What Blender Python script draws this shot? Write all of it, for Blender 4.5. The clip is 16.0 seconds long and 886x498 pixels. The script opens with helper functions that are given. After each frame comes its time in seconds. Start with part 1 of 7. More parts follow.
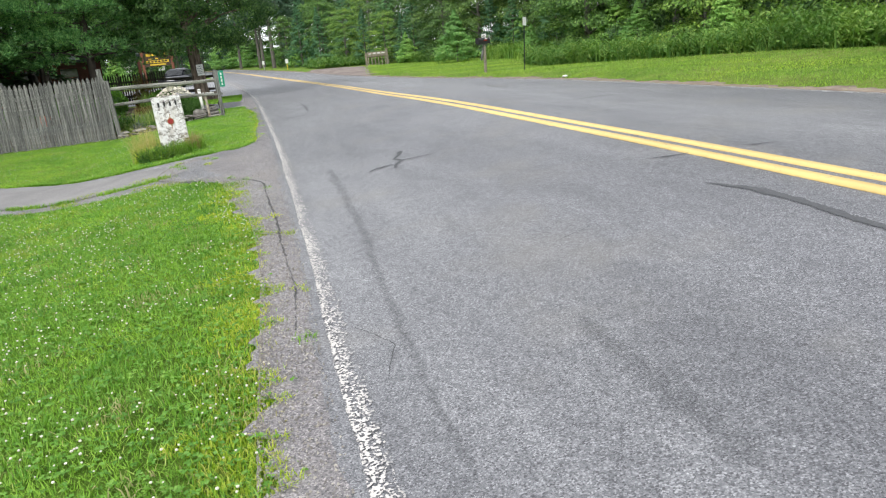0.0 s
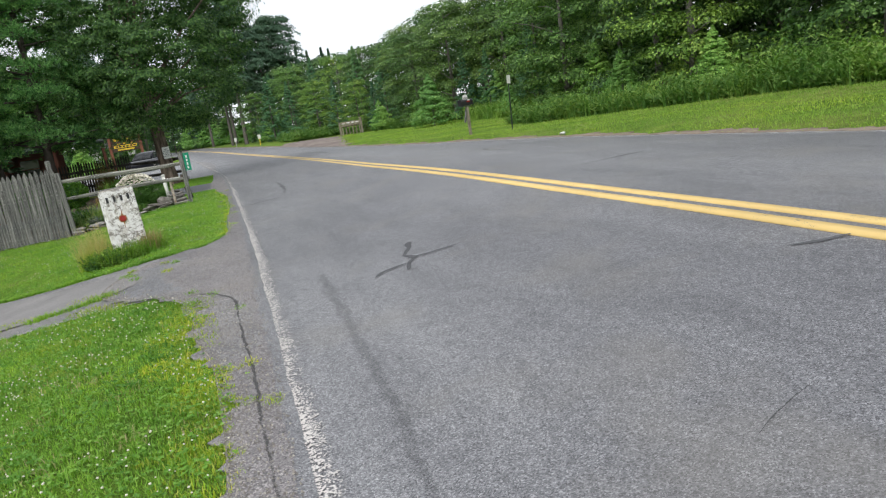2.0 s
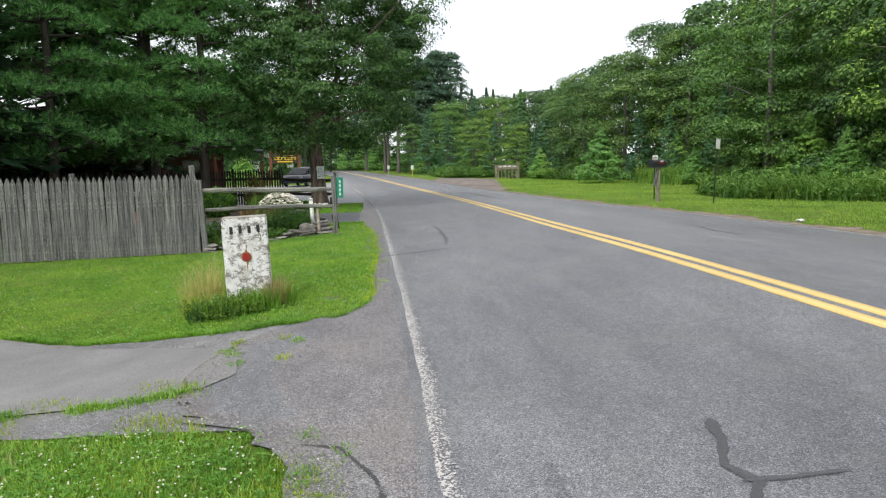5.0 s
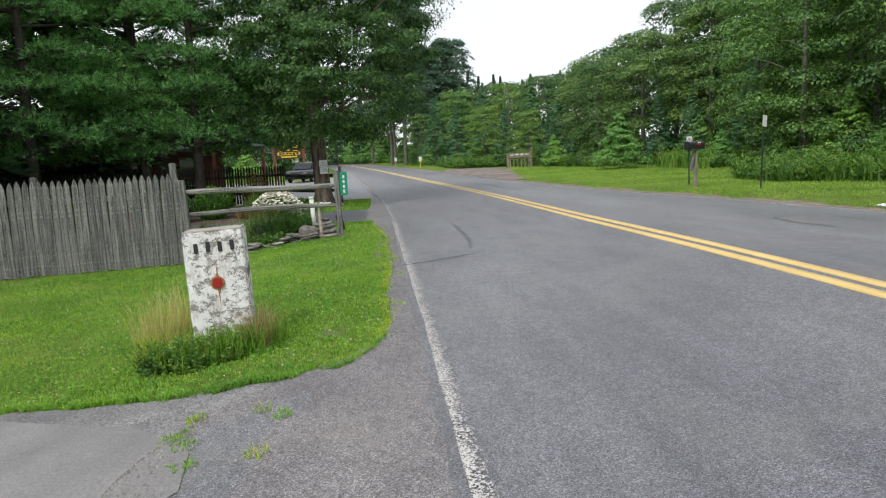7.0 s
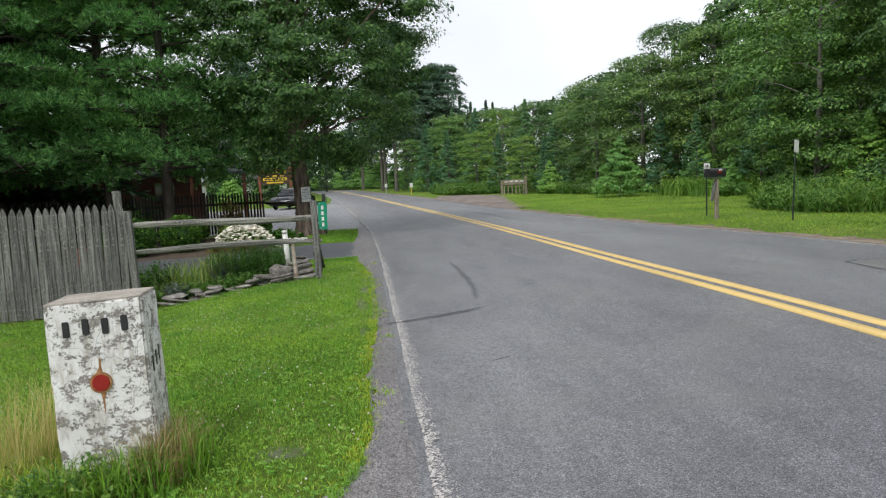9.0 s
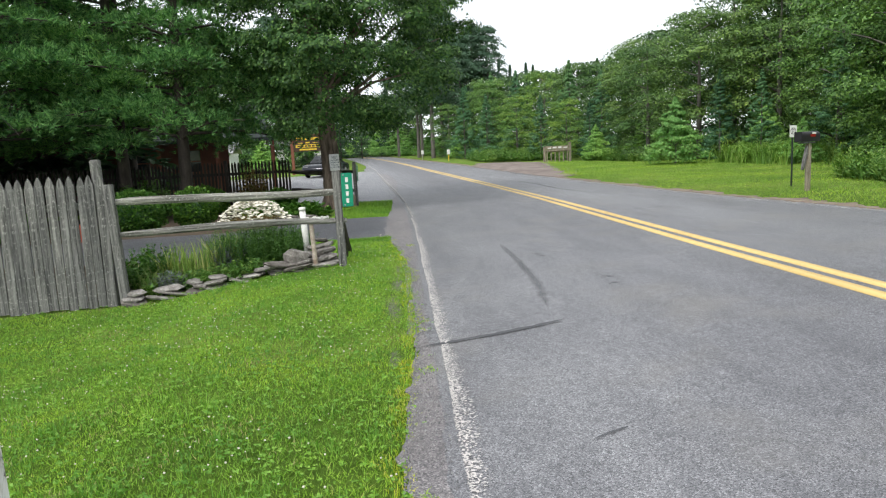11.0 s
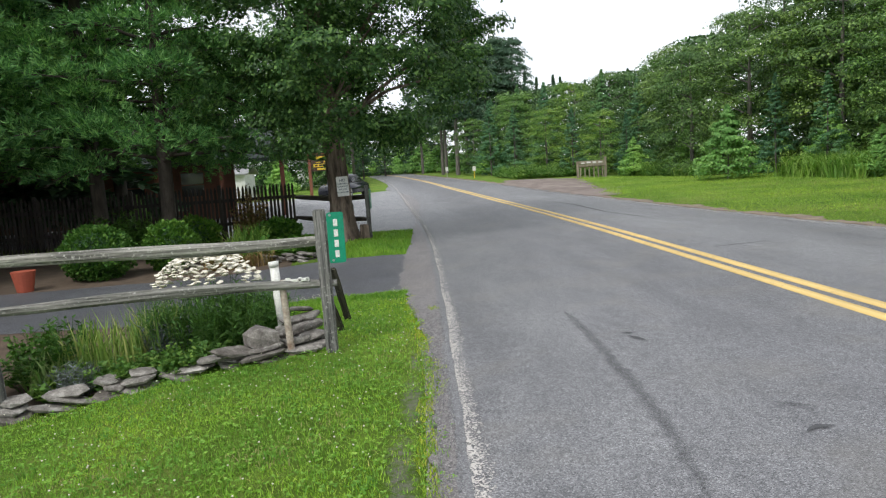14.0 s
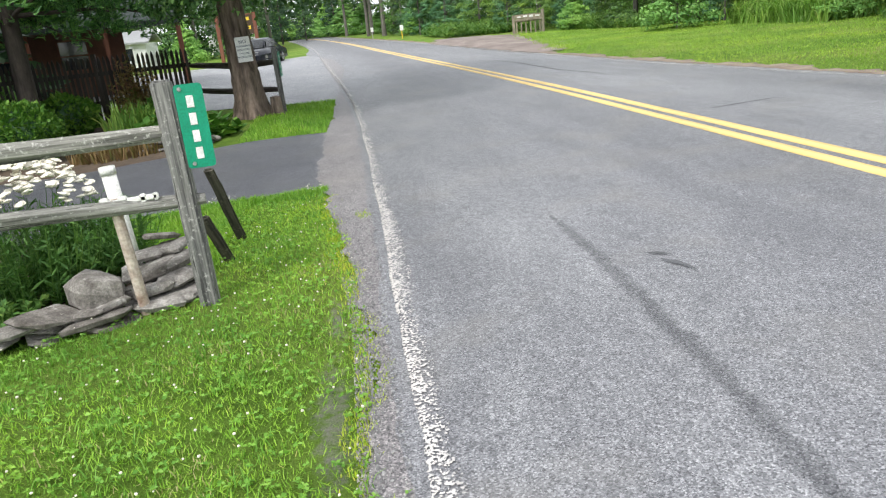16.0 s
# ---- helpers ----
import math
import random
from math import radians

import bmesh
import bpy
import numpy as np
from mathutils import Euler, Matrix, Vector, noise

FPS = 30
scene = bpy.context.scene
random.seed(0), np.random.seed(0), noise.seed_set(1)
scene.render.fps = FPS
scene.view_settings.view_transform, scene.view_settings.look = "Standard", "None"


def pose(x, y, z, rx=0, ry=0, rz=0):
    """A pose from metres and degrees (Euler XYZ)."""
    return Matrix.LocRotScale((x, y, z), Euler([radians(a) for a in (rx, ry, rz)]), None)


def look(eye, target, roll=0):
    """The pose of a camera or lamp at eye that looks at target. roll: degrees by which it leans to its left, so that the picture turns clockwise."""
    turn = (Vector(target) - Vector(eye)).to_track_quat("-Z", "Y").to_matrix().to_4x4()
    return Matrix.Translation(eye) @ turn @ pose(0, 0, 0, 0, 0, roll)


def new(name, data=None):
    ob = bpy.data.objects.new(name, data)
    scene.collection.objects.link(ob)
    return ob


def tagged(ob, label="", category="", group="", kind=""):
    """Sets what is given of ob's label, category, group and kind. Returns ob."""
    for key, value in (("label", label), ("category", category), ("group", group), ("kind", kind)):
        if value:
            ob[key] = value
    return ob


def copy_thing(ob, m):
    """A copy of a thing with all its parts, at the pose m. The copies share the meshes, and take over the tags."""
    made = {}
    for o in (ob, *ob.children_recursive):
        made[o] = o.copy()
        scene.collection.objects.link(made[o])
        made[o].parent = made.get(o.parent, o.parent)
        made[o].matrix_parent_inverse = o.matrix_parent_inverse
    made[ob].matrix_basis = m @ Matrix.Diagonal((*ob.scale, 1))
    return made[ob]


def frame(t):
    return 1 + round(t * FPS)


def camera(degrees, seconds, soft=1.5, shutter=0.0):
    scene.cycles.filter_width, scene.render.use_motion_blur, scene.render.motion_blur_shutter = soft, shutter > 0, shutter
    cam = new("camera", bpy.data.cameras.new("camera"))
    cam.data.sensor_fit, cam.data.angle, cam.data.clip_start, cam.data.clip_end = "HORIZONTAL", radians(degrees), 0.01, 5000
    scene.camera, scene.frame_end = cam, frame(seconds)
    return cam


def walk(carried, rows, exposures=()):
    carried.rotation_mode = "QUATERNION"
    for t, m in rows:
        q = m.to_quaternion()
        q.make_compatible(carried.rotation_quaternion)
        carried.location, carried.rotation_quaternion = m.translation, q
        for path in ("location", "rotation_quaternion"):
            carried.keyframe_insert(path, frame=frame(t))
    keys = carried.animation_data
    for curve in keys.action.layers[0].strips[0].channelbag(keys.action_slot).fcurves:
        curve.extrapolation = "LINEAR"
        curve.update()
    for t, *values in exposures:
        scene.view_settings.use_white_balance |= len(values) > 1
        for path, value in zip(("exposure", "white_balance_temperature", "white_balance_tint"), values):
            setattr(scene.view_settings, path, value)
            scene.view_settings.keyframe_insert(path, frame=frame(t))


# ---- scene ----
cam = camera(64.1, 16.0, 1.2)
PATH = [
    (0, (-0.015, 0.009, 1.51), (0.507, 1.857, 0.951), -5.2),
    (0.5, (0.018, 0.54, 1.496), (0.535, 2.396, 0.96), -7.5),
    (1, (0.093, 1.096, 1.521), (0.6, 2.957, 0.989), -8.2),
    (1.5, (0.107, 1.647, 1.565), (0.798, 3.469, 1.117), -7.3),
    (2, (0.204, 2.189, 1.531), (0.807, 4.054, 1.131), -8.9),
    (2.5, (0.168, 2.807, 1.526), (0.649, 4.654, 0.929), -8.5),
    (3, (0.176, 3.322, 1.496), (0.609, 5.164, 0.848), -8.9),
    (3.5, (0.183, 3.947, 1.488), (0.576, 5.782, 0.797), -8.4),
    (4, (0.159, 4.57, 1.52), (0.551, 6.406, 0.829), -4.9),
    (4.5, (0.189, 5.169, 1.604), (0.525, 7.117, 1.299), -0.6),
    (4.7, (0.163, 5.393, 1.613), (0.441, 7.356, 1.352), -0.6),
    (6.8, (0.214, 7.618, 1.604), (0.459, 9.592, 1.398), -1.9),
    (7, (0.22, 7.823, 1.583), (0.459, 9.79, 1.312), -2.8),
    (7.5, (0.236, 8.364, 1.577), (0.529, 10.313, 1.234), -2.7),
    (8, (0.341, 8.989, 1.566), (0.706, 10.892, 1.071), -1.5),
    (8.5, (0.337, 9.459, 1.618), (0.699, 11.402, 1.314), -1.7),
    (9, (0.387, 9.997, 1.603), (0.658, 11.969, 1.403), -2.5),
    (9.5, (0.353, 10.609, 1.573), (0.523, 12.576, 1.254), -2.6),
    (10, (0.409, 11.22, 1.558), (0.576, 13.184, 1.223), -2.9),
    (10.2, (0.447, 11.426, 1.569), (0.615, 13.394, 1.253), -2.7),
    (12.3, (0.532, 13.662, 1.596), (0.684, 15.636, 1.317), -3.0),
    (12.5, (0.557, 13.879, 1.564), (0.704, 15.845, 1.229), -3.6),
    (13, (0.538, 14.476, 1.622), (0.651, 16.449, 1.315), -3.4),
    (13.5, (0.557, 15.034, 1.679), (0.654, 17.02, 1.464), -2.8),
    (14, (0.674, 15.614, 1.664), (0.771, 17.597, 1.424), -3.6),
    (14.5, (0.699, 16.208, 1.619), (0.916, 18.178, 1.352), -3.2),
    (15, (0.783, 16.814, 1.554), (1.028, 18.77, 1.221), -4.1),
    (15.5, (0.778, 17.399, 1.541), (1.009, 19.314, 1.01), -6.0),
    (16, (0.813, 17.916, 1.501), (1.055, 19.802, 0.882), -5.6),
]
EXPOSURES = [(0.0, 0.22), (1.0, 0.2), (1.5, 0.2), (2.0, -0.18), (2.5, 0.2), (3.5, 0.28), (4.0, 0.34), (4.5, 0.05), (7.0, -0.2), (7.5, -0.1), (8.0, 0.35), (8.5, -0.08), (9.0, -0.31), (9.5, -0.14), (10.0, 0.05), (12.5, 0.12), (13.0, 0.2), (13.5, -0.18), (14.0, -0.1), (14.5, 0.15), (15.0, 0.13), (15.5, 0.4), (16.0, 0.47)]
walk(cam, [(t, look(eye, target, roll)) for t, eye, target, roll in PATH], EXPOSURES)

# ---- world and light: bright overcast afternoon ----
world = bpy.data.worlds.new("overcast_sky")
scene.world = world
world.use_nodes = True
wn, wl = world.node_tree.nodes, world.node_tree.links
wn.clear()
w_out, w_bg, w_mix = wn.new("ShaderNodeOutputWorld"), wn.new("ShaderNodeBackground"), wn.new("ShaderNodeMix")
w_sky, w_ns, w_ramp, w_sc = wn.new("ShaderNodeTexSky"), wn.new("ShaderNodeTexNoise"), wn.new("ShaderNodeValToRGB"), wn.new("ShaderNodeVectorMath")
w_tc = wn.new("ShaderNodeTexCoord")
w_sky.sky_type, w_sky.sun_disc = "NISHITA", False
SUN_EL, SUN_ROT = 52.0, 215.0
w_sky.sun_elevation, w_sky.sun_rotation = radians(SUN_EL), radians(SUN_ROT)
w_sc.operation = "SCALE"
w_sc.inputs[3].default_value = 0.1
w_ns.inputs["Scale"].default_value, w_ns.inputs["Detail"].default_value = 2.2, 5.0
w_ramp.color_ramp.elements[0].position, w_ramp.color_ramp.elements[1].position = 0.3, 0.7
w_ramp.color_ramp.elements[0].color, w_ramp.color_ramp.elements[1].color = (0.93, 0.97, 1.04, 1), (1.17, 1.2, 1.23, 1)
w_mix.data_type = "RGBA"
w_mix.inputs[0].default_value = 0.9
wl.new(w_tc.outputs["Generated"], w_ns.inputs["Vector"])
wl.new(w_ns.outputs["Fac"], w_ramp.inputs["Fac"])
wl.new(w_sky.outputs["Color"], w_sc.inputs[0])
wl.new(w_sc.outputs["Vector"], w_mix.inputs[6])
wl.new(w_ramp.outputs["Color"], w_mix.inputs[7])
wl.new(w_mix.outputs[2], w_bg.inputs["Color"])
w_bg.inputs["Strength"].default_value = 1.25
wl.new(w_bg.outputs[0], w_out.inputs["Surface"])

sun = new("sun", bpy.data.lights.new("sun", "SUN"))
sun.data.energy, sun.data.angle, sun.data.color = 2.4, radians(14), (1.0, 0.97, 0.92)
sun.matrix_world = pose(0, 0, 60, 90 - SUN_EL, 0, 180 - SUN_ROT)


# ---- material helpers ----
def mat_new(name):
    m = bpy.data.materials.new(name)
    m.use_nodes = True
    nt = m.node_tree
    return m, nt, nt.nodes["Principled BSDF"]


def nd(nt, kind, **ins):
    n = nt.nodes.new(kind)
    for k, v in ins.items():
        n.inputs[k.replace("_", " ")].default_value = v
    return n


def coord(nt, scale=(1, 1, 1), which="Object"):
    tc, mp = nt.nodes.new("ShaderNodeTexCoord"), nt.nodes.new("ShaderNodeMapping")
    mp.inputs["Scale"].default_value = scale
    nt.links.new(tc.outputs[which], mp.inputs["Vector"])
    return mp.outputs["Vector"]


def world_coord(nt, scale=(1, 1, 1)):
    g, mp = nt.nodes.new("ShaderNodeNewGeometry"), nt.nodes.new("ShaderNodeMapping")
    mp.inputs["Scale"].default_value = scale
    nt.links.new(g.outputs["Position"], mp.inputs["Vector"])
    return mp.outputs["Vector"]


def noise_n(nt, vec, scale, detail=4.0, rough=0.6):
    n = nd(nt, "ShaderNodeTexNoise", Scale=scale, Detail=detail, Roughness=rough)
    nt.links.new(vec, n.inputs["Vector"])
    return n.outputs["Fac"]


def ramp(nt, fac, stops):
    r = nt.nodes.new("ShaderNodeValToRGB")
    els = r.color_ramp.elements
    while len(els) < len(stops):
        els.new(0.5)
    for e, (p, c) in zip(els, stops):
        e.position = p
        e.color = (*c, 1) if len(c) == 3 else c
    nt.links.new(fac, r.inputs["Fac"])
    return r.outputs["Color"]


def mixc(nt, fac, a, b, blend="MIX"):
    m = nt.nodes.new("ShaderNodeMix")
    m.data_type, m.blend_type = "RGBA", blend
    for sock, v in ((m.inputs[0], fac), (m.inputs[6], a), (m.inputs[7], b)):
        if isinstance(v, (int, float)):
            sock.default_value = v
        elif isinstance(v, tuple):
            sock.default_value = (*v, 1)
        else:
            nt.links.new(v, sock)
    return m.outputs[2]


def bump(nt, bsdf, height, strength=0.3, dist=0.01):
    b = nd(nt, "ShaderNodeBump", Strength=strength, Distance=dist)
    nt.links.new(height, b.inputs["Height"])
    nt.links.new(b.outputs["Normal"], bsdf.inputs["Normal"])


def grainy(name, dark, light, scale=6.0, rough=0.85, grain=60.0, metal=0.0, bump_s=0.3, stretch=(1, 1, 1), spread=0.25, objects=0.0):
    """Two-scale mottled surface: broad stains and fine grain."""
    m, nt, b = mat_new(name)
    v = coord(nt, stretch)
    if objects:
        oi = nt.nodes.new("ShaderNodeObjectInfo")
        mp = nt.nodes.new("ShaderNodeVectorMath")
        mp.operation = "MULTIPLY_ADD"
        nt.links.new(oi.outputs["Random"], mp.inputs[0])
        mp.inputs[1].default_value = (37, 53, 71)
        nt.links.new(v, mp.inputs[2])
        v = mp.outputs[0]
    n1, n2 = noise_n(nt, v, scale), noise_n(nt, v, grain, 3.0)
    base = ramp(nt, n1, [(0.5 - spread, dark), (0.5 + spread, light)])
    fine = ramp(nt, n2, [(0.3, (0.72, 0.72, 0.72)), (0.7, (1.15, 1.15, 1.15))])
    col = mixc(nt, 1.0, base, fine, "MULTIPLY")
    if objects:
        tone = ramp(nt, oi.outputs["Random"], [(0, (1 - objects,) * 3), (1, (1 + objects,) * 3)])
        col = mixc(nt, 1.0, col, tone, "MULTIPLY")
    nt.links.new(col, b.inputs["Base Color"])
    b.inputs["Roughness"].default_value, b.inputs["Metallic"].default_value = rough, metal
    if bump_s:
        bump(nt, b, n2, bump_s, 0.004)
    return m


def streaked(name, dark, light, stretch):
    """Old bare wood: long dark checks and pale weathered streaks along the grain, a tone for each piece."""
    m, nt, b = mat_new(name)
    v = coord(nt, stretch)
    oi, mp = nt.nodes.new("ShaderNodeObjectInfo"), nt.nodes.new("ShaderNodeVectorMath")
    mp.operation = "MULTIPLY_ADD"
    nt.links.new(oi.outputs["Random"], mp.inputs[0])
    mp.inputs[1].default_value = (37, 53, 71)
    nt.links.new(v, mp.inputs[2])
    v = mp.outputs[0]
    n1, n2, n3 = noise_n(nt, v, 30.0, 4.0, 0.7), noise_n(nt, v, 110.0, 3.0, 0.7), noise_n(nt, coord(nt), 3.0, 3.0)
    col = ramp(nt, n1, [(0.25, tuple(c * 0.45 for c in dark)), (0.38, dark), (0.55, tuple((a + c) / 2 for a, c in zip(dark, light))), (0.72, light)])
    col = mixc(nt, 1.0, col, ramp(nt, n2, [(0.3, (0.7, 0.7, 0.7)), (0.7, (1.25, 1.25, 1.25))]), "MULTIPLY")
    n4, n5 = noise_n(nt, coord(nt), 34.0, 5.0, 0.75), noise_n(nt, v, 48.0, 5.0, 0.8)
    col = mixc(nt, ramp(nt, n4, [(0.56, (0, 0, 0)), (0.66, (0.75, 0.75, 0.75))]), col, tuple(min(0.5, c * 1.5) for c in light))
    col = mixc(nt, ramp(nt, n5, [(0.37, (0.92, 0.92, 0.92)), (0.42, (0, 0, 0))]), col, tuple(c * 0.3 for c in dark))
    col = mixc(nt, 1.0, col, ramp(nt, n3, [(0.3, (0.8, 0.82, 0.8)), (0.7, (1.15, 1.13, 1.1))]), "MULTIPLY")
    col = mixc(nt, 1.0, col, ramp(nt, oi.outputs["Random"], [(0, (0.75, 0.75, 0.76)), (1, (1.25, 1.24, 1.22))]), "MULTIPLY")
    nt.links.new(col, b.inputs["Base Color"])
    b.inputs["Roughness"].default_value = 0.9
    bump(nt, b, n1, 0.8, 0.006)
    return m


def asphalt(name, dark, light, warm, stretch=0.25, agg=330.0, lanes=False):
    """Weathered asphalt: pale and dark chippings, stains drawn out along the road, faint cracks."""
    m, nt, b = mat_new(name)
    p = world_coord(nt)
    along = world_coord(nt, (1.0, stretch, 1.0))
    n_big, n_mid = noise_n(nt, along, 0.55, 4.0), noise_n(nt, along, 2.6, 5.0)
    n_agg = noise_n(nt, p, agg, 2.0, 0.75)
    vo = nd(nt, "ShaderNodeTexVoronoi", Scale=agg * 0.75)
    nt.links.new(p, vo.inputs["Vector"])
    vcol = nt.nodes.new("ShaderNodeSeparateColor")
    nt.links.new(vo.outputs["Color"], vcol.inputs["Color"])
    base = ramp(nt, n_big, [(0.3, dark), (0.7, light)])
    base = mixc(nt, 1.0, base, ramp(nt, n_mid, [(0.3, (0.8, 0.8, 0.81)), (0.7, (1.14, 1.14, 1.13))]), "MULTIPLY")
    base = mixc(nt, 1.0, base, ramp(nt, vcol.outputs[0], [(0.0, (0.3, 0.3, 0.32)), (0.35, (0.82, 0.82, 0.84)), (0.75, (1.13, 1.13, 1.13)), (1.0, (1.95, 1.93, 1.9))]), "MULTIPLY")
    base = mixc(nt, 1.0, base, ramp(nt, n_agg, [(0.3, (0.6, 0.6, 0.6)), (0.7, (1.4, 1.4, 1.4))]), "MULTIPLY")
    base = mixc(nt, 1.0, base, ramp(nt, noise_n(nt, world_coord(nt, (1.0, 0.7, 1.0)), 62.0, 3.0, 0.8), [(0.32, (0.8, 0.8, 0.81)), (0.68, (1.18, 1.18, 1.18))]), "MULTIPLY")
    n_spot = noise_n(nt, world_coord(nt, (1, 0.6, 1)), 17.0, 4.0, 0.75)
    base = mixc(nt, 1.0, base, ramp(nt, n_spot, [(0.28, (0.74, 0.74, 0.75)), (0.5, (1, 1, 1)), (0.72, (1.17, 1.17, 1.16))]), "MULTIPLY")
    if lanes:
        uv, us = nt.nodes.new("ShaderNodeUVMap"), nt.nodes.new("ShaderNodeSeparateXYZ")
        nt.links.new(uv.outputs["UV"], us.inputs[0])
        wob = nt.nodes.new("ShaderNodeMath")
        wob.operation = "MULTIPLY_ADD"
        nt.links.new(n_big, wob.inputs[0])
        wob.inputs[1].default_value = 0.1
        nt.links.new(us.outputs["X"], wob.inputs[2])
        # tone by place across the road: darkest between edge line and centre line
        lane_tone = ramp(nt, wob.outputs[0], [(0.1, (1.04, 1.04, 1.04)), (0.18, (1.02, 1.02, 1.02)), (0.26, (0.86, 0.86, 0.87)), (0.36, (0.8, 0.8, 0.82)), (0.52, (0.9, 0.9, 0.91)), (0.7, (1.02, 1.02, 1.02)), (0.85, (0.92, 0.92, 0.92))])
        base = mixc(nt, 1.0, base, lane_tone, "MULTIPLY")
    n_warm = noise_n(nt, p, 0.8, 3.0)
    base = mixc(nt, ramp(nt, n_warm, [(0.52, (0, 0, 0)), (0.75, (0.5, 0.5, 0.5))]), base, warm, "MIX") if warm else base
    nt.links.new(base, b.inputs["Base Color"])
    b.inputs["Roughness"].default_value = 0.56
    bump(nt, b, vcol.outputs[0], 0.5, 0.004)
    return m


def worn_paint(name, paint, under, wear, stretch=0.5):
    m, nt, b = mat_new(name)
    p, al = world_coord(nt), world_coord(nt, (1, stretch, 1))
    n1, n2 = noise_n(nt, al, 9.0, 6.0, 0.75), noise_n(nt, p, 95.0, 2.0, 0.7)
    add = nt.nodes.new("ShaderNodeMath")
    add.operation = "ADD"
    nt.links.new(n1, add.inputs[0])
    nt.links.new(n2, add.inputs[1])
    half = nt.nodes.new("ShaderNodeMath")
    half.operation = "MULTIPLY"
    half.inputs[1].default_value = 0.5
    nt.links.new(add.outputs[0], half.inputs[0])
    mask = ramp(nt, half.outputs[0], [(wear, (0, 0, 0)), (wear + 0.045, (1, 1, 1))])
    big = noise_n(nt, al, 1.3, 3.0)
    pc = mixc(nt, 1.0, paint, ramp(nt, big, [(0.3, (0.82, 0.82, 0.82)), (0.7, (1.05, 1.05, 1.05))]), "MULTIPLY")
    grit = mixc(nt, 1.0, under, ramp(nt, n2, [(0.3, (0.6, 0.6, 0.6)), (0.7, (1.4, 1.4, 1.4))]), "MULTIPLY")
    nt.links.new(mixc(nt, mask, grit, pc), b.inputs["Base Color"])
    b.inputs["Roughness"].default_value = 0.75
    bump(nt, b, n2, 0.3, 0.003)
    return m


def edge_paint(name, paint, under):
    """Old edge line: a firm bright outer rim, flaking away toward the lane."""
    m, nt, b = mat_new(name)
    p, al = world_coord(nt), world_coord(nt, (1, 0.45, 1))
    uv, sep = nt.nodes.new("ShaderNodeUVMap"), nt.nodes.new("ShaderNodeSeparateXYZ")
    nt.links.new(uv.outputs["UV"], sep.inputs[0])
    n1, n2, n3 = noise_n(nt, al, 14.0, 6.0, 0.75), noise_n(nt, p, 120.0, 2.0, 0.7), noise_n(nt, al, 1.1, 2.0)
    vo, vc = nd(nt, "ShaderNodeTexVoronoi", Scale=95.0), nt.nodes.new("ShaderNodeSeparateColor")
    nt.links.new(p, vo.inputs["Vector"])
    nt.links.new(vo.outputs["Color"], vc.inputs["Color"])
    big = mixc(nt, 0.4, n1, n3)
    s2 = mixc(nt, 0.5, vc.outputs[0], ramp(nt, big, [(0.3, (0, 0, 0)), (0.7, (1, 1, 1))]))
    wear = ramp(nt, sep.outputs["X"], [(0.0, (0.54, 0.54, 0.54)), (0.08, (0.39, 0.39, 0.39)), (0.28, (0.49, 0.49, 0.49)), (0.6, (0.56, 0.56, 0.56)), (1.0, (0.72, 0.72, 0.72))])
    d = nt.nodes.new("ShaderNodeMath")
    d.operation = "SUBTRACT"
    nt.links.new(s2, d.inputs[0])
    nt.links.new(wear, d.inputs[1])
    mask = ramp(nt, d.outputs[0], [(0.0, (0, 0, 0)), (0.08, (1, 1, 1))])
    grit = mixc(nt, 1.0, under, ramp(nt, n2, [(0.3, (0.6, 0.6, 0.6)), (0.7, (1.4, 1.4, 1.4))]), "MULTIPLY")
    nt.links.new(mixc(nt, mask, grit, mixc(nt, 1.0, paint, ramp(nt, n2, [(0.3, (0.85, 0.85, 0.85)), (0.7, (1.1, 1.1, 1.1))]), "MULTIPLY")), b.inputs["Base Color"])
    b.inputs["Roughness"].default_value = 0.8
    tr, mx = nt.nodes.new("ShaderNodeBsdfTransparent"), nt.nodes.new("ShaderNodeMixShader")
    nt.links.new(ramp(nt, d.outputs[0], [(0.0, (0, 0, 0)), (0.05, (1, 1, 1))]), mx.inputs[0])
    nt.links.new(tr.outputs[0], mx.inputs[1])
    nt.links.new(b.outputs[0], mx.inputs[2])
    nt.links.new(mx.outputs[0], nt.nodes["Material Output"].inputs["Surface"])
    return m


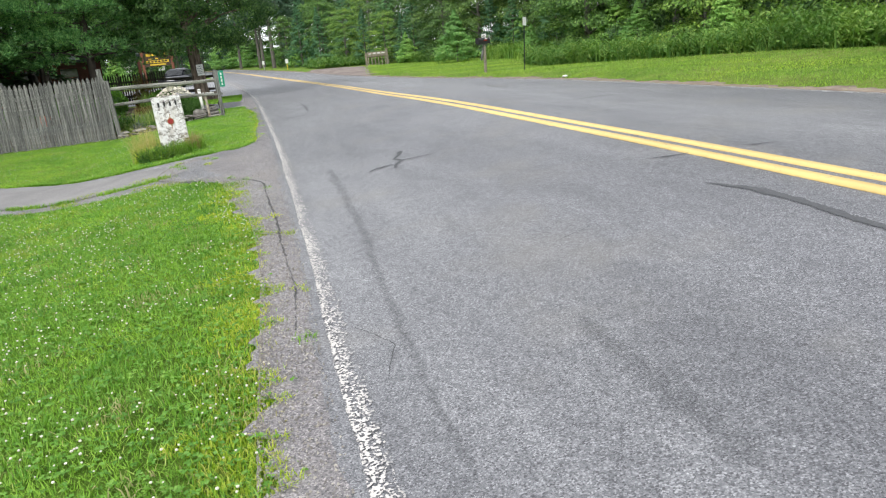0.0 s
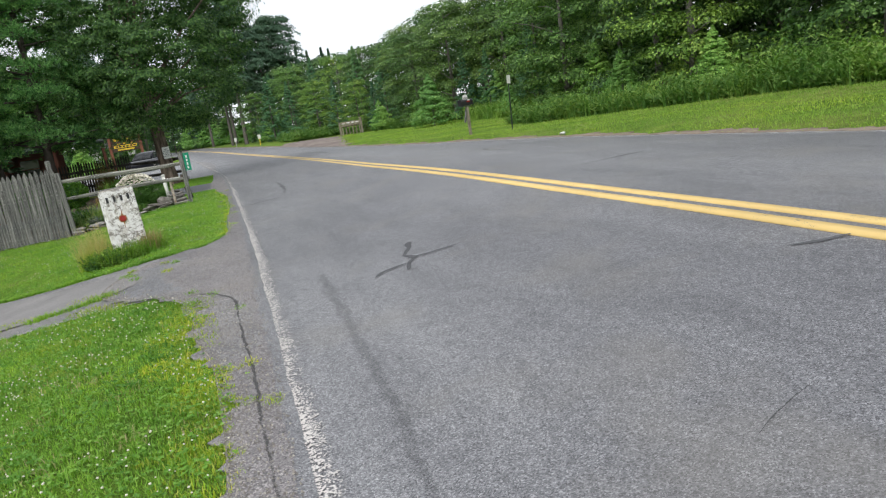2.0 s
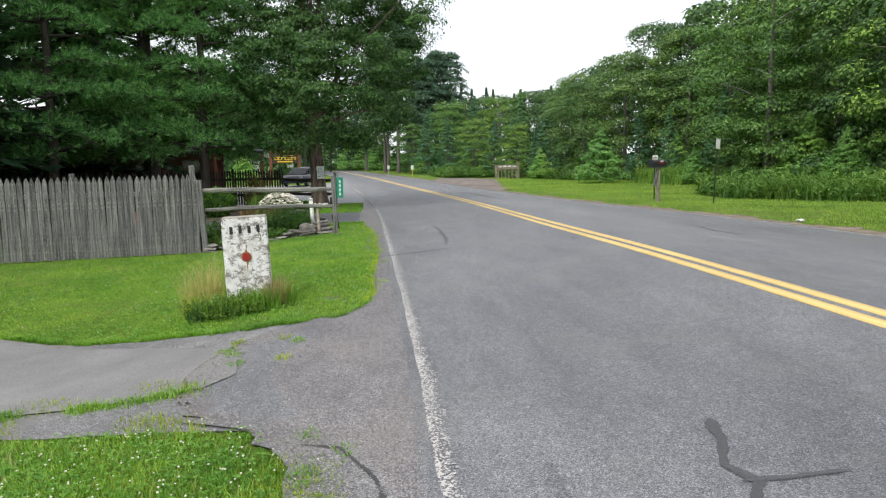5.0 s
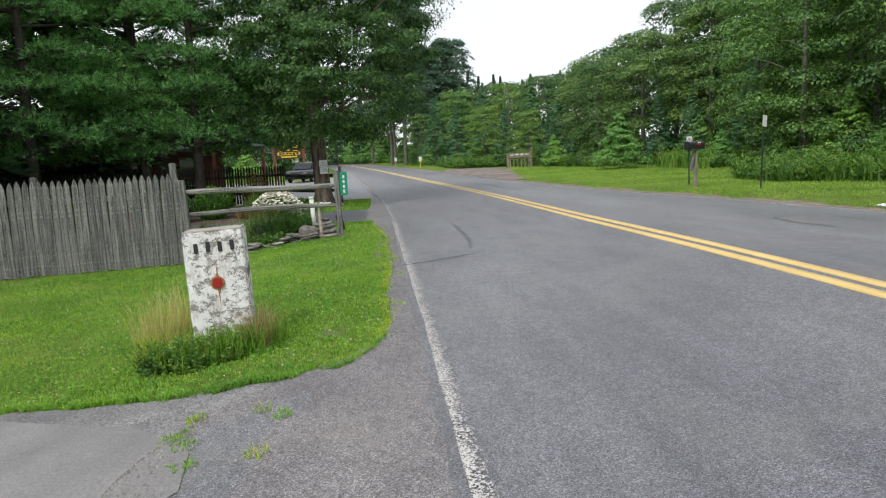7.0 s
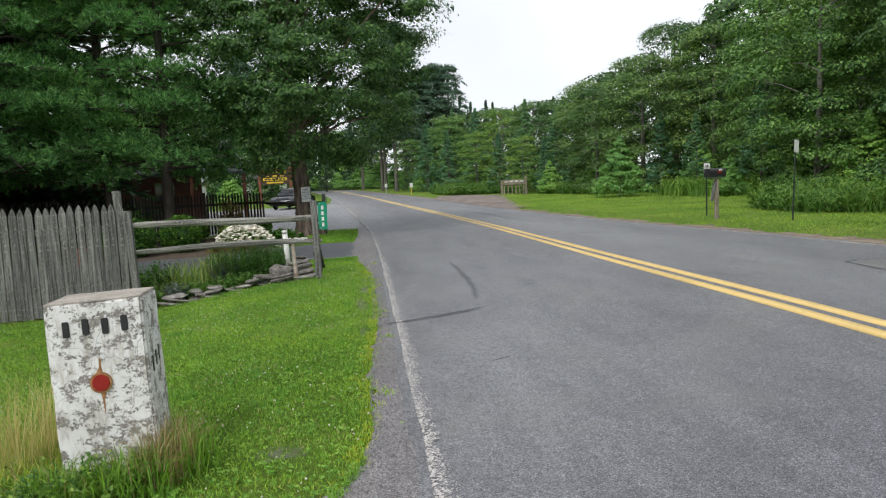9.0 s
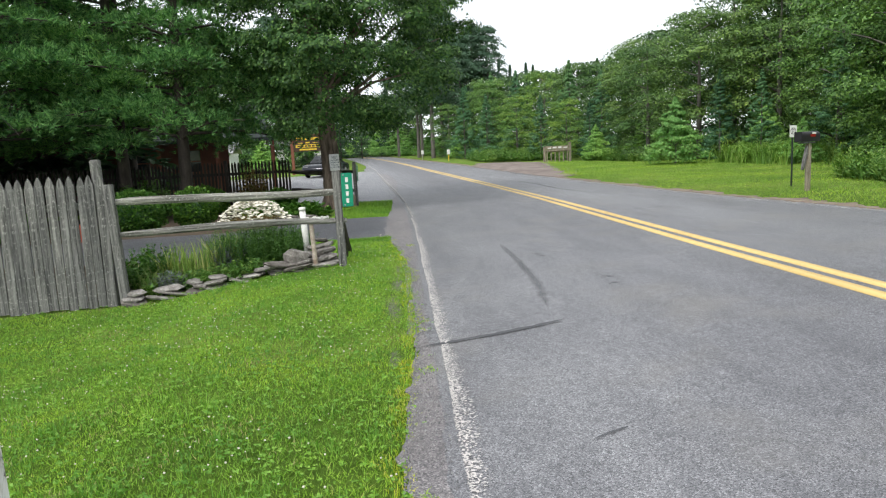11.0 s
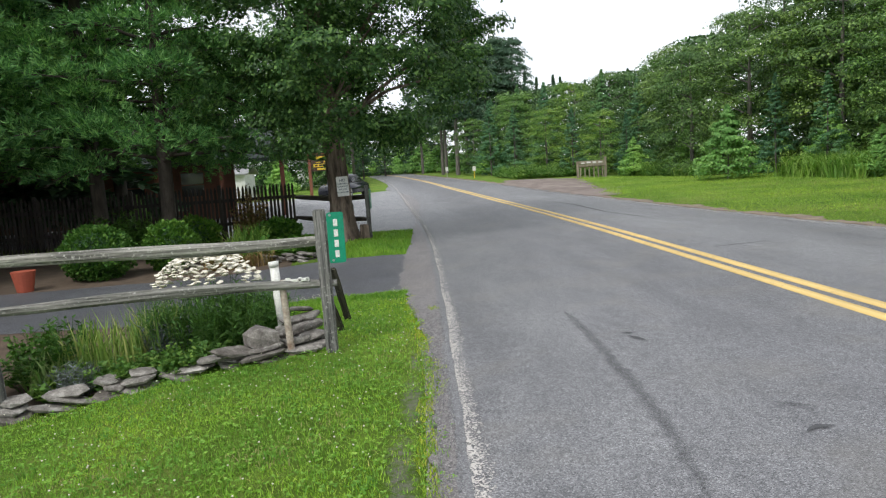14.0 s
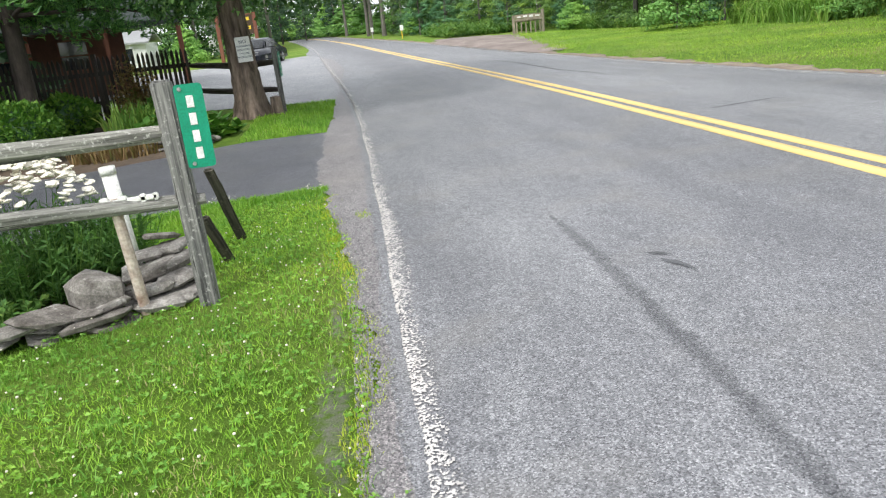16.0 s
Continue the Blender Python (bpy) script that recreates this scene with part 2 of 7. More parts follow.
def foliage(name, stops, rough=0.55, through_light=0.3, patch=0.0, each=0.2):
    """Leaves: a shade for every leaf, broader shade by patch, light passing through."""
    m, nt, b = mat_new(name)
    g = nt.nodes.new("ShaderNodeNewGeometry")
    col = ramp(nt, g.outputs["Random Per Island"], stops)
    oi = nt.nodes.new("ShaderNodeObjectInfo")
    col = mixc(nt, 1.0, col, ramp(nt, oi.outputs["Random"], [(0, (1 - each, 1 - 0.8 * each, 1 - 0.6 * each)), (0.5, (1, 1, 1)), (1, (1 + each, 1 + 0.6 * each, 1 - 0.25 * each))]), "MULTIPLY")
    if patch:
        n = noise_n(nt, world_coord(nt), patch, 3.0)
        col = mixc(nt, 1.0, col, ramp(nt, n, [(0.28, (0.58, 0.7, 0.7)), (0.5, (1, 1, 1)), (0.72, (1.38, 1.2, 1.0))]), "MULTIPLY")
    nt.links.new(col, b.inputs["Base Color"])
    b.inputs["Roughness"].default_value = rough
    b.inputs["Specular IOR Level"].default_value = 0.25
    tr, mx = nt.nodes.new("ShaderNodeBsdfTranslucent"), nt.nodes.new("ShaderNodeMixShader")
    nt.links.new(mixc(nt, 1.0, col, (1.1, 1.2, 0.7), "MULTIPLY"), tr.inputs["Color"])
    mx.inputs[0].default_value = through_light
    out = nt.nodes["Material Output"]
    nt.links.new(b.outputs[0], mx.inputs[1])
    nt.links.new(tr.outputs[0], mx.inputs[2])
    nt.links.new(mx.outputs[0], out.inputs["Surface"])
    return m


def soft_mark(name, col, strength, crisp=0.0):
    """A mark lying on the road that thins out unevenly toward its edges."""
    m, nt, b = mat_new(name)
    uv, sep = nt.nodes.new("ShaderNodeUVMap"), nt.nodes.new("ShaderNodeSeparateXYZ")
    nt.links.new(uv.outputs["UV"], sep.inputs[0])
    p, al = world_coord(nt), world_coord(nt, (1, 0.5, 1))
    n1, n2 = noise_n(nt, p, 70.0, 3.0, 0.8), noise_n(nt, al, 6.0, 4.0)

    def math_(op, a, c):
        k = nt.nodes.new("ShaderNodeMath")
        k.operation, k.use_clamp = op, False
        for sock, v in ((k.inputs[0], a), (k.inputs[1], c)):
            if isinstance(v, (int, float)):
                sock.default_value = v
            else:
                nt.links.new(v, sock)
        return k.outputs[0]
    d = math_("ABSOLUTE", math_("SUBTRACT", math_("MULTIPLY", sep.outputs["X"], 2.0), 1.0), 0.0)
    core = math_("SUBTRACT", 1.0, math_("MULTIPLY", d, d))
    mix_n = math_("ADD", math_("MULTIPLY", n1, 0.7), math_("MULTIPLY", n2, 0.8))
    v = math_("MULTIPLY", core, mix_n)
    fac = ramp(nt, v, [(crisp or 0.2, (0, 0, 0)), (crisp + 0.14 if crisp else 0.95, (strength,) * 3)])
    nt.links.new(mixc(nt, 1.0, col, ramp(nt, n1, [(0.3, (0.7, 0.7, 0.7)), (0.7, (1.4, 1.4, 1.4))]), "MULTIPLY"), b.inputs["Base Color"])
    b.inputs["Roughness"].default_value = 0.7
    tr, mx = nt.nodes.new("ShaderNodeBsdfTransparent"), nt.nodes.new("ShaderNodeMixShader")
    nt.links.new(fac, mx.inputs[0])
    nt.links.new(tr.outputs[0], mx.inputs[1])
    nt.links.new(b.outputs[0], mx.inputs[2])
    nt.links.new(mx.outputs[0], nt.nodes["Material Output"].inputs["Surface"])
    return m


def plain(name, col, rough=0.5, metal=0.0, vary=0.12, scale=12.0):
    lo, hi = tuple(c * (1 - vary) for c in col), tuple(c * (1 + vary) for c in col)
    return grainy(name, lo, hi, scale, rough, 90.0, metal, 0.08)


# ---- materials ----
M_ROAD = asphalt("weathered_asphalt", (0.142, 0.144, 0.153), (0.205, 0.207, 0.217), (0.19, 0.18, 0.165), agg=205.0, lanes=True)
M_SHOULDER = asphalt("gritty_shoulder", (0.168, 0.157, 0.159), (0.218, 0.205, 0.206), (0.21, 0.19, 0.172), 0.6, 190.0)
M_BLACKTOP = asphalt("dark_blacktop", (0.075, 0.078, 0.09), (0.115, 0.118, 0.13), (0.1, 0.1, 0.1), 1.0)
M_LOT = asphalt("pale_parking_lot", (0.2, 0.205, 0.215), (0.27, 0.272, 0.28), None, 1.0)
M_SKID = soft_mark("rubber_skid", (0.07, 0.072, 0.08), 0.42)
M_SKID_FAINT = soft_mark("faint_rubber_skid", (0.08, 0.082, 0.09), 0.26)
M_TAR = soft_mark("tar_seal", (0.07, 0.072, 0.078), 0.8, 0.3)
M_CRACK = soft_mark("broken_crack", (0.05, 0.05, 0.05), 0.85, 0.6)
M_WHITE_LINE = edge_paint("worn_white_paint", (0.55, 0.525, 0.505), (0.215, 0.215, 0.22))
M_WHITE_FAINT = worn_paint("faded_white_paint", (0.5, 0.5, 0.48), (0.2, 0.2, 0.205), 0.52)
M_YELLOW = worn_paint("yellow_paint", (0.74, 0.53, 0.2), (0.2, 0.19, 0.17), 0.365)
M_DIRT = grainy("red_brown_dirt", (0.14, 0.1, 0.075), (0.3, 0.245, 0.19), 3.0, 0.95, 40.0, 0, 0.8)
M_TURNOUT = grainy("trodden_dirt", (0.12, 0.09, 0.078), (0.28, 0.235, 0.21), 1.1, 0.95, 30.0, 0, 0.8, (1.0, 0.35, 1.0))
M_GRAVEL = asphalt("grey_gravel", (0.15, 0.145, 0.148), (0.225, 0.218, 0.217), (0.21, 0.19, 0.165), 1.0, 150.0)
M_MULCH = grainy("garden_soil", (0.06, 0.04, 0.028), (0.13, 0.095, 0.065), 6, 0.95, 60, 0, 0.6)


# places where the lawn is trodden thin: centre x, y and half-widths
WORN = ((-0.08, 14.2, 0.2, 0.16), (0.55, 19.3, 0.1, 0.8), (0.63, 20.5, 0.1, 0.7), (0.66, 21.5, 0.06, 0.4), (0.52, 17.5, 0.06, 0.3), (-0.05, 8.6, 0.16, 0.5))


def ground_mat():
    m, nt, b = mat_new("lawn_ground")
    p = world_coord(nt)
    n1, n2, n3 = noise_n(nt, p, 0.35, 4.0), noise_n(nt, p, 2.4, 5.0), noise_n(nt, p, 120.0, 4.0, 0.8)
    c = ramp(nt, n1, [(0.3, (0.085, 0.16, 0.024)), (0.5, (0.13, 0.22, 0.036)), (0.72, (0.22, 0.26, 0.075))])
    c = mixc(nt, 1.0, c, ramp(nt, n2, [(0.25, (0.7, 0.74, 0.7)), (0.75, (1.3, 1.22, 1.2))]), "MULTIPLY")
    c = mixc(nt, 1.0, c, ramp(nt, n3, [(0.3, (0.5, 0.52, 0.5)), (0.7, (1.4, 1.4, 1.3))]), "MULTIPLY")
    sep = nt.nodes.new("ShaderNodeSeparateXYZ")
    nt.links.new(p, sep.inputs[0])

    def calc(op, a, k):
        q = nt.nodes.new("ShaderNodeMath")
        q.operation = op
        for i, val in enumerate((a, k)):
            if isinstance(val, (int, float)):
                q.inputs[i].default_value = val
            else:
                nt.links.new(val, q.inputs[i])
        return q.outputs[0]
    bare = None
    for cx, cy, rx, ry in WORN:
        u, w = calc("DIVIDE", calc("SUBTRACT", sep.outputs[0], cx), rx), calc("DIVIDE", calc("SUBTRACT", sep.outputs[1], cy), ry)
        e = calc("SUBTRACT", 1.35, calc("ADD", calc("MULTIPLY", u, u), calc("MULTIPLY", w, w)))
        bare = e if bare is None else calc("MAXIMUM", bare, e)
    n4 = noise_n(nt, p, 16.0, 5.0, 0.7)
    bare = calc("ADD", calc("MULTIPLY", bare, 0.5), calc("MULTIPLY", calc("SUBTRACT", n4, 0.5), 2.2))
    soil = mixc(nt, 1.0, (0.25, 0.235, 0.215), ramp(nt, n3, [(0.3, (0.55, 0.55, 0.55)), (0.7, (1.4, 1.4, 1.4))]), "MULTIPLY")
    c = mixc(nt, ramp(nt, bare, [(0.3, (0, 0, 0)), (0.9, (0.85, 0.85, 0.85))]), c, soil)
    nt.links.new(c, b.inputs["Base Color"])
    b.inputs["Roughness"].default_value = 0.95
    b.inputs["Specular IOR Level"].default_value = 0.1
    bump(nt, b, n3, 0.9, 0.03)
    return m


M_GROUND = ground_mat()
M_BLADE = foliage("grass_blades", [(0, (0.125, 0.265, 0.03)), (0.4, (0.19, 0.38, 0.045)), (0.88, (0.28, 0.49, 0.075)), (0.97, (0.32, 0.51, 0.09)), (1, (0.5, 0.49, 0.22))], 0.5, 0.4, 0.9)
M_EDGE_BLADE = foliage("yellowing_grass", [(0, (0.24, 0.37, 0.03)), (0.5, (0.38, 0.5, 0.05)), (1, (0.54, 0.52, 0.15))], 0.5, 0.4, 0.9)
M_BANK = foliage("bank_grass", [(0, (0.21, 0.36, 0.055)), (0.5, (0.24, 0.4, 0.066)), (0.93, (0.28, 0.43, 0.08)), (1, (0.42, 0.43, 0.17))], 0.5, 0.4, 0.4)
M_CLOVER = foliage("clover_leaves", [(0, (0.11, 0.26, 0.035)), (0.6, (0.18, 0.38, 0.055)), (1, (0.28, 0.48, 0.1))], 0.5, 0.35, 1.1)
M_CLOVER_FLOWER = plain("clover_flower", (0.66, 0.63, 0.52), 0.8)
M_DRYGRASS = foliage("dry_grass", [(0, (0.38, 0.34, 0.15)), (0.6, (0.55, 0.48, 0.25)), (1, (0.26, 0.33, 0.08))], 0.7, 0.35)
M_BROWNGRASS = foliage("brown_grass", [(0, (0.16, 0.1, 0.045)), (0.6, (0.27, 0.18, 0.08)), (1, (0.14, 0.15, 0.04))], 0.7, 0.25)
M_WEED = foliage("tall_weeds", [(0, (0.07, 0.165, 0.035)), (0.6, (0.125, 0.25, 0.052)), (1, (0.24, 0.36, 0.09))], 0.6, 0.3, 0.5)
M_MAPLE = foliage("maple_leaves", [(0, (0.024, 0.065, 0.022)), (0.6, (0.055, 0.135, 0.04)), (1, (0.15, 0.28, 0.08))], 0.5, 0.34)
M_BROAD = foliage("broad_leaves", [(0, (0.026, 0.062, 0.022)), (0.6, (0.082, 0.17, 0.054)), (1, (0.165, 0.3, 0.095))], 0.5, 0.14, 0.45, 0.38)
M_BROAD_Y = foliage("yellow_green_leaves", [(0, (0.034, 0.082, 0.021)), (0.6, (0.128, 0.258, 0.056)), (1, (0.27, 0.44, 0.11))], 0.5, 0.18, 0.45, 0.34)
M_YOUNG = foliage("young_pine_needles", [(0, (0.045, 0.125, 0.06)), (0.6, (0.09, 0.22, 0.1)), (1, (0.18, 0.34, 0.155))], 0.5, 0.16, 0.45, 0.3)
M_PINE = foliage("pine_needles", [(0, (0.035, 0.11, 0.038)), (0.5, (0.105, 0.27, 0.08)), (1, (0.27, 0.5, 0.16))], 0.5, 0.3)
M_BUSH = foliage("bush_leaves", [(0, (0.11, 0.26, 0.055)), (0.6, (0.2, 0.41, 0.095)), (1, (0.34, 0.55, 0.16))], 0.5, 0.22, 0.3)
M_WEED_LIGHT = foliage("pale_weeds", [(0, (0.12, 0.24, 0.04)), (0.6, (0.2, 0.36, 0.07)), (1, (0.34, 0.46, 0.14))], 0.6, 0.35, 0.5)
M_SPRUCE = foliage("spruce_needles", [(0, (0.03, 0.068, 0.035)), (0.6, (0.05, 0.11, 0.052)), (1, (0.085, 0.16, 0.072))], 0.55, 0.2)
# distance haze put into the colour: paler and bluer than the near spruce needles
M_HAZED_NEEDLES = foliage("hazed_conifer_needles", [(0, (0.05, 0.1, 0.062)), (0.6, (0.08, 0.155, 0.092)), (1, (0.13, 0.22, 0.135))], 0.55, 0.25)
M_HEDGE = foliage("hedge_leaves", [(0, (0.035, 0.11, 0.014)), (0.6, (0.072, 0.18, 0.026)), (1, (0.15, 0.28, 0.048))], 0.45, 0.25)
M_DAISY = plain("yarrow_flower", (0.74, 0.7, 0.6), 0.8)
M_BARK = grainy("bark", (0.062, 0.046, 0.036), (0.27, 0.205, 0.165), 9, 0.95, 34, 0, 1.0, (1, 1, 0.2), 0.16)
# pine bark with the shade under the boughs put into its colour
M_SHADED_BARK = grainy("shaded_pine_bark", (0.032, 0.026, 0.022), (0.12, 0.1, 0.085), 9, 0.95, 34, 0, 1.0, (1, 1, 0.25))
M_PALE_WOOD = streaked("pale_weathered_wood", (0.17, 0.14, 0.1), (0.46, 0.41, 0.32), (1, 1, 0.05))
M_BARK_GREY = grainy("grey_bark", (0.09, 0.082, 0.072), (0.19, 0.175, 0.155), 5, 0.95, 30, 0, 0.9, (1, 1, 0.25))
M_WOOD_GREY = streaked("weathered_grey_wood", (0.075, 0.075, 0.075), (0.27, 0.268, 0.26), (1, 1, 0.035))
M_RAIL_GREY = streaked("weathered_rail_wood", (0.08, 0.078, 0.072), (0.35, 0.345, 0.32), (0.035, 1, 1))
M_WOOD_DARK = grainy("dark_stained_wood", (0.02, 0.017, 0.015), (0.07, 0.057, 0.048), 3.0, 0.8, 42, 0, 0.6, (1, 1, 0.1), 0.25, 0.3)
M_WOOD_RED = grainy("red_brown_stained_wood", (0.15, 0.05, 0.03), (0.26, 0.095, 0.055), 4, 0.7, 50, 0, 0.3, (1, 1, 0.1))


def stone_mat():
    """Field stone: grey to brown, mottled, with pale lichen; a tone for each stone."""
    m, nt, b = mat_new("field_stone")
    p = world_coord(nt)
    oi = nt.nodes.new("ShaderNodeObjectInfo")
    n1, n2, n3 = noise_n(nt, p, 9.0, 5.0, 0.7), noise_n(nt, p, 70.0, 4.0, 0.75), noise_n(nt, p, 26.0, 4.0, 0.7)
    c = ramp(nt, n1, [(0.3, (0.085, 0.078, 0.07)), (0.5, (0.18, 0.171, 0.16)), (0.7, (0.36, 0.35, 0.335))])
    c = mixc(nt, 1.0, c, ramp(nt, n2, [(0.3, (0.6, 0.6, 0.6)), (0.7, (1.35, 1.35, 1.35))]), "MULTIPLY")
    c = mixc(nt, ramp(nt, n3, [(0.6, (0, 0, 0)), (0.68, (0.6, 0.6, 0.6))]), c, (0.45, 0.45, 0.42))
    c = mixc(nt, 1.0, c, ramp(nt, oi.outputs["Random"], [(0, (0.6, 0.56, 0.52)), (0.5, (1, 0.98, 0.95)), (1, (1.35, 1.33, 1.3))]), "MULTIPLY")
    nt.links.new(c, b.inputs["Base Color"])
    b.inputs["Roughness"].default_value = 0.92
    bump(nt, b, n2, 0.9, 0.006)
    return m


M_STONE = stone_mat()
M_SIGN_INK = plain("faded_blue_black_ink", (0.07, 0.1, 0.13), 0.6)
M_GREEN_SIGN = plain("green_reflective_sheet", (0.0, 0.26, 0.145), 0.4)
M_WHITE = plain("white_paint", (0.74, 0.74, 0.72), 0.5)
M_BLACK = plain("black_paint", (0.02, 0.02, 0.022), 0.5)
M_STEEL = plain("galvanised_steel", (0.42, 0.42, 0.42), 0.4, 0.7)
M_DARK_STEEL = plain("dark_green_steel", (0.035, 0.05, 0.04), 0.5, 0.3)
M_RED = plain("red_reflector", (0.3, 0.016, 0.012), 0.3)
M_RUST = grainy("rust_stain", (0.2, 0.075, 0.025), (0.46, 0.27, 0.12), 24, 0.9, 90)
M_PVC = plain("white_plastic_pipe", (0.76, 0.76, 0.72), 0.4)
M_YELLOW_LETTER = plain("yellow_letter_paint", (0.75, 0.52, 0.04), 0.5)
M_BROWN_BOARD = plain("brown_sign_board", (0.06, 0.035, 0.02), 0.6)
M_CAR = plain("dark_car_paint", (0.015, 0.017, 0.024), 0.2, 0.3, 0.05)
M_RUBBER = plain("tyre_rubber", (0.02, 0.02, 0.02), 0.8)
M_ALLOY = plain("alloy_wheel", (0.5, 0.5, 0.5), 0.3, 0.8)
M_TERRACOTTA = plain("terracotta", (0.4, 0.09, 0.05), 0.7)


def glass_mat():
    m, nt, b = mat_new("dark_window_glass")
    b.inputs["Base Color"].default_value = (0.03, 0.035, 0.04, 1)
    b.inputs["Roughness"].default_value = 0.08
    b.inputs["Specular IOR Level"].default_value = 0.8
    return m


M_GLASS = glass_mat()


def peeling_mat():
    """Flaking whitewash over grey-brown concrete."""
    m, nt, b = mat_new("peeling_whitewash")
    p = coord(nt)
    n1, n2, n3 = noise_n(nt, coord(nt, (0.9, 0.9, 1.3)), 8.5, 10.0, 0.78), noise_n(nt, p, 60.0, 5.0, 0.75), noise_n(nt, p, 3.0, 3.0)
    add = nt.nodes.new("ShaderNodeMath")
    add.operation = "MULTIPLY_ADD"
    nt.links.new(n2, add.inputs[0])
    add.inputs[1].default_value = 0.35
    nt.links.new(n1, add.inputs[2])
    mask = ramp(nt, add.outputs[0], [(0.63, (0, 0, 0)), (0.655, (1, 1, 1))])
    conc = ramp(nt, n2, [(0.3, (0.13, 0.12, 0.105)), (0.5, (0.27, 0.25, 0.225)), (0.7, (0.42, 0.39, 0.35))])
    white = ramp(nt, n3, [(0.3, (0.66, 0.65, 0.63)), (0.7, (0.84, 0.84, 0.83))])
    white = mixc(nt, 1.0, white, ramp(nt, noise_n(nt, coord(nt, (1, 1, 0.25)), 22.0, 5.0, 0.7), [(0.3, (0.62, 0.58, 0.52)), (0.5, (1, 1, 1))]), "MULTIPLY")
    crack = nd(nt, "ShaderNodeTexVoronoi", Scale=4.0)
    crack.feature = "DISTANCE_TO_EDGE"
    nt.links.new(mixc(nt, 0.12, p, nt.nodes.new("ShaderNodeTexNoise").outputs["Color"]), crack.inputs["Vector"])
    white = mixc(nt, ramp(nt, crack.outputs["Distance"], [(0.004, (0.5, 0.5, 0.5)), (0.012, (0, 0, 0))]), white, (0.22, 0.2, 0.17))
    nt.links.new(mixc(nt, mask, conc, white), b.inputs["Base Color"])
    b.inputs["Roughness"].default_value = 0.9
    bump(nt, b, mask, 0.6, 0.004)
    return m


M_PEEL = peeling_mat()
M_CONCRETE = grainy("bare_concrete", (0.26, 0.235, 0.2), (0.46, 0.42, 0.37), 7, 0.95, 45, 0, 0.6)

# ---- mesh helpers ----
def mesh_np(name, verts, faces, mat, smooth=False):
    me = bpy.data.meshes.new(name)
    me.from_pydata(np.asarray(verts, dtype=np.float32), [], np.asarray(faces, dtype=np.int32))
    if mat:
        me.materials.append(mat)
    if smooth:
        me.shade_smooth()
    return me


def mesh_bm(name, bm, mat, smooth=False):
    me = bpy.data.meshes.new(name)
    bm.to_mesh(me)
    bm.free()
    if mat:
        me.materials.append(mat)
    if smooth:
        me.shade_smooth()
    return me


def thing(name, me=None, at=None, label="", category="", group="", kind=""):
    ob = new(name, me)
    if at is not None:
        ob.matrix_world = at
    return tagged(ob, label, category, group, kind)


def part(name, shape, material, parent, label="", at=None, smooth=False):
    me = mesh_bm(name, shape, material, smooth) if isinstance(shape, bmesh.types.BMesh) else shape
    ob = new(name, me)
    ob.parent = parent
    if at is not None:
        ob.matrix_local = at
    return tagged(ob, label)


def join_np(chunks):
    vs, fs, k = [], [], 0
    for v, f in chunks:
        vs.append(v)
        fs.append(f + k)
        k += len(v)
    return np.concatenate(vs), np.concatenate(fs)


def box_bm(sx, sy, sz, bevel=0.0, at=(0, 0, 0), taper=1.0):
    """A box on its base, bevelled; taper narrows its top."""
    bm = bmesh.new()
    bmesh.ops.create_cube(bm, size=1)
    for v in bm.verts:
        k = taper if v.co.z > 0 else 1.0
        v.co = Vector((v.co.x * sx * k + at[0], v.co.y * sy * k + at[1], (v.co.z + 0.5) * sz + at[2]))
    if bevel:
        bmesh.ops.bevel(bm, geom=bm.edges[:], offset=bevel, segments=2, affect="EDGES")
    return bm


def add_box(bm, sx, sy, sz, m):
    r = bmesh.ops.create_cube(bm, size=1, matrix=m @ Matrix.Diagonal((sx, sy, sz, 1)))
    return r["verts"]


def tube(path, radii, sides=8):
    """Tapered tube through points."""
    path = [Vector(p) for p in path]
    vs, fs = [], []
    for i, p in enumerate(path):
        d = (path[min(i + 1, len(path) - 1)] - path[max(i - 1, 0)]).normalized()
        a = d.orthogonal().normalized() if i == 0 else (a - d * a.dot(d)).normalized()
        b = d.cross(a)
        for k in range(sides):
            t = 2 * math.pi * k / sides
            vs.append(p + (a * math.cos(t) + b * math.sin(t)) * radii[i])
    for i in range(len(path) - 1):
        for k in range(sides):
            n = (k + 1) % sides
            fs.append((i * sides + k, i * sides + n, (i + 1) * sides + n, (i + 1) * sides + k))
    return np.array([tuple(v) for v in vs]), np.array(fs)


def roughen(bm, amount, scale=3.0, seed=0):
    for v in bm.verts:
        v.co += noise.noise_vector(v.co * scale + Vector((seed, seed * 0.7, 0))) * amount


def curve(pts):
    """Smooth curve x(y) through control points (y, x)."""
    ys, xs = np.array([p[0] for p in pts], float), np.array([p[1] for p in pts], float)
    m = np.gradient(xs, ys)

    def f(y):
        y = np.clip(np.asarray(y, float), ys[0], ys[-1])
        i = np.clip(np.searchsorted(ys, y) - 1, 0, len(ys) - 2)
        h = ys[i + 1] - ys[i]
        t = (y - ys[i]) / h
        return ((2 * t**3 - 3 * t**2 + 1) * xs[i] + (t**3 - 2 * t**2 + t) * h * m[i] + (-2 * t**3 + 3 * t**2) * xs[i + 1] + (t**3 - t**2) * h * m[i + 1])
    return f


def smooth01(t):
    t = np.clip(t, 0, 1)
    return t * t * (3 - 2 * t)


def ripple(y, seed=0.0):
    """Cheap uneven wobble for edges, -1 to 1."""
    y = np.asarray(y, float)
    return (np.sin(y * 2.1 + seed) + 0.8 * np.sin(y * 5.3 + 2.1 * seed + 1.3) + 0.6 * np.sin(y * 11.7 + seed * 3.3) + 0.5 * np.sin(y * 23.1 + seed * 1.7)) / 2.9


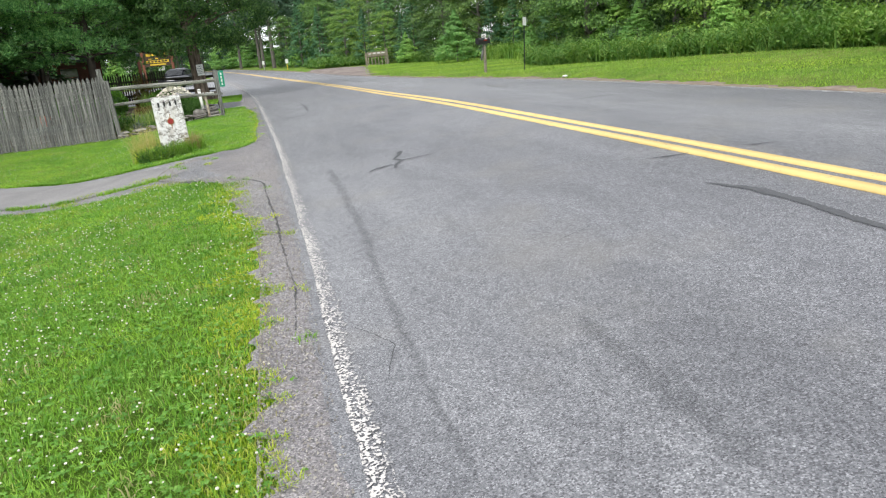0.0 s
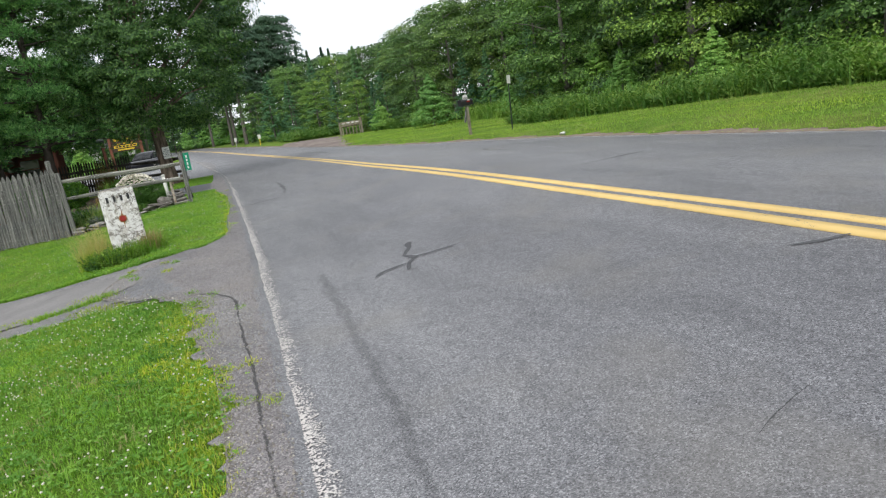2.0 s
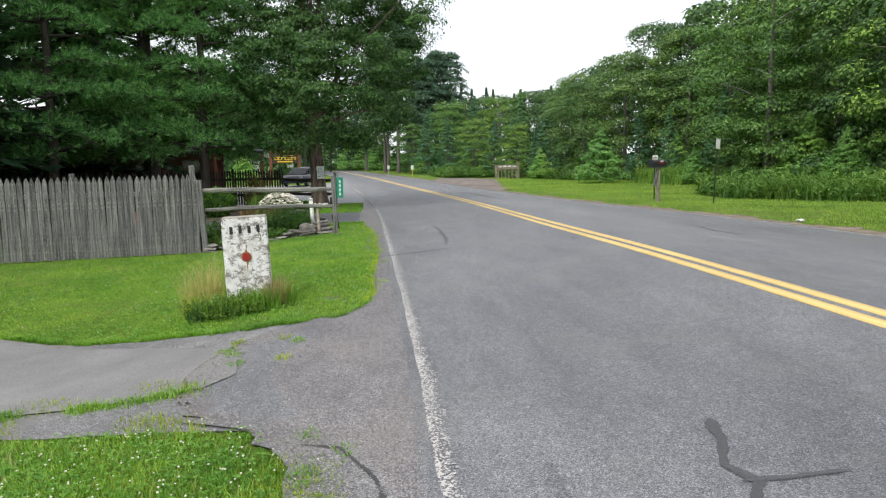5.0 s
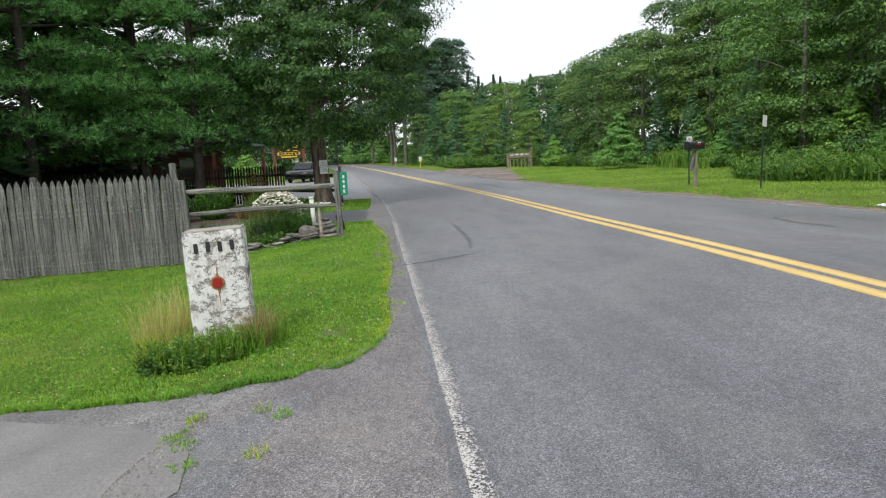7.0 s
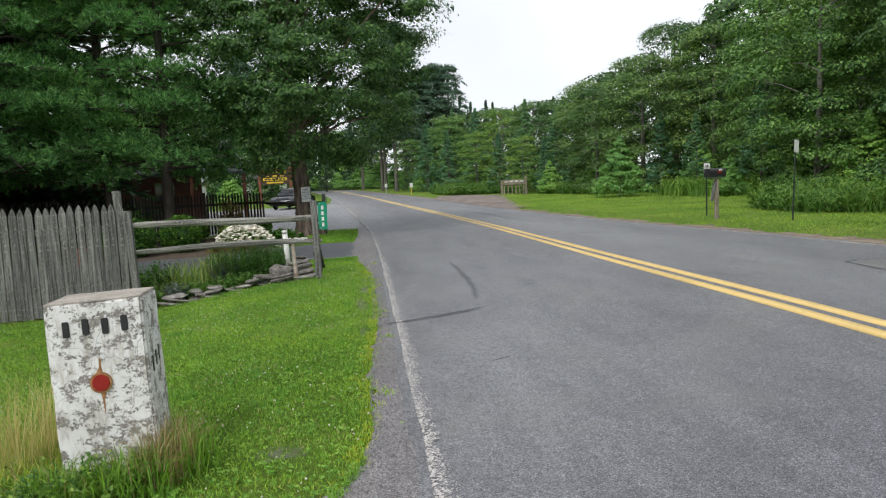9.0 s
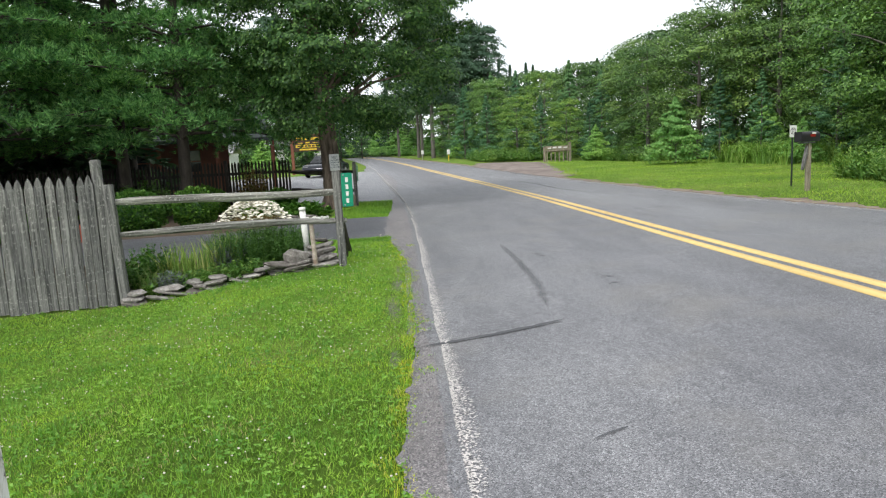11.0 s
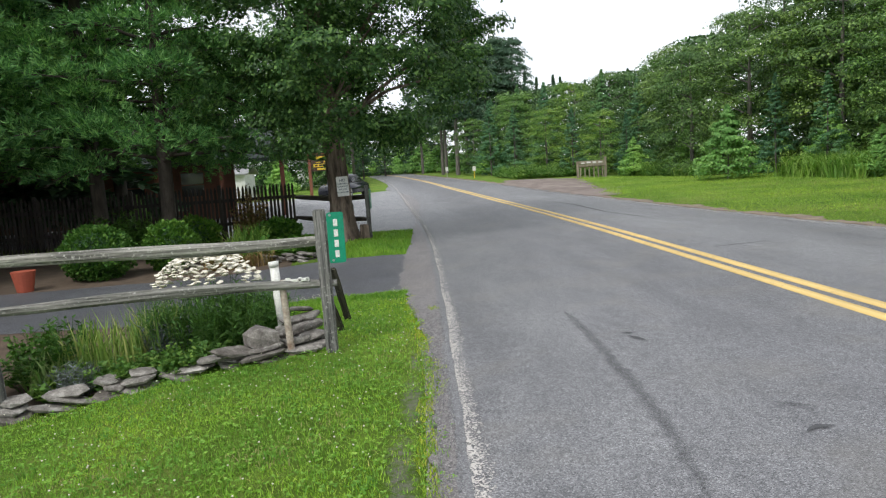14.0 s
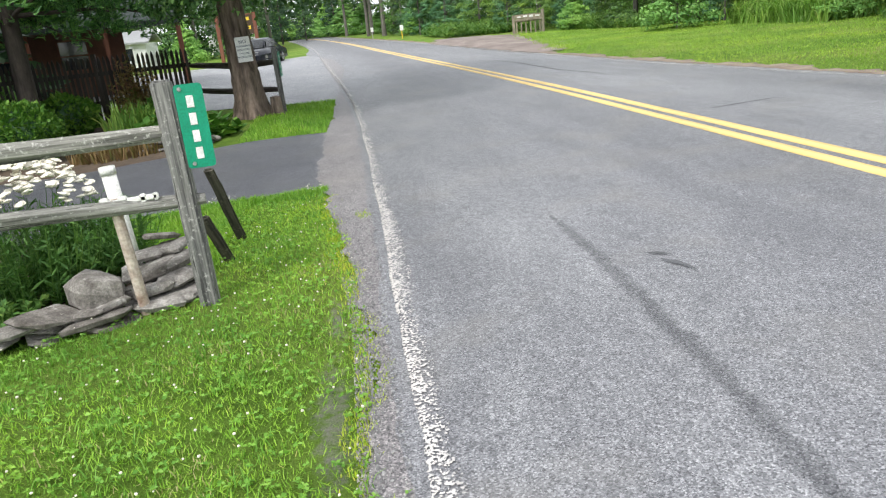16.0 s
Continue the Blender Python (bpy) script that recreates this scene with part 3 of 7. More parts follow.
# ---- plan: lines of the road (y, x) ----
white_x = curve([(-14, -0.5), (3.4, 0.36), (6.4, 0.52), (9, 0.63), (12, 0.76), (16, 0.89), (20, 1.0), (25, 1.13), (31, 1.2), (37, 1.08), (45, 0.82), (57, 0.45), (77, -0.3), (110, -2.2), (170, -7)])
crown_z = curve([(-14, 0.36), (5, 0.36), (9, 0.33), (15, 0.28), (22, 0.17), (28, 0.1), (33, 0.06), (45, 0.05), (170, 0.05)])


def yellow_x(y):
    return white_x(y) + np.interp(y, [0, 36, 62, 170], [3.6, 3.6, 3.3, 3.3])

right_x = curve([(-14, 9.2), (10, 9.55), (20, 9.4), (27, 9.0), (34, 8.55), (42, 8.15), (62, 7.4), (90, 5.9), (170, 0.5)])
edge_x = curve([(-14, -0.75), (2.3, -0.13), (6.3, 0.05), (7.2, 0.02), (8.1, -0.1), (9.2, -0.12), (9.8, -0.35), (10.3, -0.8), (12.3, -0.8), (12.95, -0.25), (13.4, 0.19), (14.05, 0.45), (15.0, 0.5), (16.0, 0.55), (17.5, 0.68), (20, 0.78), (22, 0.8), (23.1, 0.72), (24.5, 0.58), (28.9, 0.62), (31, 0.74), (33.4, 0.8), (36, 0.95), (60, 0.3), (64, -0.4), (77, -0.7), (110, -2.6), (170, -7.4)])


def height(x, y):
    """Lie of the land: crowned road, lawn falling away on one side, bank on the other."""
    x, y = np.asarray(x, float), np.asarray(y, float)
    r, c = right_x(y), yellow_x(y)
    cz = crown_z(y)
    kerb = np.interp(y, [-14, 19, 25, 29, 36, 45], [0.2, 0.17, 0.12, 0.06, 0.02, 0.0])
    u = np.clip((x - c) / np.maximum(r - c, 0.1), 0, 1)
    swell = 0.06 * np.interp(y, [0, 20, 40], [1, 1, 0])
    far_lane = cz + (kerb - cz) * u + (swell * 2.5 + 0.4 * (cz - kerb)) * u * (1 - u) * 1.6
    crown = np.where(x < c, cz * np.clip((x - white_x(y)) / 3.5, 0, 1), far_lane)
    fall = np.interp(y, [0, 21, 25, 30, 200], [0.32, 0.32, 0.2, 0.1, 0.05])
    left = -fall * smooth01((-0.25 - x) / 3.0)
    bank = kerb + 0.09 * smooth01((x - r) / 1.2) + 0.55 * smooth01((x - 13) / 12) * smooth01((60 - y) / 40) + 1.6 * smooth01((x - 17) / 40) * smooth01((120 - y) / 80)
    z = np.where(x > r, bank, crown + left)
    return z


def hz(x, y):
    return float(height(x, y))


# ---- ground: one sheet to the horizon ----
gx = np.unique(np.concatenate([np.linspace(-1800, -60, 9), np.linspace(-60, -12, 17), np.arange(-12, 22, 0.4), np.linspace(22, 70, 25), np.linspace(70, 1800, 9)]))
gy = np.unique(np.concatenate([np.linspace(-1800, -20, 8), np.arange(-20, 70, 0.5), np.linspace(70, 180, 45), np.linspace(180, 1800, 9)]))
GX, GY = np.meshgrid(gx, gy)
gv = np.stack([GX.ravel(), GY.ravel(), height(GX, GY).ravel()], 1)
nx = len(gx)
ii, jj = np.meshgrid(np.arange(len(gy) - 1), np.arange(nx - 1), indexing="ij")
a0 = (ii * nx + jj).ravel()
ground = thing("ground", mesh_np("ground", gv, np.stack([a0, a0 + 1, a0 + nx + 1, a0 + nx], 1), M_GROUND, True), None, "green mown lawn and field sloping off the road", "ground", "", "structure")


def strip(name, left, right, ys, mat, lift, across=2, label="", category="", parent=None, kind="structure", rim=0.0):
    """A sheet between two lines x(y), lying on the land; rim turns its edges down into the ground."""
    L, R = left(ys), right(ys)
    t = np.linspace(0, 1, across)[None, :]
    X = L[:, None] * (1 - t) + R[:, None] * t
    Y = np.repeat(ys[:, None], across, 1)
    Z = height(X, Y) + lift
    u = np.repeat(t, len(ys), 0)
    if rim:
        X, Y, Z, u = (np.concatenate([g[:, :1], g, g[:, -1:]], 1) for g in (X, Y, Z, u))
        Z[:, 0] -= rim
        Z[:, -1] -= rim
        across += 2
    v = np.stack([X.ravel(), Y.ravel(), Z.ravel()], 1)
    i, j = np.meshgrid(np.arange(len(ys) - 1), np.arange(across - 1), indexing="ij")
    a = (i * across + j).ravel()
    me = mesh_np(name, v, np.stack([a, a + 1, a + across + 1, a + across], 1), mat, True)
    corners = np.stack([a, a + 1, a + across + 1, a + across], 1).ravel()
    u = np.stack([u.ravel()[corners], np.zeros(len(corners))], 1)
    me.uv_layers.new(name="across").data.foreach_set("uv", u.astype(np.float32).ravel())
    if parent:
        return part(name, me, None, parent, label)
    return thing(name, me, None, label, category, "", kind)


def patch(name, poly, mat, lift, label, category, step=0.35, wobble=0.05, kind="structure", seed=1.0):
    """A flat polygon draped on the land, with uneven edges."""
    pts = []
    for (x0, y0), (x1, y1) in zip(poly, poly[1:] + poly[:1]):
        n = max(1, int(math.hypot(x1 - x0, y1 - y0) / step))
        for k in range(n):
            t = k / n
            x, y = x0 + (x1 - x0) * t, y0 + (y1 - y0) * t
            w = wobble * float(ripple(x * 1.3 + y * 1.7, seed))
            d = Vector((y1 - y0, x0 - x1)).normalized() * w
            pts.append((x + d.x, y + d.y))
    bm = bmesh.new()
    f = bm.faces.new([bm.verts.new((x, y, 0)) for x, y in pts])
    if f.normal.z < 0 or f.calc_area() and sum((a[0] * b[1] - b[0] * a[1]) for a, b in zip(pts, pts[1:] + pts[:1])) < 0:
        f.normal_flip()
    lo, hi = np.min(pts, 0), np.max(pts, 0)
    for axis, k in ((0, 0), (1, 1)):
        step_c = 0.4 if axis == 0 else 0.5
        c = math.ceil(lo[k] / step_c) * step_c
        while c < hi[k]:
            n = Vector((1, 0, 0)) if axis == 0 else Vector((0, 1, 0))
            bmesh.ops.bisect_plane(bm, geom=bm.verts[:] + bm.edges[:] + bm.faces[:], plane_co=n * c, plane_no=n)
            c += step_c
    bmesh.ops.triangulate(bm, faces=bm.faces[:])
    for v in bm.verts:
        v.co.z = hz(v.co.x, v.co.y) + lift
    return thing(name, mesh_bm(name, bm, mat, True), None, label, category, "", kind)


def ragged(f, amount, seed):
    return lambda y: f(y) + amount * ripple(y, seed)


def lobes(y):
    """Ragged tongues of turf along the shoulder."""
    return np.where(y > 12, 0.35, 1.0) * (0.06 * np.sin(8.3 * y) + 0.05 * np.sin(19 * y + 1) + 0.035 * np.sin(37 * y + 2) + 0.05 * np.sin(3.1 * y))


RY = np.unique(np.concatenate([np.arange(-14, 26, 0.05), np.arange(26, 40, 0.1), np.arange(40, 170, 0.5)]))
road = strip("road", lambda y: edge_x(y) + 0.05 * ripple(y, 1.0) + 0.6 * lobes(y), ragged(right_x, 0.08, 2.0), RY, M_ROAD, 0.015, 24, "grey weathered two-lane asphalt road", "road")
strip("shoulder", lambda y: edge_x(y) + 0.05 * ripple(y, 1.0) + 0.6 * lobes(y), lambda y: white_x(y) - 0.13 + 0.03 * ripple(y, 4.0), RY[RY < 60], M_SHOULDER, 0.019, 3, "gritty cracked asphalt shoulder beside the lawn", "road shoulder")
LY = np.arange(-14, 165, 0.25)
strip("edge_line", lambda y: white_x(y) - 0.055 + 0.012 * ripple(y, 3), lambda y: white_x(y) + 0.075 + 0.02 * ripple(y, 5), LY, M_WHITE_LINE, 0.026, 2, "worn white edge line on asphalt", "road marking", rim=0.008)
strip("centre_line", lambda y: yellow_x(y) - 0.19, lambda y: yellow_x(y) - 0.055, LY, M_YELLOW, 0.023, 2, "yellow centre line, one of a pair", "road marking", rim=0.012)
strip("centre_line", lambda y: yellow_x(y) + 0.055, lambda y: yellow_x(y) + 0.19, LY, M_YELLOW, 0.023, 2, "yellow centre line, one of a pair", "road marking", rim=0.012)
strip("edge_line", lambda y: right_x(y) - 0.42, lambda y: right_x(y) - 0.33, LY, M_WHITE_FAINT, 0.026, 2, "faded white edge line by the grassy bank", "road marking", rim=0.012)
strip("dirt_verge", lambda y: right_x(y) - 0.08 + 0.12 * ripple(y * 1.7, 6), lambda y: right_x(y) + 0.26 + 0.24 * ripple(y * 0.7, 7), RY[(RY > -2)], M_DIRT, 0.024, 4, "bare brown dirt edge of the grassy bank", "verge", rim=0.03)

patch("driveway", [(-14, 15.0), (-8, 14.0), (-2.6, 10.95), (-1.85, 10.55), (-1.3, 10.3), (-0.7, 10.05), (-0.35, 9.95), (0.0, 9.6), (0.3, 9.6), (0.35, 13.6), (0.1, 13.1), (-0.3, 12.9), (-0.65, 12.85), (-1.25, 12.92), (-1.9, 13.2), (-2.6, 13.55), (-3.5, 14.05), (-8, 16.6), (-14, 18)], M_GRAVEL, 0.008, "grey old paved driveway with broken edges", "driveway")
patch("concrete_slab", [(-14, 15.4), (-8, 14.3), (-2.5, 11.3), (-1.5, 10.98), (-0.95, 11.0), (-0.74, 11.25), (-0.78, 11.75), (-1.25, 12.4), (-2.5, 13.3), (-3.5, 13.9), (-8, 16.4), (-14, 17.8)], grainy("pale_concrete", (0.165, 0.16, 0.16), (0.245, 0.236, 0.232), 1.5, 0.9, 60), 0.021, "grey worn concrete slab in the driveway", "slab", 0.4, 0.03)
patch("gravel_corner", [(-0.02, 7.7), (0.1, 7.1), (0.42, 7.4), (0.4, 8.6), (0.28, 9.3), (0.0, 9.75), (-0.4, 10.2), (-0.95, 10.3), (-0.42, 9.95), (-0.2, 9.4), (-0.12, 8.7)], M_GRAVEL, 0.0205, "loose grey gravel at the driveway corner", "gravel", 0.15, 0.06)
patch("blacktop_driveway", [(-12, 25.2), (-5, 25.0), (-0.9, 24.6), (0.3, 24.75), (0.62, 24.8), (0.66, 28.9), (0.2, 28.9), (-0.6, 28.75), (-3, 28.4), (-12, 27.6)], M_BLACKTOP, 0.0175, "smooth dark blacktop driveway", "driveway", 0.2, 0.05)
patch("parking_lot", [(-16, 37.5), (-3, 36), (-0.5, 34.2), (1.1, 33.6), (1.1, 50), (0.6, 61), (-0.2, 65), (-4, 63.5), (-16, 62)], M_LOT, 0.012, "pale grey asphalt parking lot", "parking lot", 0.8, 0.05)
patch("dirt_turnout", [(7.9, 43.0), (8.8, 42.2), (9.8, 45), (11.5, 55), (12.5, 61), (11, 66), (8.2, 68), (7.0, 62)], M_TURNOUT, 0.03, "red-brown dirt turnout beside the road", "turnout", 0.3, 0.45)
patch("garden_bed", [(-3.1, 21.9), (-1.2, 22.05), (-0.3, 22.3), (-0.75, 23.2), (-1.5, 24.7), (-4.5, 25.2), (-7, 25.3), (-6, 22.5)], M_MULCH, 0.014, "dark soil bed behind the stone edging", "garden bed")
patch("mulch_bed", [(-1.5, 28.6), (-3, 28.2), (-12, 27.4), (-12, 34.0), (-2.4, 34.6), (-1.7, 30.5)], M_MULCH, 0.014, "brown mulched bed along the dark fence", "garden bed")


# ---- tar seals, cracks and tyre marks on the road ----
def streak(name, pts, widths, mat, lift, label, category="road mark"):
    """A flat ribbon through points on the road."""
    p = np.array(pts, float)
    s = np.concatenate([[0], np.cumsum(np.hypot(*np.diff(p, axis=0).T))])
    n = max(6, int(s[-1] / 0.03))
    t = np.linspace(0, s[-1], n)
    q = np.stack([np.interp(t, s, p[:, 0]), np.interp(t, s, p[:, 1])], 1)
    w = np.interp(t, s, widths) * (1 + 0.35 * ripple(t * 4, pts[0][0]))
    w = w * (1 + 0.3 * ripple(t * 17, 3.0 + pts[0][1])) * np.clip(np.sqrt(np.minimum(t, s[-1] - t) / 0.12), 0.15, 1)
    q += 0.012 * np.stack([ripple(t * 1.5, 1.0 + pts[0][1]), ripple(t * 1.5, 2.0)], 1)
    d = np.gradient(q, axis=0)
    d /= np.linalg.norm(d, axis=1)[:, None]
    nrm = np.stack([-d[:, 1], d[:, 0]], 1)
    A, B = q + nrm * w[:, None] / 2, q - nrm * w[:, None] / 2
    v = np.concatenate([A, B])
    v = np.concatenate([v, (height(v[:, 0], v[:, 1]) + lift)[:, None]], 1)
    k = np.arange(n - 1)
    faces = np.stack([k + n, k + n + 1, k + 1, k], 1)
    me = mesh_np(name, v, faces, mat)
    side = (faces.ravel() >= n).astype(np.float32)
    me.uv_layers.new(name="across").data.foreach_set("uv", np.stack([side, np.zeros_like(side)], 1).ravel())
    return thing(name, me, None, label, category, "", "structure")


for stall in ([(-6.0, 43.0), (-2.2, 41.9)], [(-6.2, 47.9), (-3.2, 49.3)], [(-7.0, 51.4), (-4.3, 54.0)]):
    streak("stall_line", stall, [0.1, 0.1], M_WHITE_FAINT, 0.02, "faded white stall line in the parking lot", "road marking")
streak("tar_seal", [(2.14, 9.3), (2.06, 9.02), (1.92, 8.76), (1.98, 8.56), (1.86, 8.4), (1.78, 8.14)], [0.11, 0.08, 0.05, 0.09, 0.06, 0.1], M_TAR, 0.0225, "black tar seal over a road crack")
streak("tar_seal", [(1.49, 8.24), (1.6, 8.37), (1.72, 8.4), (1.86, 8.41)], [0.05, 0.08, 0.09, 0.1], M_TAR, 0.0235, "black tar seal over a road crack")
streak("tar_seal", [(1.9, 8.58), (2.12, 8.54), (2.42, 8.51)], [0.05, 0.06, 0.05], M_TAR, 0.0235, "black tar seal over a road crack")
streak("tar_seal", [(0.74, 17.7), (0.99, 17.77), (1.37, 17.84), (1.74, 17.92), (1.98, 17.99)], [0.05, 0.08, 0.07, 0.07, 0.03], M_TAR, 0.0275, "black tar seal across the lane")
streak("tar_seal", [(1.51, 15.63), (1.72, 15.72)], [0.02, 0.04], M_TAR, 0.0225, "short black crack in the asphalt")
streak("tar_patch", [(2.47, 21.62), (2.54, 21.58), (2.6, 21.5)], [0.02, 0.06, 0.03], M_TAR, 0.0225, "small dark tar patch on the road")
streak("tar_patch", [(2.5, 21.5), (2.56, 21.38), (2.6, 21.24)], [0.02, 0.07, 0.03], M_TAR, 0.0225, "small dark tar patch on the road")
streak("tar_patch", [(2.72, 19.13), (2.8, 19.17), (2.89, 19.15)], [0.03, 0.1, 0.05], M_TAR, 0.0225, "small dark stain on the road")
streak("tar_patch", [(2.78, 19.6), (2.86, 19.5), (2.96, 19.45)], [0.03, 0.12, 0.05], M_SKID, 0.0225, "faint dark stain on the road")
streak("tyre_mark", [(2.23, 22.7), (2.23, 22.3), (2.2, 21.3), (2.16, 20.4), (2.11, 19.75), (2.04, 19.1), (1.95, 18.5)], [0.060, 0.105, 0.128, 0.135, 0.128, 0.120, 0.038], M_SKID, 0.0215, "dark rubber tyre mark along the lane")
streak("tyre_mark", [(1.15, 9.1), (1.08, 8.2), (1.03, 7.3), (0.95, 6.2), (0.89, 5.4), (0.82, 4.8), (0.73, 3.9), (0.66, 3.0), (0.6, 2.0)], [0.1, 0.16, 0.12, 0.1, 0.1, 0.09, 0.09, 0.08, 0.04], M_SKID_FAINT, 0.0215, "faint rubber tyre mark along the lane")
streak("tyre_mark", [(3.34, 4.5), (3.43, 4.1), (3.42, 3.8), (3.38, 3.45), (3.31, 2.9), (3.2, 2.3)], [0.03, 0.085, 0.1, 0.09, 0.08, 0.04], M_TAR, 0.0215, "dark rubber tyre mark along the lane")
streak("tyre_mark", [(1.5, 3.0), (1.47, 2.6), (1.44, 2.1), (1.42, 1.6)], [0.1, 0.2, 0.24, 0.2], M_SKID_FAINT, 0.0215, "broad faint tyre mark along the lane")
streak("shoulder_crack", [(-0.15, 9.66), (0.08, 9.58), (0.27, 9.15), (0.29, 8.9), (0.28, 8.35), (0.28, 7.4), (0.28, 6.76), (0.26, 6.2), (0.23, 4.5), (0.16, 3.8)], [0.03, 0.06, 0.06, 0.07, 0.05, 0.06, 0.05, 0.05, 0.04, 0.03], M_CRACK, 0.0275, "dark broken crack along the shoulder", "crack")
streak("tar_seal", [(5.95, 40.7), (6.16, 38.6), (6.1, 34.6), (6.36, 32.2)], [0.05, 0.1, 0.09, 0.05], M_TAR, 0.0225, "long dark crack seal in the far lane")
streak("tar_seal", [(5.26, 26.0), (6.22, 26.15)], [0.04, 0.06], M_TAR, 0.0225, "dark crack seal in the far lane")
streak("tar_seal", [(7.65, 18.44), (7.1, 18.5), (6.8, 18.3), (6.67, 17.53), (6.71, 16.62)], [0.03, 0.04, 0.05, 0.06, 0.04], M_TAR, 0.0225, "curved dark crack seal in the far lane")
streak("tar_seal", [(3.56, 5.62), (3.72, 5.5), (3.9, 5.43)], [0.05, 0.09, 0.05], M_TAR, 0.0215, "dark crack seal beside the centre line")
streak("tar_seal", [(4.32, 5.36), (4.5, 5.28), (4.68, 5.23)], [0.03, 0.05, 0.03], M_TAR, 0.0215, "dark crack seal beside the centre line")
streak("tar_seal", [(5.2, 11.2), (5.55, 11.26), (5.9, 11.33), (6.35, 11.42), (6.7, 11.44)], [0.02, 0.04, 0.045, 0.09, 0.06], M_TAR, 0.0225, "dark crack seal in the far lane")
streak("tar_seal", [(1.92, 4.12), (2.12, 4.21), (2.35, 4.27)], [0.012, 0.02, 0.012], M_CRACK, 0.0225, "thin dark crack in the asphalt")
streak("crack", [(0.5, 2.95), (0.62, 3.29), (0.54, 3.54), (0.42, 3.78)], [0.012, 0.016, 0.014, 0.01], M_CRACK, 0.0285, "thin dark crack in the asphalt", "crack")


# ---- foliage builders ----
rng = np.random.default_rng(7)


def unit(v):
    return v / np.maximum(np.linalg.norm(v, axis=-1, keepdims=True), 1e-9)


def kites(pos, along, size, width, up=None):
    """Leaf blades: one folded kite at each place, growing along the given direction."""
    n = len(pos)
    along = unit(along)
    ref = rng.normal(size=(n, 3)) if up is None else up + 0.35 * rng.normal(size=(n, 3))
    side = unit(np.cross(along, ref))
    nrm = np.cross(side, along)
    s, w = np.asarray(size)[:, None], np.asarray(width)[:, None]
    mid = pos + along * s * 0.45 + nrm * w * 0.25
    v = np.stack([pos, mid + side * w, pos + along * s, mid - side * w], 1).reshape(-1, 3)
    return v, np.arange(4 * n).reshape(n, 4)


def leaves(pos, nrm, size, width, droop=0.45, loose=0.42):
    """Small pointed leaves, each a triangle that faces roughly along its normal and hangs outward."""
    n = len(pos)
    nrm = unit(nrm + loose * rng.normal(size=(n, 3)))
    along = rng.normal(size=(n, 3)) + np.array([0, 0, -droop])
    along = unit(along - nrm * np.sum(along * nrm, 1)[:, None])
    side = np.cross(nrm, along)
    s, w = np.asarray(size)[:, None], np.asarray(width)[:, None]
    v = np.stack([pos - along * s * 0.4 + side * w, pos + along * s * 0.6, pos - along * s * 0.4 - side * w], 1).reshape(-1, 3)
    return v, np.arange(3 * n).reshape(n, 3)


def limb_tubes(limbs, sides=6):
    return join_np([tube(p, r, sides) for p, r in limbs])


def furrowed_bole(r, height, lean, seed, sides=72, rings=64):
    """Old trunk: root flare, buttress lobes, deep vertical furrows broken into plates, a dark hollow and knots."""
    g = np.random.default_rng(seed)
    ph = g.uniform(0, 6.28, 12)
    v, f = [], []
    for j in range(rings + 1):
        z = -0.2 + (height + 0.2) * j / rings
        u = max(z, 0) / height
        rr = r * (1.05 - 0.5 * u + 0.42 * math.exp(-max(z, 0) / 0.22))
        a = np.linspace(0, 2 * math.pi, sides, endpoint=False)
        lobe = 1 + 0.09 * np.sin(3 * a + ph[0] + z * 0.4) + 0.06 * np.sin(5 * a + ph[1] - z * 0.6) + 0.16 * math.exp(-max(z, 0) / 0.35) * np.sin(4 * a + ph[2])
        wav = a + 0.07 * np.sin(z * 4 + ph[3]) + 0.03 * np.sin(z * 11 + a * 3)
        fur = np.abs(np.sin(wav * 13 + 0.8 * np.sin(z * 3 + a * 2))) ** 0.5 * (0.75 + 0.25 * np.sin(z * 17 + np.floor(wav * 4.2) * 2.1))
        rad = rr * lobe * (0.88 + 0.15 * fur) + g.normal(size=sides) * 0.004
        for z0, a0, w, h, dep in ((1.15, -1.9, 0.22, 0.3, 0.35), (2.2, -1.2, 0.3, 0.16, -0.25), (0.75, -0.9, 0.3, 0.14, -0.18)):
            da = (a - a0 + math.pi) % (2 * math.pi) - math.pi
            rad = rad - r * dep * np.exp(-(da / w) ** 2 - ((z - z0) / h) ** 2)
        c = np.array([lean[0] * u ** 1.2, lean[1] * u])
        v.append(np.stack([c[0] + rad * np.cos(a), c[1] + rad * np.sin(a), np.full(sides, z)], 1))
    for j in range(rings):
        i = np.arange(sides)
        k = (i + 1) % sides
        f.append(np.stack([j * sides + i, j * sides + k, (j + 1) * sides + k, (j + 1) * sides + i], 1))
    return np.concatenate(v), np.concatenate(f)


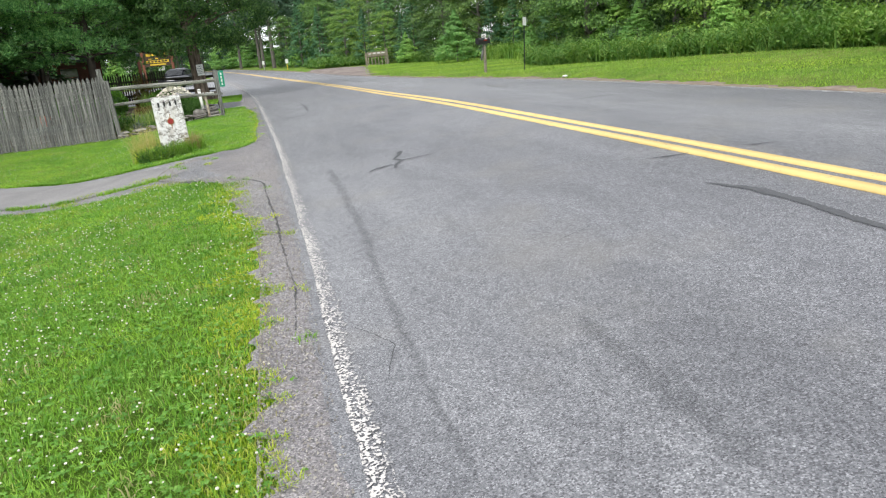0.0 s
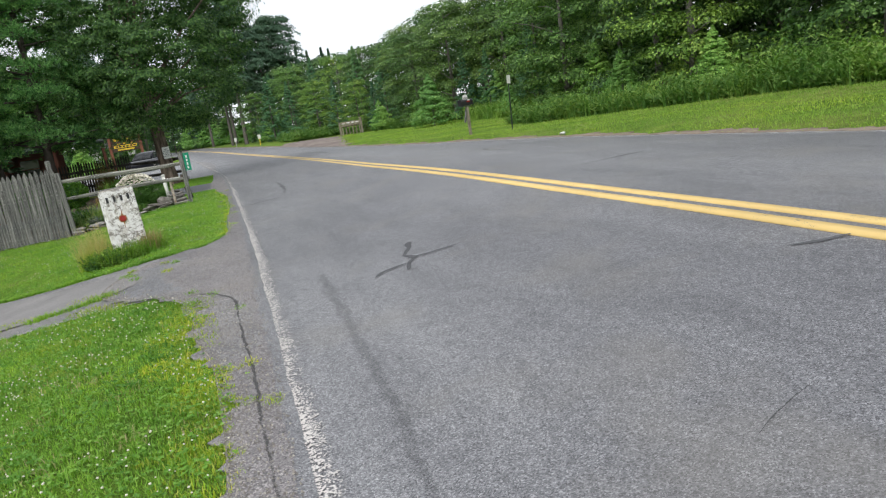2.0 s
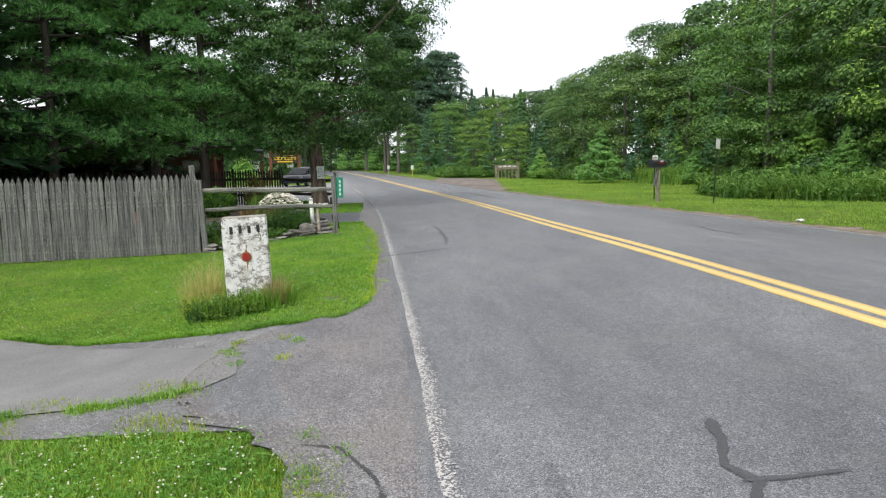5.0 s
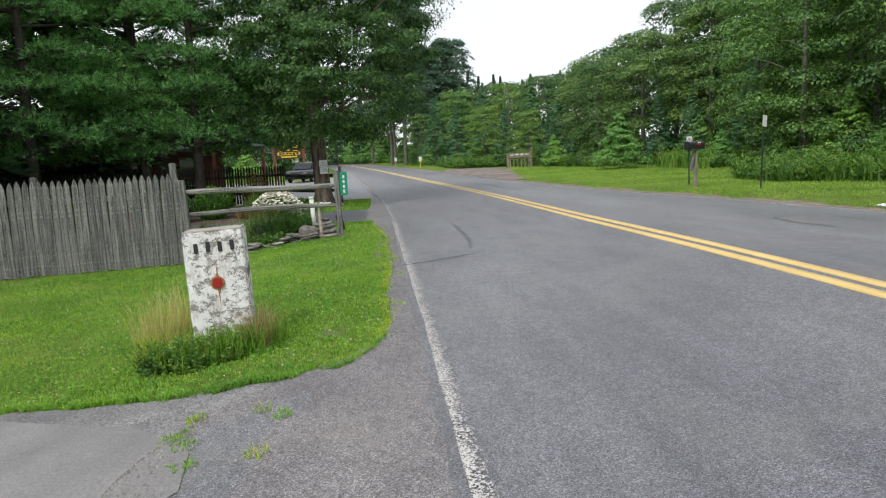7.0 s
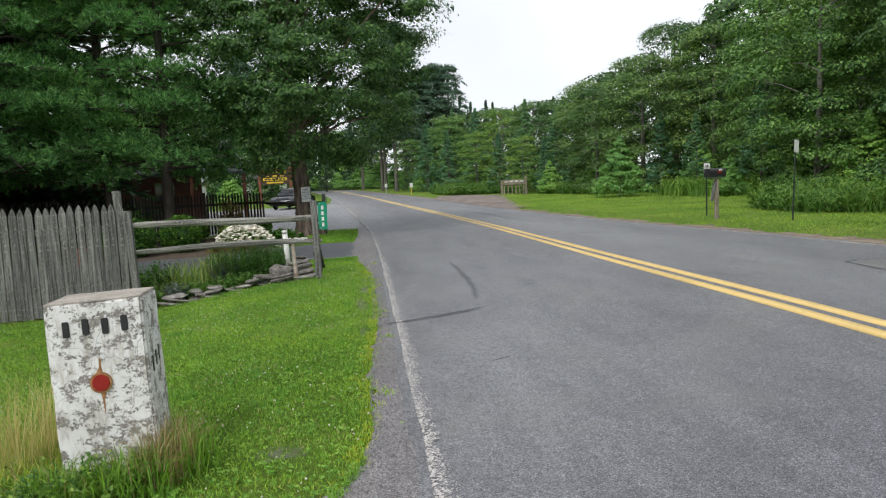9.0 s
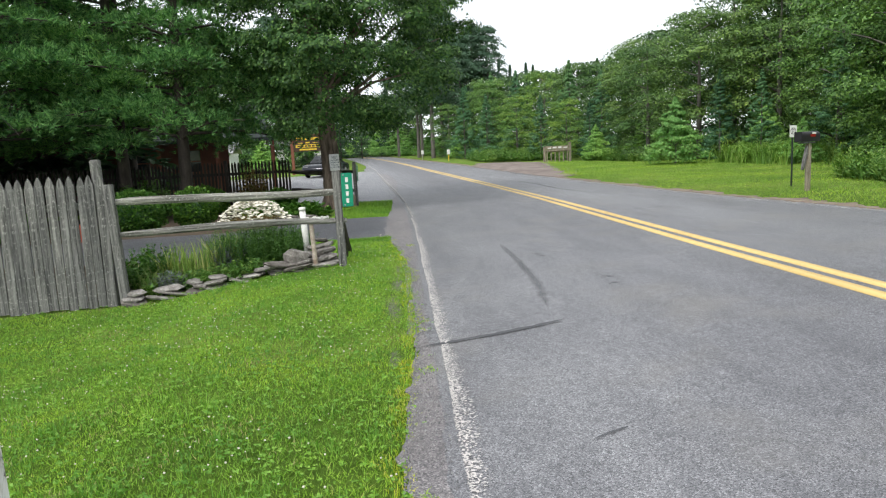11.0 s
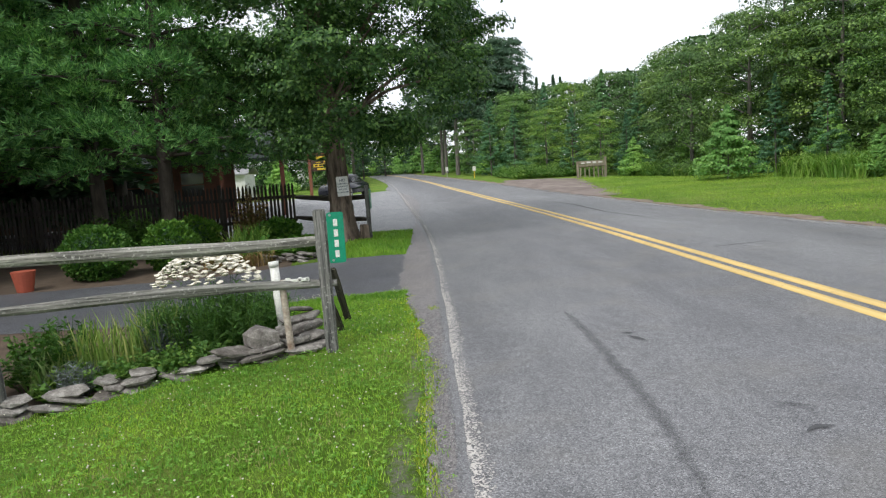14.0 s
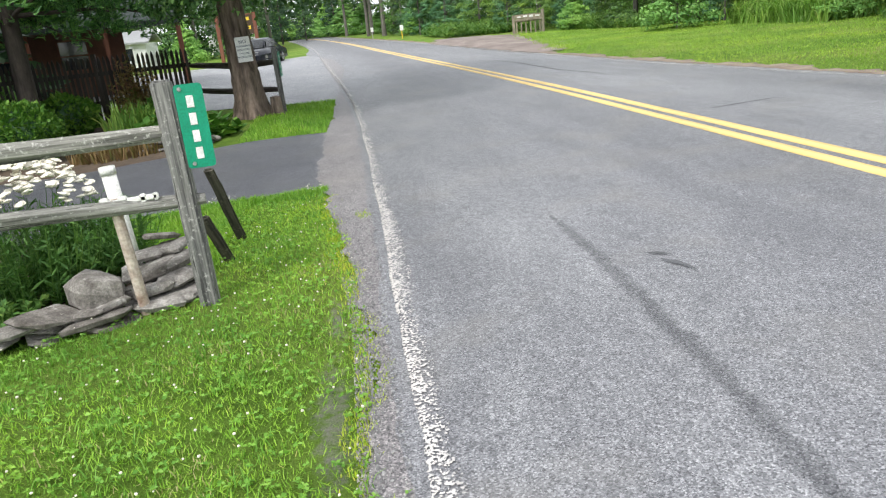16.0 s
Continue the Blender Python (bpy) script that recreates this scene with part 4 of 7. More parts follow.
def broad_tree(seed, H, R, base, clumps, per, leaf, trunk_r, lean=(0, 0), peak=0.55, squash=0.55, open_=0.25, clump=(0.14, 0.28), bole=None, cone=False, bare=None):
    """Deciduous tree: trunk with limbs, and leaf clumps in layered, uneven masses. Returns two meshes' data."""
    global rng
    rng = np.random.default_rng(seed)
    zc = rng.uniform(0, 1, clumps) ** 0.9
    prof = np.where(zc < peak, (0.45 + 0.55 * np.sin(zc / peak * math.pi / 2)), np.sqrt(np.clip(1 - ((zc - peak) / (1.02 - peak)) ** 2, 0, 1)))
    if cone:
        prof = np.minimum(1.0, 0.55 + zc * 5) * (1.01 - zc)
    ang = rng.uniform(0, 2 * math.pi, clumps)
    lob = 1 + 0.22 * np.sin(ang * 3 + seed) + 0.15 * np.sin(ang * 5 + 2 * seed + zc * 6)
    rad = R * prof * lob * np.sqrt(rng.uniform(open_, 1.0, clumps))
    C = np.stack([rad * np.cos(ang) + lean[0] * zc, rad * np.sin(ang) + lean[1] * zc, base + zc * (H - base)], 1)
    if bare:
        keep = ~((np.hypot(C[:, 0], C[:, 1]) < bare[0]) & (C[:, 2] < bare[1]))
        C, ang, prof = C[keep], ang[keep], prof[keep]
        clumps = len(C)
    cr = R * rng.uniform(*clump, clumps) * (0.3 + 0.75 * prof if cone else 1.0)
    n = clumps * per
    d = unit(rng.normal(size=(n, 3)))
    d[:, 2] = np.where(rng.uniform(size=n) < 0.75, np.abs(d[:, 2]), d[:, 2])
    k = np.repeat(np.arange(clumps), per)
    wob = 1 + 0.3 * np.sin(d[:, 0] * 5 + k) * np.sin(d[:, 1] * 4 + 2 * k)
    q = C[k] + d * (cr[k] * wob * rng.uniform(0.35, 1.08, n) ** 0.5)[:, None] * np.array([1, 1, squash])
    size = leaf * rng.uniform(0.6, 1.35, n)
    out = d * np.array([1, 1, 0.8]) + 0.5 * np.stack([np.cos(ang[k]), np.sin(ang[k]), np.full(n, 0.9)], 1)
    lv, lf = leaves(q, out, size, size * 0.42)
    top = np.array([lean[0] * 0.8, lean[1] * 0.8, base + (H - base) * 0.85])
    tp = [np.array([0, 0, -0.15]), np.array([0.02, 0, 0.4]), np.array([0.1 * lean[0], 0.1 * lean[1], base]), (np.array([0.25 * lean[0], 0.25 * lean[1], base]) + top) / 2, top]
    limbs = [(tp, [trunk_r * 1.35, trunk_r * 1.02, trunk_r * 0.8, trunk_r * 0.45, 0.03])]
    for i in rng.choice(clumps, min(clumps, 16), replace=False):
        z0 = base * 0.8 + max(0.0, (C[i][2] - base)) * rng.uniform(0.3, 0.6)
        a = np.array([lean[0] * 0.2, lean[1] * 0.2, z0])
        b = C[i]
        if bole is not None:
            if b[2] < base + 1.3:
                continue
            near = bole[0][np.abs(bole[0][:, 2] - min(max(z0, base + 0.6), 5.0)) < 0.1]
            a = near.mean(axis=0)
        limbs.append(([a, a * 0.5 + b * 0.5 + np.array([0, 0, 0.25]), b], [trunk_r * 0.2, trunk_r * 0.12, 0.012]))
    if bole is not None:
        return join_np([bole, limb_tubes(limbs[1:], 8)]), (lv, lf)
    return limb_tubes(limbs, 6), (lv, lf)


def bough_tree(seed, H, R, base, boughs, per, leaf, trunk_r, tiers=8, peak=0.45, pad=(0.17, 0.29), cone=False, width=0.42):
    """Wood's-edge tree: leafy boughs in drooping shelves one above the other, with dark hollows between."""
    global rng
    rng = np.random.default_rng(seed)
    zc = (np.floor(rng.uniform(0, 1, boughs) ** 0.9 * tiers) + rng.uniform(0, 1.0 if cone else 0.5, boughs)) / tiers
    prof = np.where(zc < peak, 0.62 + 0.38 * np.sin(zc / peak * math.pi / 2), np.sqrt(np.clip(1 - ((zc - peak) / (1.03 - peak)) ** 2, 0, 1)))
    if cone:
        prof = np.minimum(1.0, 0.7 + zc * 4) * (1.01 - zc) ** 1.05
    ang = rng.uniform(0, 2 * math.pi, boughs)
    lob = 1 + 0.16 * np.sin(ang * 3 + seed + zc * 4) + 0.12 * np.sin(ang * 5 + 2 * seed + zc * 9)
    rad = R * prof * lob * np.sqrt(rng.uniform(0.22, 1.0, boughs))
    C = np.stack([rad * np.cos(ang), rad * np.sin(ang), base + zc * (H - base)], 1)
    cr = R * rng.uniform(*pad, boughs) * (0.1 + 0.9 * prof if cone else 0.7 + 0.3 * prof)
    n = boughs * per
    k = np.repeat(np.arange(boughs), per)
    d = unit(rng.normal(size=(n, 3)))
    d[:, 2] = np.where(rng.uniform(size=n) < 0.72, np.abs(d[:, 2]), d[:, 2])
    bump_ = 1 + 0.2 * np.sin(d[:, 0] * 6 + k) * np.sin(d[:, 1] * 5 + 2 * k) + 0.14 * np.sin(d[:, 2] * 8 + 3 * k)
    off = d * (bump_ * rng.uniform(0.6, 1.06, n) ** 0.6)[:, None] * np.array([1, 1, 0.58])
    outward = off[:, 0] * np.cos(ang[k]) + off[:, 1] * np.sin(ang[k])
    off[:, 2] -= (0.34 if not cone else -0.1) * outward
    pts = C[k] + cr[k][:, None] * off
    size = leaf * rng.uniform(0.6, 1.35, n)
    nrm = d * np.array([1, 1, 1.25]) + 0.3 * np.stack([np.cos(ang[k]), np.sin(ang[k]), np.full(n, 0.8)], 1)
    lv, lf = leaves(pts, nrm, size, size * width, 0.45, 0.24)
    limbs = [([np.array([0, 0, -0.15]), np.array([0.05, 0, H * 0.45]), np.array([0, 0.05, H * 0.93])], [trunk_r * 1.2, trunk_r * 0.7, 0.02])]
    for i in rng.choice(boughs, min(boughs, 14), replace=False):
        z0 = max(base * 0.8, C[i][2] - 0.35 * rad[i])
        b = C[i]
        limbs.append(([np.array([0, 0, z0]), np.array([b[0] * 0.5, b[1] * 0.5, (z0 + b[2]) / 2 + 0.15]), b], [trunk_r * 0.3, trunk_r * 0.18, 0.012]))
    return limb_tubes(limbs, 5), (lv, lf)


def conifer(seed, H, R, base, whorls, per, spray, trunk_r, droop=0.25, power=0.8, steps=9, needle=0.16):
    """Conifer: straight trunk, whorled boughs, flat needle sprays along each bough."""
    global rng
    rng = np.random.default_rng(seed)
    limbs = [([np.array([0, 0, -0.15]), np.array([0, 0, H * 0.5]), np.array([0, 0, H])], [trunk_r * 1.2, trunk_r * 0.6, 0.02])]
    P, A, S = [], [], []
    for w in range(whorls):
        f = 1 - (1 - (w + rng.uniform(0, 0.7)) / whorls) ** 1.35
        z = base + f * (H - base) * 0.99
        L0 = R * (1 - f) ** power + 0.15
        for k in range(per):
            a = 2 * math.pi * (k + rng.uniform(-0.35, 0.35)) / per + w * 1.1
            L = L0 * rng.uniform(0.65, 1.15)
            d = np.array([math.cos(a), math.sin(a), 0.0])
            mid = np.array([0, 0, z]) + d * L * 0.55 + np.array([0, 0, -droop * L * 0.35])
            end = np.array([0, 0, z]) + d * L + np.array([0, 0, -droop * L * rng.uniform(0.3, 0.8)])
            limbs.append(([np.array([0, 0, z]), mid, end], [trunk_r * 0.16 + 0.008, trunk_r * 0.09 + 0.006, 0.005]))
            m = max(3, int(steps * L / R * 2.2))
            t = rng.uniform(0.18, 1.0, m * 4)
            side = np.array([-d[1], d[0], 0])
            sgn = np.sign(rng.uniform(-1, 1, len(t)))
            pos = np.where(t[:, None] < 0.55, np.array([0, 0, z]) + (mid - np.array([0, 0, z])) * (t / 0.55)[:, None], mid + (end - mid) * ((t - 0.55) / 0.45)[:, None])
            off = rng.uniform(0, 0.32, len(t)) * L * (1.15 - t)
            pos = pos + side * (sgn * off)[:, None] + rng.normal(size=(len(t), 3)) * 0.05
            dirs = d * 0.8 + side * (sgn * rng.uniform(0.2, 1.1, len(t)))[:, None] + np.stack([np.zeros(len(t)), np.zeros(len(t)), rng.uniform(-0.5, 0.25, len(t))], 1)
            P.append(pos)
            A.append(dirs)
            S.append(spray * rng.uniform(0.6, 1.3, len(t)) * min(1.0, max(0.3, L / (0.45 * R))))
    P, A, S = np.concatenate(P), np.concatenate(A), np.concatenate(S)
    return limb_tubes(limbs, 5), kites(P, A, S, S * needle, np.tile(np.array([0, 0, 1.0]), (len(P), 1)))


def white_pine(seed, H, R, base, whorls, trunk_r):
    """Near pine: spreading boughs that end in separate soft shelves of long needles, with open gaps between."""
    global rng
    rng = np.random.default_rng(seed)
    limbs = [([np.array([0, 0, -0.15]), np.array([0.1, 0, H * 0.4]), np.array([0, 0.1, H])], [trunk_r * 1.2, trunk_r * 0.75, 0.04])]
    T, D = [], []
    for w in range(whorls):
        f = (w + rng.uniform(0, 0.5)) / whorls
        z = base + f * (H - base) * 0.98
        per = 6 if f < 0.5 else 4
        for k in range(per):
            a = 2 * math.pi * (k + rng.uniform(-0.35, 0.35)) / per + w * 0.9
            L = R * (1 - f * 0.72) * rng.uniform(0.6, 1.08)
            d = np.array([math.cos(a), math.sin(a), 0.0])
            s = np.array([-d[1], d[0], 0])
            p0 = np.array([0, 0, z + rng.uniform(-0.2, 0.45)])
            p1 = p0 + d * L * 0.5 + np.array([0, 0, L * rng.uniform(0.0, 0.14)])
            p2 = p0 + d * L + np.array([0, 0, L * rng.uniform(-0.24, 0.12)])
            limbs.append(([p0, (p0 + p1) / 2 + s * rng.uniform(-0.12, 0.12), p1, p2], [0.05, 0.038, 0.026, 0.008]))
            for j in range(int(2.5 + L * (1.3 if f < 0.5 else 0.8))):
                t = rng.uniform(0.36, 1.0) ** 0.8
                o = rng.choice((-1, 1)) * rng.uniform(0.05, 0.42) * L * (1.2 - t)
                q = (p0 + (p1 - p0) * t * 2 if t < 0.5 else p1 + (p2 - p1) * (t - 0.5) * 2) + s * o
                limbs.append(([q - s * o - d * 0.35, q], [0.013, 0.004]))
                r_ = rng.uniform(0.36, 0.8)
                m = int(80 * r_)
                b, e = rng.uniform(0, 2 * math.pi, m), np.sqrt(rng.uniform(0, 1, m))
                e = e * (1 + 0.25 * np.sin(b * 3 + j) + 0.15 * np.sin(b * 6 + w))
                off = np.stack([r_ * e * np.cos(b), r_ * e * np.sin(b), r_ * (0.62 * (1 - e * e) * rng.uniform(0.1, 1, m) - 0.16 * e)], 1)
                T.append(q + off)
                D.append(unit(np.stack([np.cos(b) * e * 1.2, np.sin(b) * e * 1.2, np.full(m, 0.65)], 1) + d * 0.35))
    T, D = np.concatenate(T), np.concatenate(D)
    per_t = 6
    n = len(T) * per_t
    dirs = np.repeat(D, per_t, 0) * 1.0 + 0.8 * unit(rng.normal(size=(n, 3)))
    pos = np.repeat(T, per_t, 0) + 0.015 * rng.normal(size=(n, 3))
    size = rng.uniform(0.12, 0.2, n)
    d = unit(dirs)
    sd = unit(np.cross(d, rng.normal(size=(n, 3))))
    w = (size * 0.09)[:, None]
    v = np.stack([pos + sd * w, pos + d * size[:, None], pos - sd * w], 1).reshape(-1, 3)
    return limb_tubes(limbs, 5), (v, np.arange(3 * n).reshape(n, 3))


def tree_thing(name, data, mats, at, label, category="tree", group="", leafname="crown"):
    ob = thing(name, None, at, label, category, group)
    (tv, tf), (lv, lf) = data
    part("trunk", mesh_np("trunk", tv, tf, mats[0], True), None, ob)
    part(leafname, mesh_np(leafname, lv, lf, mats[1]), None, ob)
    return ob


def at_xy(x, y, turn=0.0, scale=1.0, dz=0.0):
    return pose(x, y, hz(x, y) + dz, 0, 0, turn) @ Matrix.Diagonal((scale, scale, scale, 1))


def place(ob, x, y, turn=0.0, scale=1.0, tall=1.0):
    c = copy_thing(ob, pose(x, y, hz(x, y), 0, 0, turn))
    c.scale = (scale, scale, scale * tall)
    return c


# ---- trees by the inn ----
maple = tree_thing("maple_tree", broad_tree(11, 11.5, 3.85, 2.0, 600, 360, 0.078, 0.31, (1.25, -0.2), 0.3, 0.6, 0.05, (0.1, 0.2), furrowed_bole(0.275, 5.2, (-0.35, -0.05), 4), bare=(1.25, 3.2)), (M_BARK, M_MAPLE), at_xy(-0.8, 32.4), "large dark-green maple with a thick furrowed trunk by the road")
pine = tree_thing("pine_tree", white_pine(5, 15, 4.1, 2.0, 14, 0.16), (M_SHADED_BARK, M_PINE), at_xy(-4.9, 32.6), "tall white pine with soft spreading boughs", "tree", "", "needles")
place(pine, -6.8, 33.4, 130, 1.05)
place(pine, -9.4, 30.8, 40, 1.0)
place(pine, -8.6, 39.5, 250, 1.2)
spruce = tree_thing("spruce_tree", conifer(21, 17, 4.2, 1.2, 28, 9, 0.66, 0.28, 0.5, 0.7, 9, 0.26), (M_BARK, M_SPRUCE), at_xy(-12.5, 27.5), "tall dark spruce with hanging boughs behind the fence")
for x, y, t, s in ((-16, 33, 80, 1.0), (-16, 24, 200, 0.9), (-11.5, 39, 150, 1.05), (-20, 40, 20, 1.0)):
    place(spruce, x, y, t, s)

# ---- woods ----
oak = tree_thing("broadleaf_tree", bough_tree(31, 11, 3.9, 0.2, 170, 150, 0.135, 0.2), (M_BARK_GREY, M_BROAD), at_xy(34, 52), "dense green broadleaf tree at the wood's edge", "tree", "trees at the edge of the woods")
ash = tree_thing("broadleaf_tree", bough_tree(37, 11, 3.4, 0.2, 165, 150, 0.125, 0.18, 9, 0.5, (0.17, 0.29)), (M_BARK_GREY, M_BROAD_Y), at_xy(25, 41), "yellow-green broadleaf tree at the wood's edge", "tree", "trees at the edge of the woods")
young_pine = tree_thing("young_pine", bough_tree(41, 9.5, 2.5, 0.1, 190, 72, 0.2, 0.1, 15, 0.14, (0.15, 0.27), True, 0.2), (M_BARK_GREY, M_YOUNG), at_xy(13.5, 93), "young bushy pine at the wood's edge", "tree", "young pines", "needles")
far_tree = tree_thing("broadleaf_tree", bough_tree(53, 11, 4.4, 0.2, 100, 72, 0.28, 0.2, 7, 0.45, (0.2, 0.33)), (M_BARK_GREY, M_BROAD), at_xy(40, 58), "distant green broadleaf tree", "tree", "distant trees")
tall_pine = tree_thing("tall_pine", bough_tree(43, 22, 3.3, 7.0, 120, 70, 0.42, 0.25, 11, 0.25, (0.24, 0.44), False, 0.26), (M_BARK_GREY, M_HAZED_NEEDLES), at_xy(7.5, 104), "tall pine with a bare lower trunk", "tree", "tall pines beyond the bend")
shrub = tree_thing("shrub", bough_tree(47, 3.4, 1.7, 0.12, 210, 55, 0.12, 0.04, 14, 0.15, (0.2, 0.34), True, 0.36), (M_BARK_GREY, M_BUSH), at_xy(15.9, 48.3), "pointed light-green shrub at the field's edge", "shrub", "shrubs")
rnd = random.Random(3)


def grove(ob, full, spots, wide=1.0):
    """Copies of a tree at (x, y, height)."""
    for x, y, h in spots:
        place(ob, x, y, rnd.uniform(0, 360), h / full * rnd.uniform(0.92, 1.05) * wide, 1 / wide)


# heights of the woods chosen so the treetops fit the skyline from the camera
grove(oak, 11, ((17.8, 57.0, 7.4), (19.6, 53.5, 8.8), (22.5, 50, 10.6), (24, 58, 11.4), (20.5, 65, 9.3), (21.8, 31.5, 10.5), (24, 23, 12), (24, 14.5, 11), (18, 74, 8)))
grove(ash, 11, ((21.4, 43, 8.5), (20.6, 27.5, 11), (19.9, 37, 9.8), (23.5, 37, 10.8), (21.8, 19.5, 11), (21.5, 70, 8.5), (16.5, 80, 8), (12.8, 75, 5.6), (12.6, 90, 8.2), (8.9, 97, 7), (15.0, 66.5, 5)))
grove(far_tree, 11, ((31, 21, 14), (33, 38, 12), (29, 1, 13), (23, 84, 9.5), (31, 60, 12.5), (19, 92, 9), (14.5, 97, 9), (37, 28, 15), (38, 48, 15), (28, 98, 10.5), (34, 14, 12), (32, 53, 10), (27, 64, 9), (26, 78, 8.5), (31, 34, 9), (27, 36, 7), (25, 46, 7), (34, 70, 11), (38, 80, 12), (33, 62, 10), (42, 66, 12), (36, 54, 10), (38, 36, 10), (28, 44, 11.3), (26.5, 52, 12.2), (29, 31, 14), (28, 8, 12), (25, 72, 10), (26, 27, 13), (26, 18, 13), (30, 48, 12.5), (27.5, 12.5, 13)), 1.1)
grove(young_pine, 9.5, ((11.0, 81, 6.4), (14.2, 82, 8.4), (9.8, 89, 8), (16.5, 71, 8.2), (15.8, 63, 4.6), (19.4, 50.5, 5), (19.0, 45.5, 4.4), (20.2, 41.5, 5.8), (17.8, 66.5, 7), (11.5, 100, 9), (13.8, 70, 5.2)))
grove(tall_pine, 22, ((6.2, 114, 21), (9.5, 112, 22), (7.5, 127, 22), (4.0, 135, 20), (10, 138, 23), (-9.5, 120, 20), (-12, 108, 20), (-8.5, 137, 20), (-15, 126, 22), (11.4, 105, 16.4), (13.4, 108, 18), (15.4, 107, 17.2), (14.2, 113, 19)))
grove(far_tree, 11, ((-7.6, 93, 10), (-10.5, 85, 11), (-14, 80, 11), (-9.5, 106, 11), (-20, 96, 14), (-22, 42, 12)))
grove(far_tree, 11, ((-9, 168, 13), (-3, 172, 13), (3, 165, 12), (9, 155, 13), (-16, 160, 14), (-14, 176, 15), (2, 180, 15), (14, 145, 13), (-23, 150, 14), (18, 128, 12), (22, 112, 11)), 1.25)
far_spruce = tree_thing("spruce_tree", bough_tree(61, 16, 2.5, 0.5, 190, 40, 0.36, 0.15, 19, 0.14, (0.2, 0.36), True, 0.26), (M_BARK_GREY, M_HAZED_NEEDLES), at_xy(30, 112, 0, 0.7), "distant pointed dark-green spruce tree", "tree", "distant spruces")
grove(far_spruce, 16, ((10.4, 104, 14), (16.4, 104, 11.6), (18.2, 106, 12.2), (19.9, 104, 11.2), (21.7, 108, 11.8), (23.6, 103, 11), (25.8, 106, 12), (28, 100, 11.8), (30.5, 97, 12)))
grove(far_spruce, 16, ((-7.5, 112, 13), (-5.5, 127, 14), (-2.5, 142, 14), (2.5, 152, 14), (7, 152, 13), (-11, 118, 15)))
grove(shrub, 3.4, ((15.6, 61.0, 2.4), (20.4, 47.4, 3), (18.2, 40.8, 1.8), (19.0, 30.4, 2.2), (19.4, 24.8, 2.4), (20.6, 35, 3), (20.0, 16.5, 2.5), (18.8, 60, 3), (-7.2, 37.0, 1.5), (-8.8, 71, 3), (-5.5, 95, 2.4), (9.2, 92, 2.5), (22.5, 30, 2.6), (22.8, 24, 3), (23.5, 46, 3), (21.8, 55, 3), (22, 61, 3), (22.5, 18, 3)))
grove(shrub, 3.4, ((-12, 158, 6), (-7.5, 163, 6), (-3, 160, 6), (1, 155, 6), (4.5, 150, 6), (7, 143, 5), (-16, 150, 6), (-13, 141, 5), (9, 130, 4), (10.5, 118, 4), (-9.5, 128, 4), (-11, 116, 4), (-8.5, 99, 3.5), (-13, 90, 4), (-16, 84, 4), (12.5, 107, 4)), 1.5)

# ---- white-washed pillar ----
def pillar():
    ob = thing("pillar", None, pose(-1.0, 14.3, hz(-1.03, 14.27), -2, -2, 5), "peeling whitewashed concrete pillar standing in long grass", "pillar")
    bm = box_bm(0.51, 0.5, 1.05, 0.012, (0, 0, 0), 0.985)
    bmesh.ops.subdivide_edges(bm, edges=[e for e in bm.edges if e.calc_length() > 0.2], cuts=9, use_grid_fill=True)
    roughen(bm, 0.006, 9.0, 3)
    body = part("body", bm, M_PEEL, ob)
    cap = box_bm(0.5, 0.47, 0.012, 0.004, (0, 0, 1.05))
    bmesh.ops.subdivide_edges(cap, edges=[e for e in cap.edges if e.calc_length() > 0.2], cuts=6, use_grid_fill=True)
    roughen(cap, 0.005, 7.0, 5)
    part("top_face", cap, M_CONCRETE, ob, "bare grey-brown concrete top")
    for k in range(4):
        part("number_bar", box_bm(0.036, 0.006, 0.088, 0.004, (-0.145 + 0.1 * k, -0.253, 0.87 + 0.006 * (k % 2))), M_BLACK, ob, "black painted bar")
    for k in range(3):
        part("number_bar", box_bm(0.006, 0.03, 0.09, 0.002, (0.2545, -0.1 + 0.1 * k, 0.6 + 0.015 * k)), M_BLACK, ob, "black painted bar")
    disc = bmesh.new()
    bmesh.ops.create_cone(disc, cap_ends=True, segments=24, radius1=0.05, radius2=0.044, depth=0.014, matrix=pose(0.0, -0.256, 0.6, 90))
    refl = part("reflector", disc, M_RED, ob, "round red reflector")
    ring = bmesh.new()
    bmesh.ops.create_cone(ring, cap_ends=True, segments=24, radius1=0.06, radius2=0.058, depth=0.008, matrix=pose(0.0, -0.253, 0.6, 90))
    part("rim", ring, M_RUST, refl, "rusty metal rim")
    st = bmesh.new()
    rr = random.Random(8)
    prof = [(0.74, 0.004), (0.72, 0.012), (0.69, 0.014), (0.665, 0.026), (0.63, 0.034), (0.58, 0.03), (0.53, 0.024), (0.505, 0.016), (0.48, 0.013), (0.45, 0.006), (0.42, 0.002)]
    rows = [[st.verts.new((s_ * w * 0.5 * rr.uniform(0.6, 1.5) + 0.004, -0.2525 + 0.0009 * (z < 0.55), z)) for s_ in (-1, 1)] for z, w in prof]
    for u, w in zip(rows, rows[1:]):
        st.faces.new((u[0], u[1], w[1], w[0]))
    part("rust_streak", st, M_RUST, ob, "orange rust streak")
    return ob


pillar()


M_WOOD_OLD = streaked("old_brown_wood", (0.035, 0.032, 0.026), (0.12, 0.11, 0.085), (1, 1, 0.05))

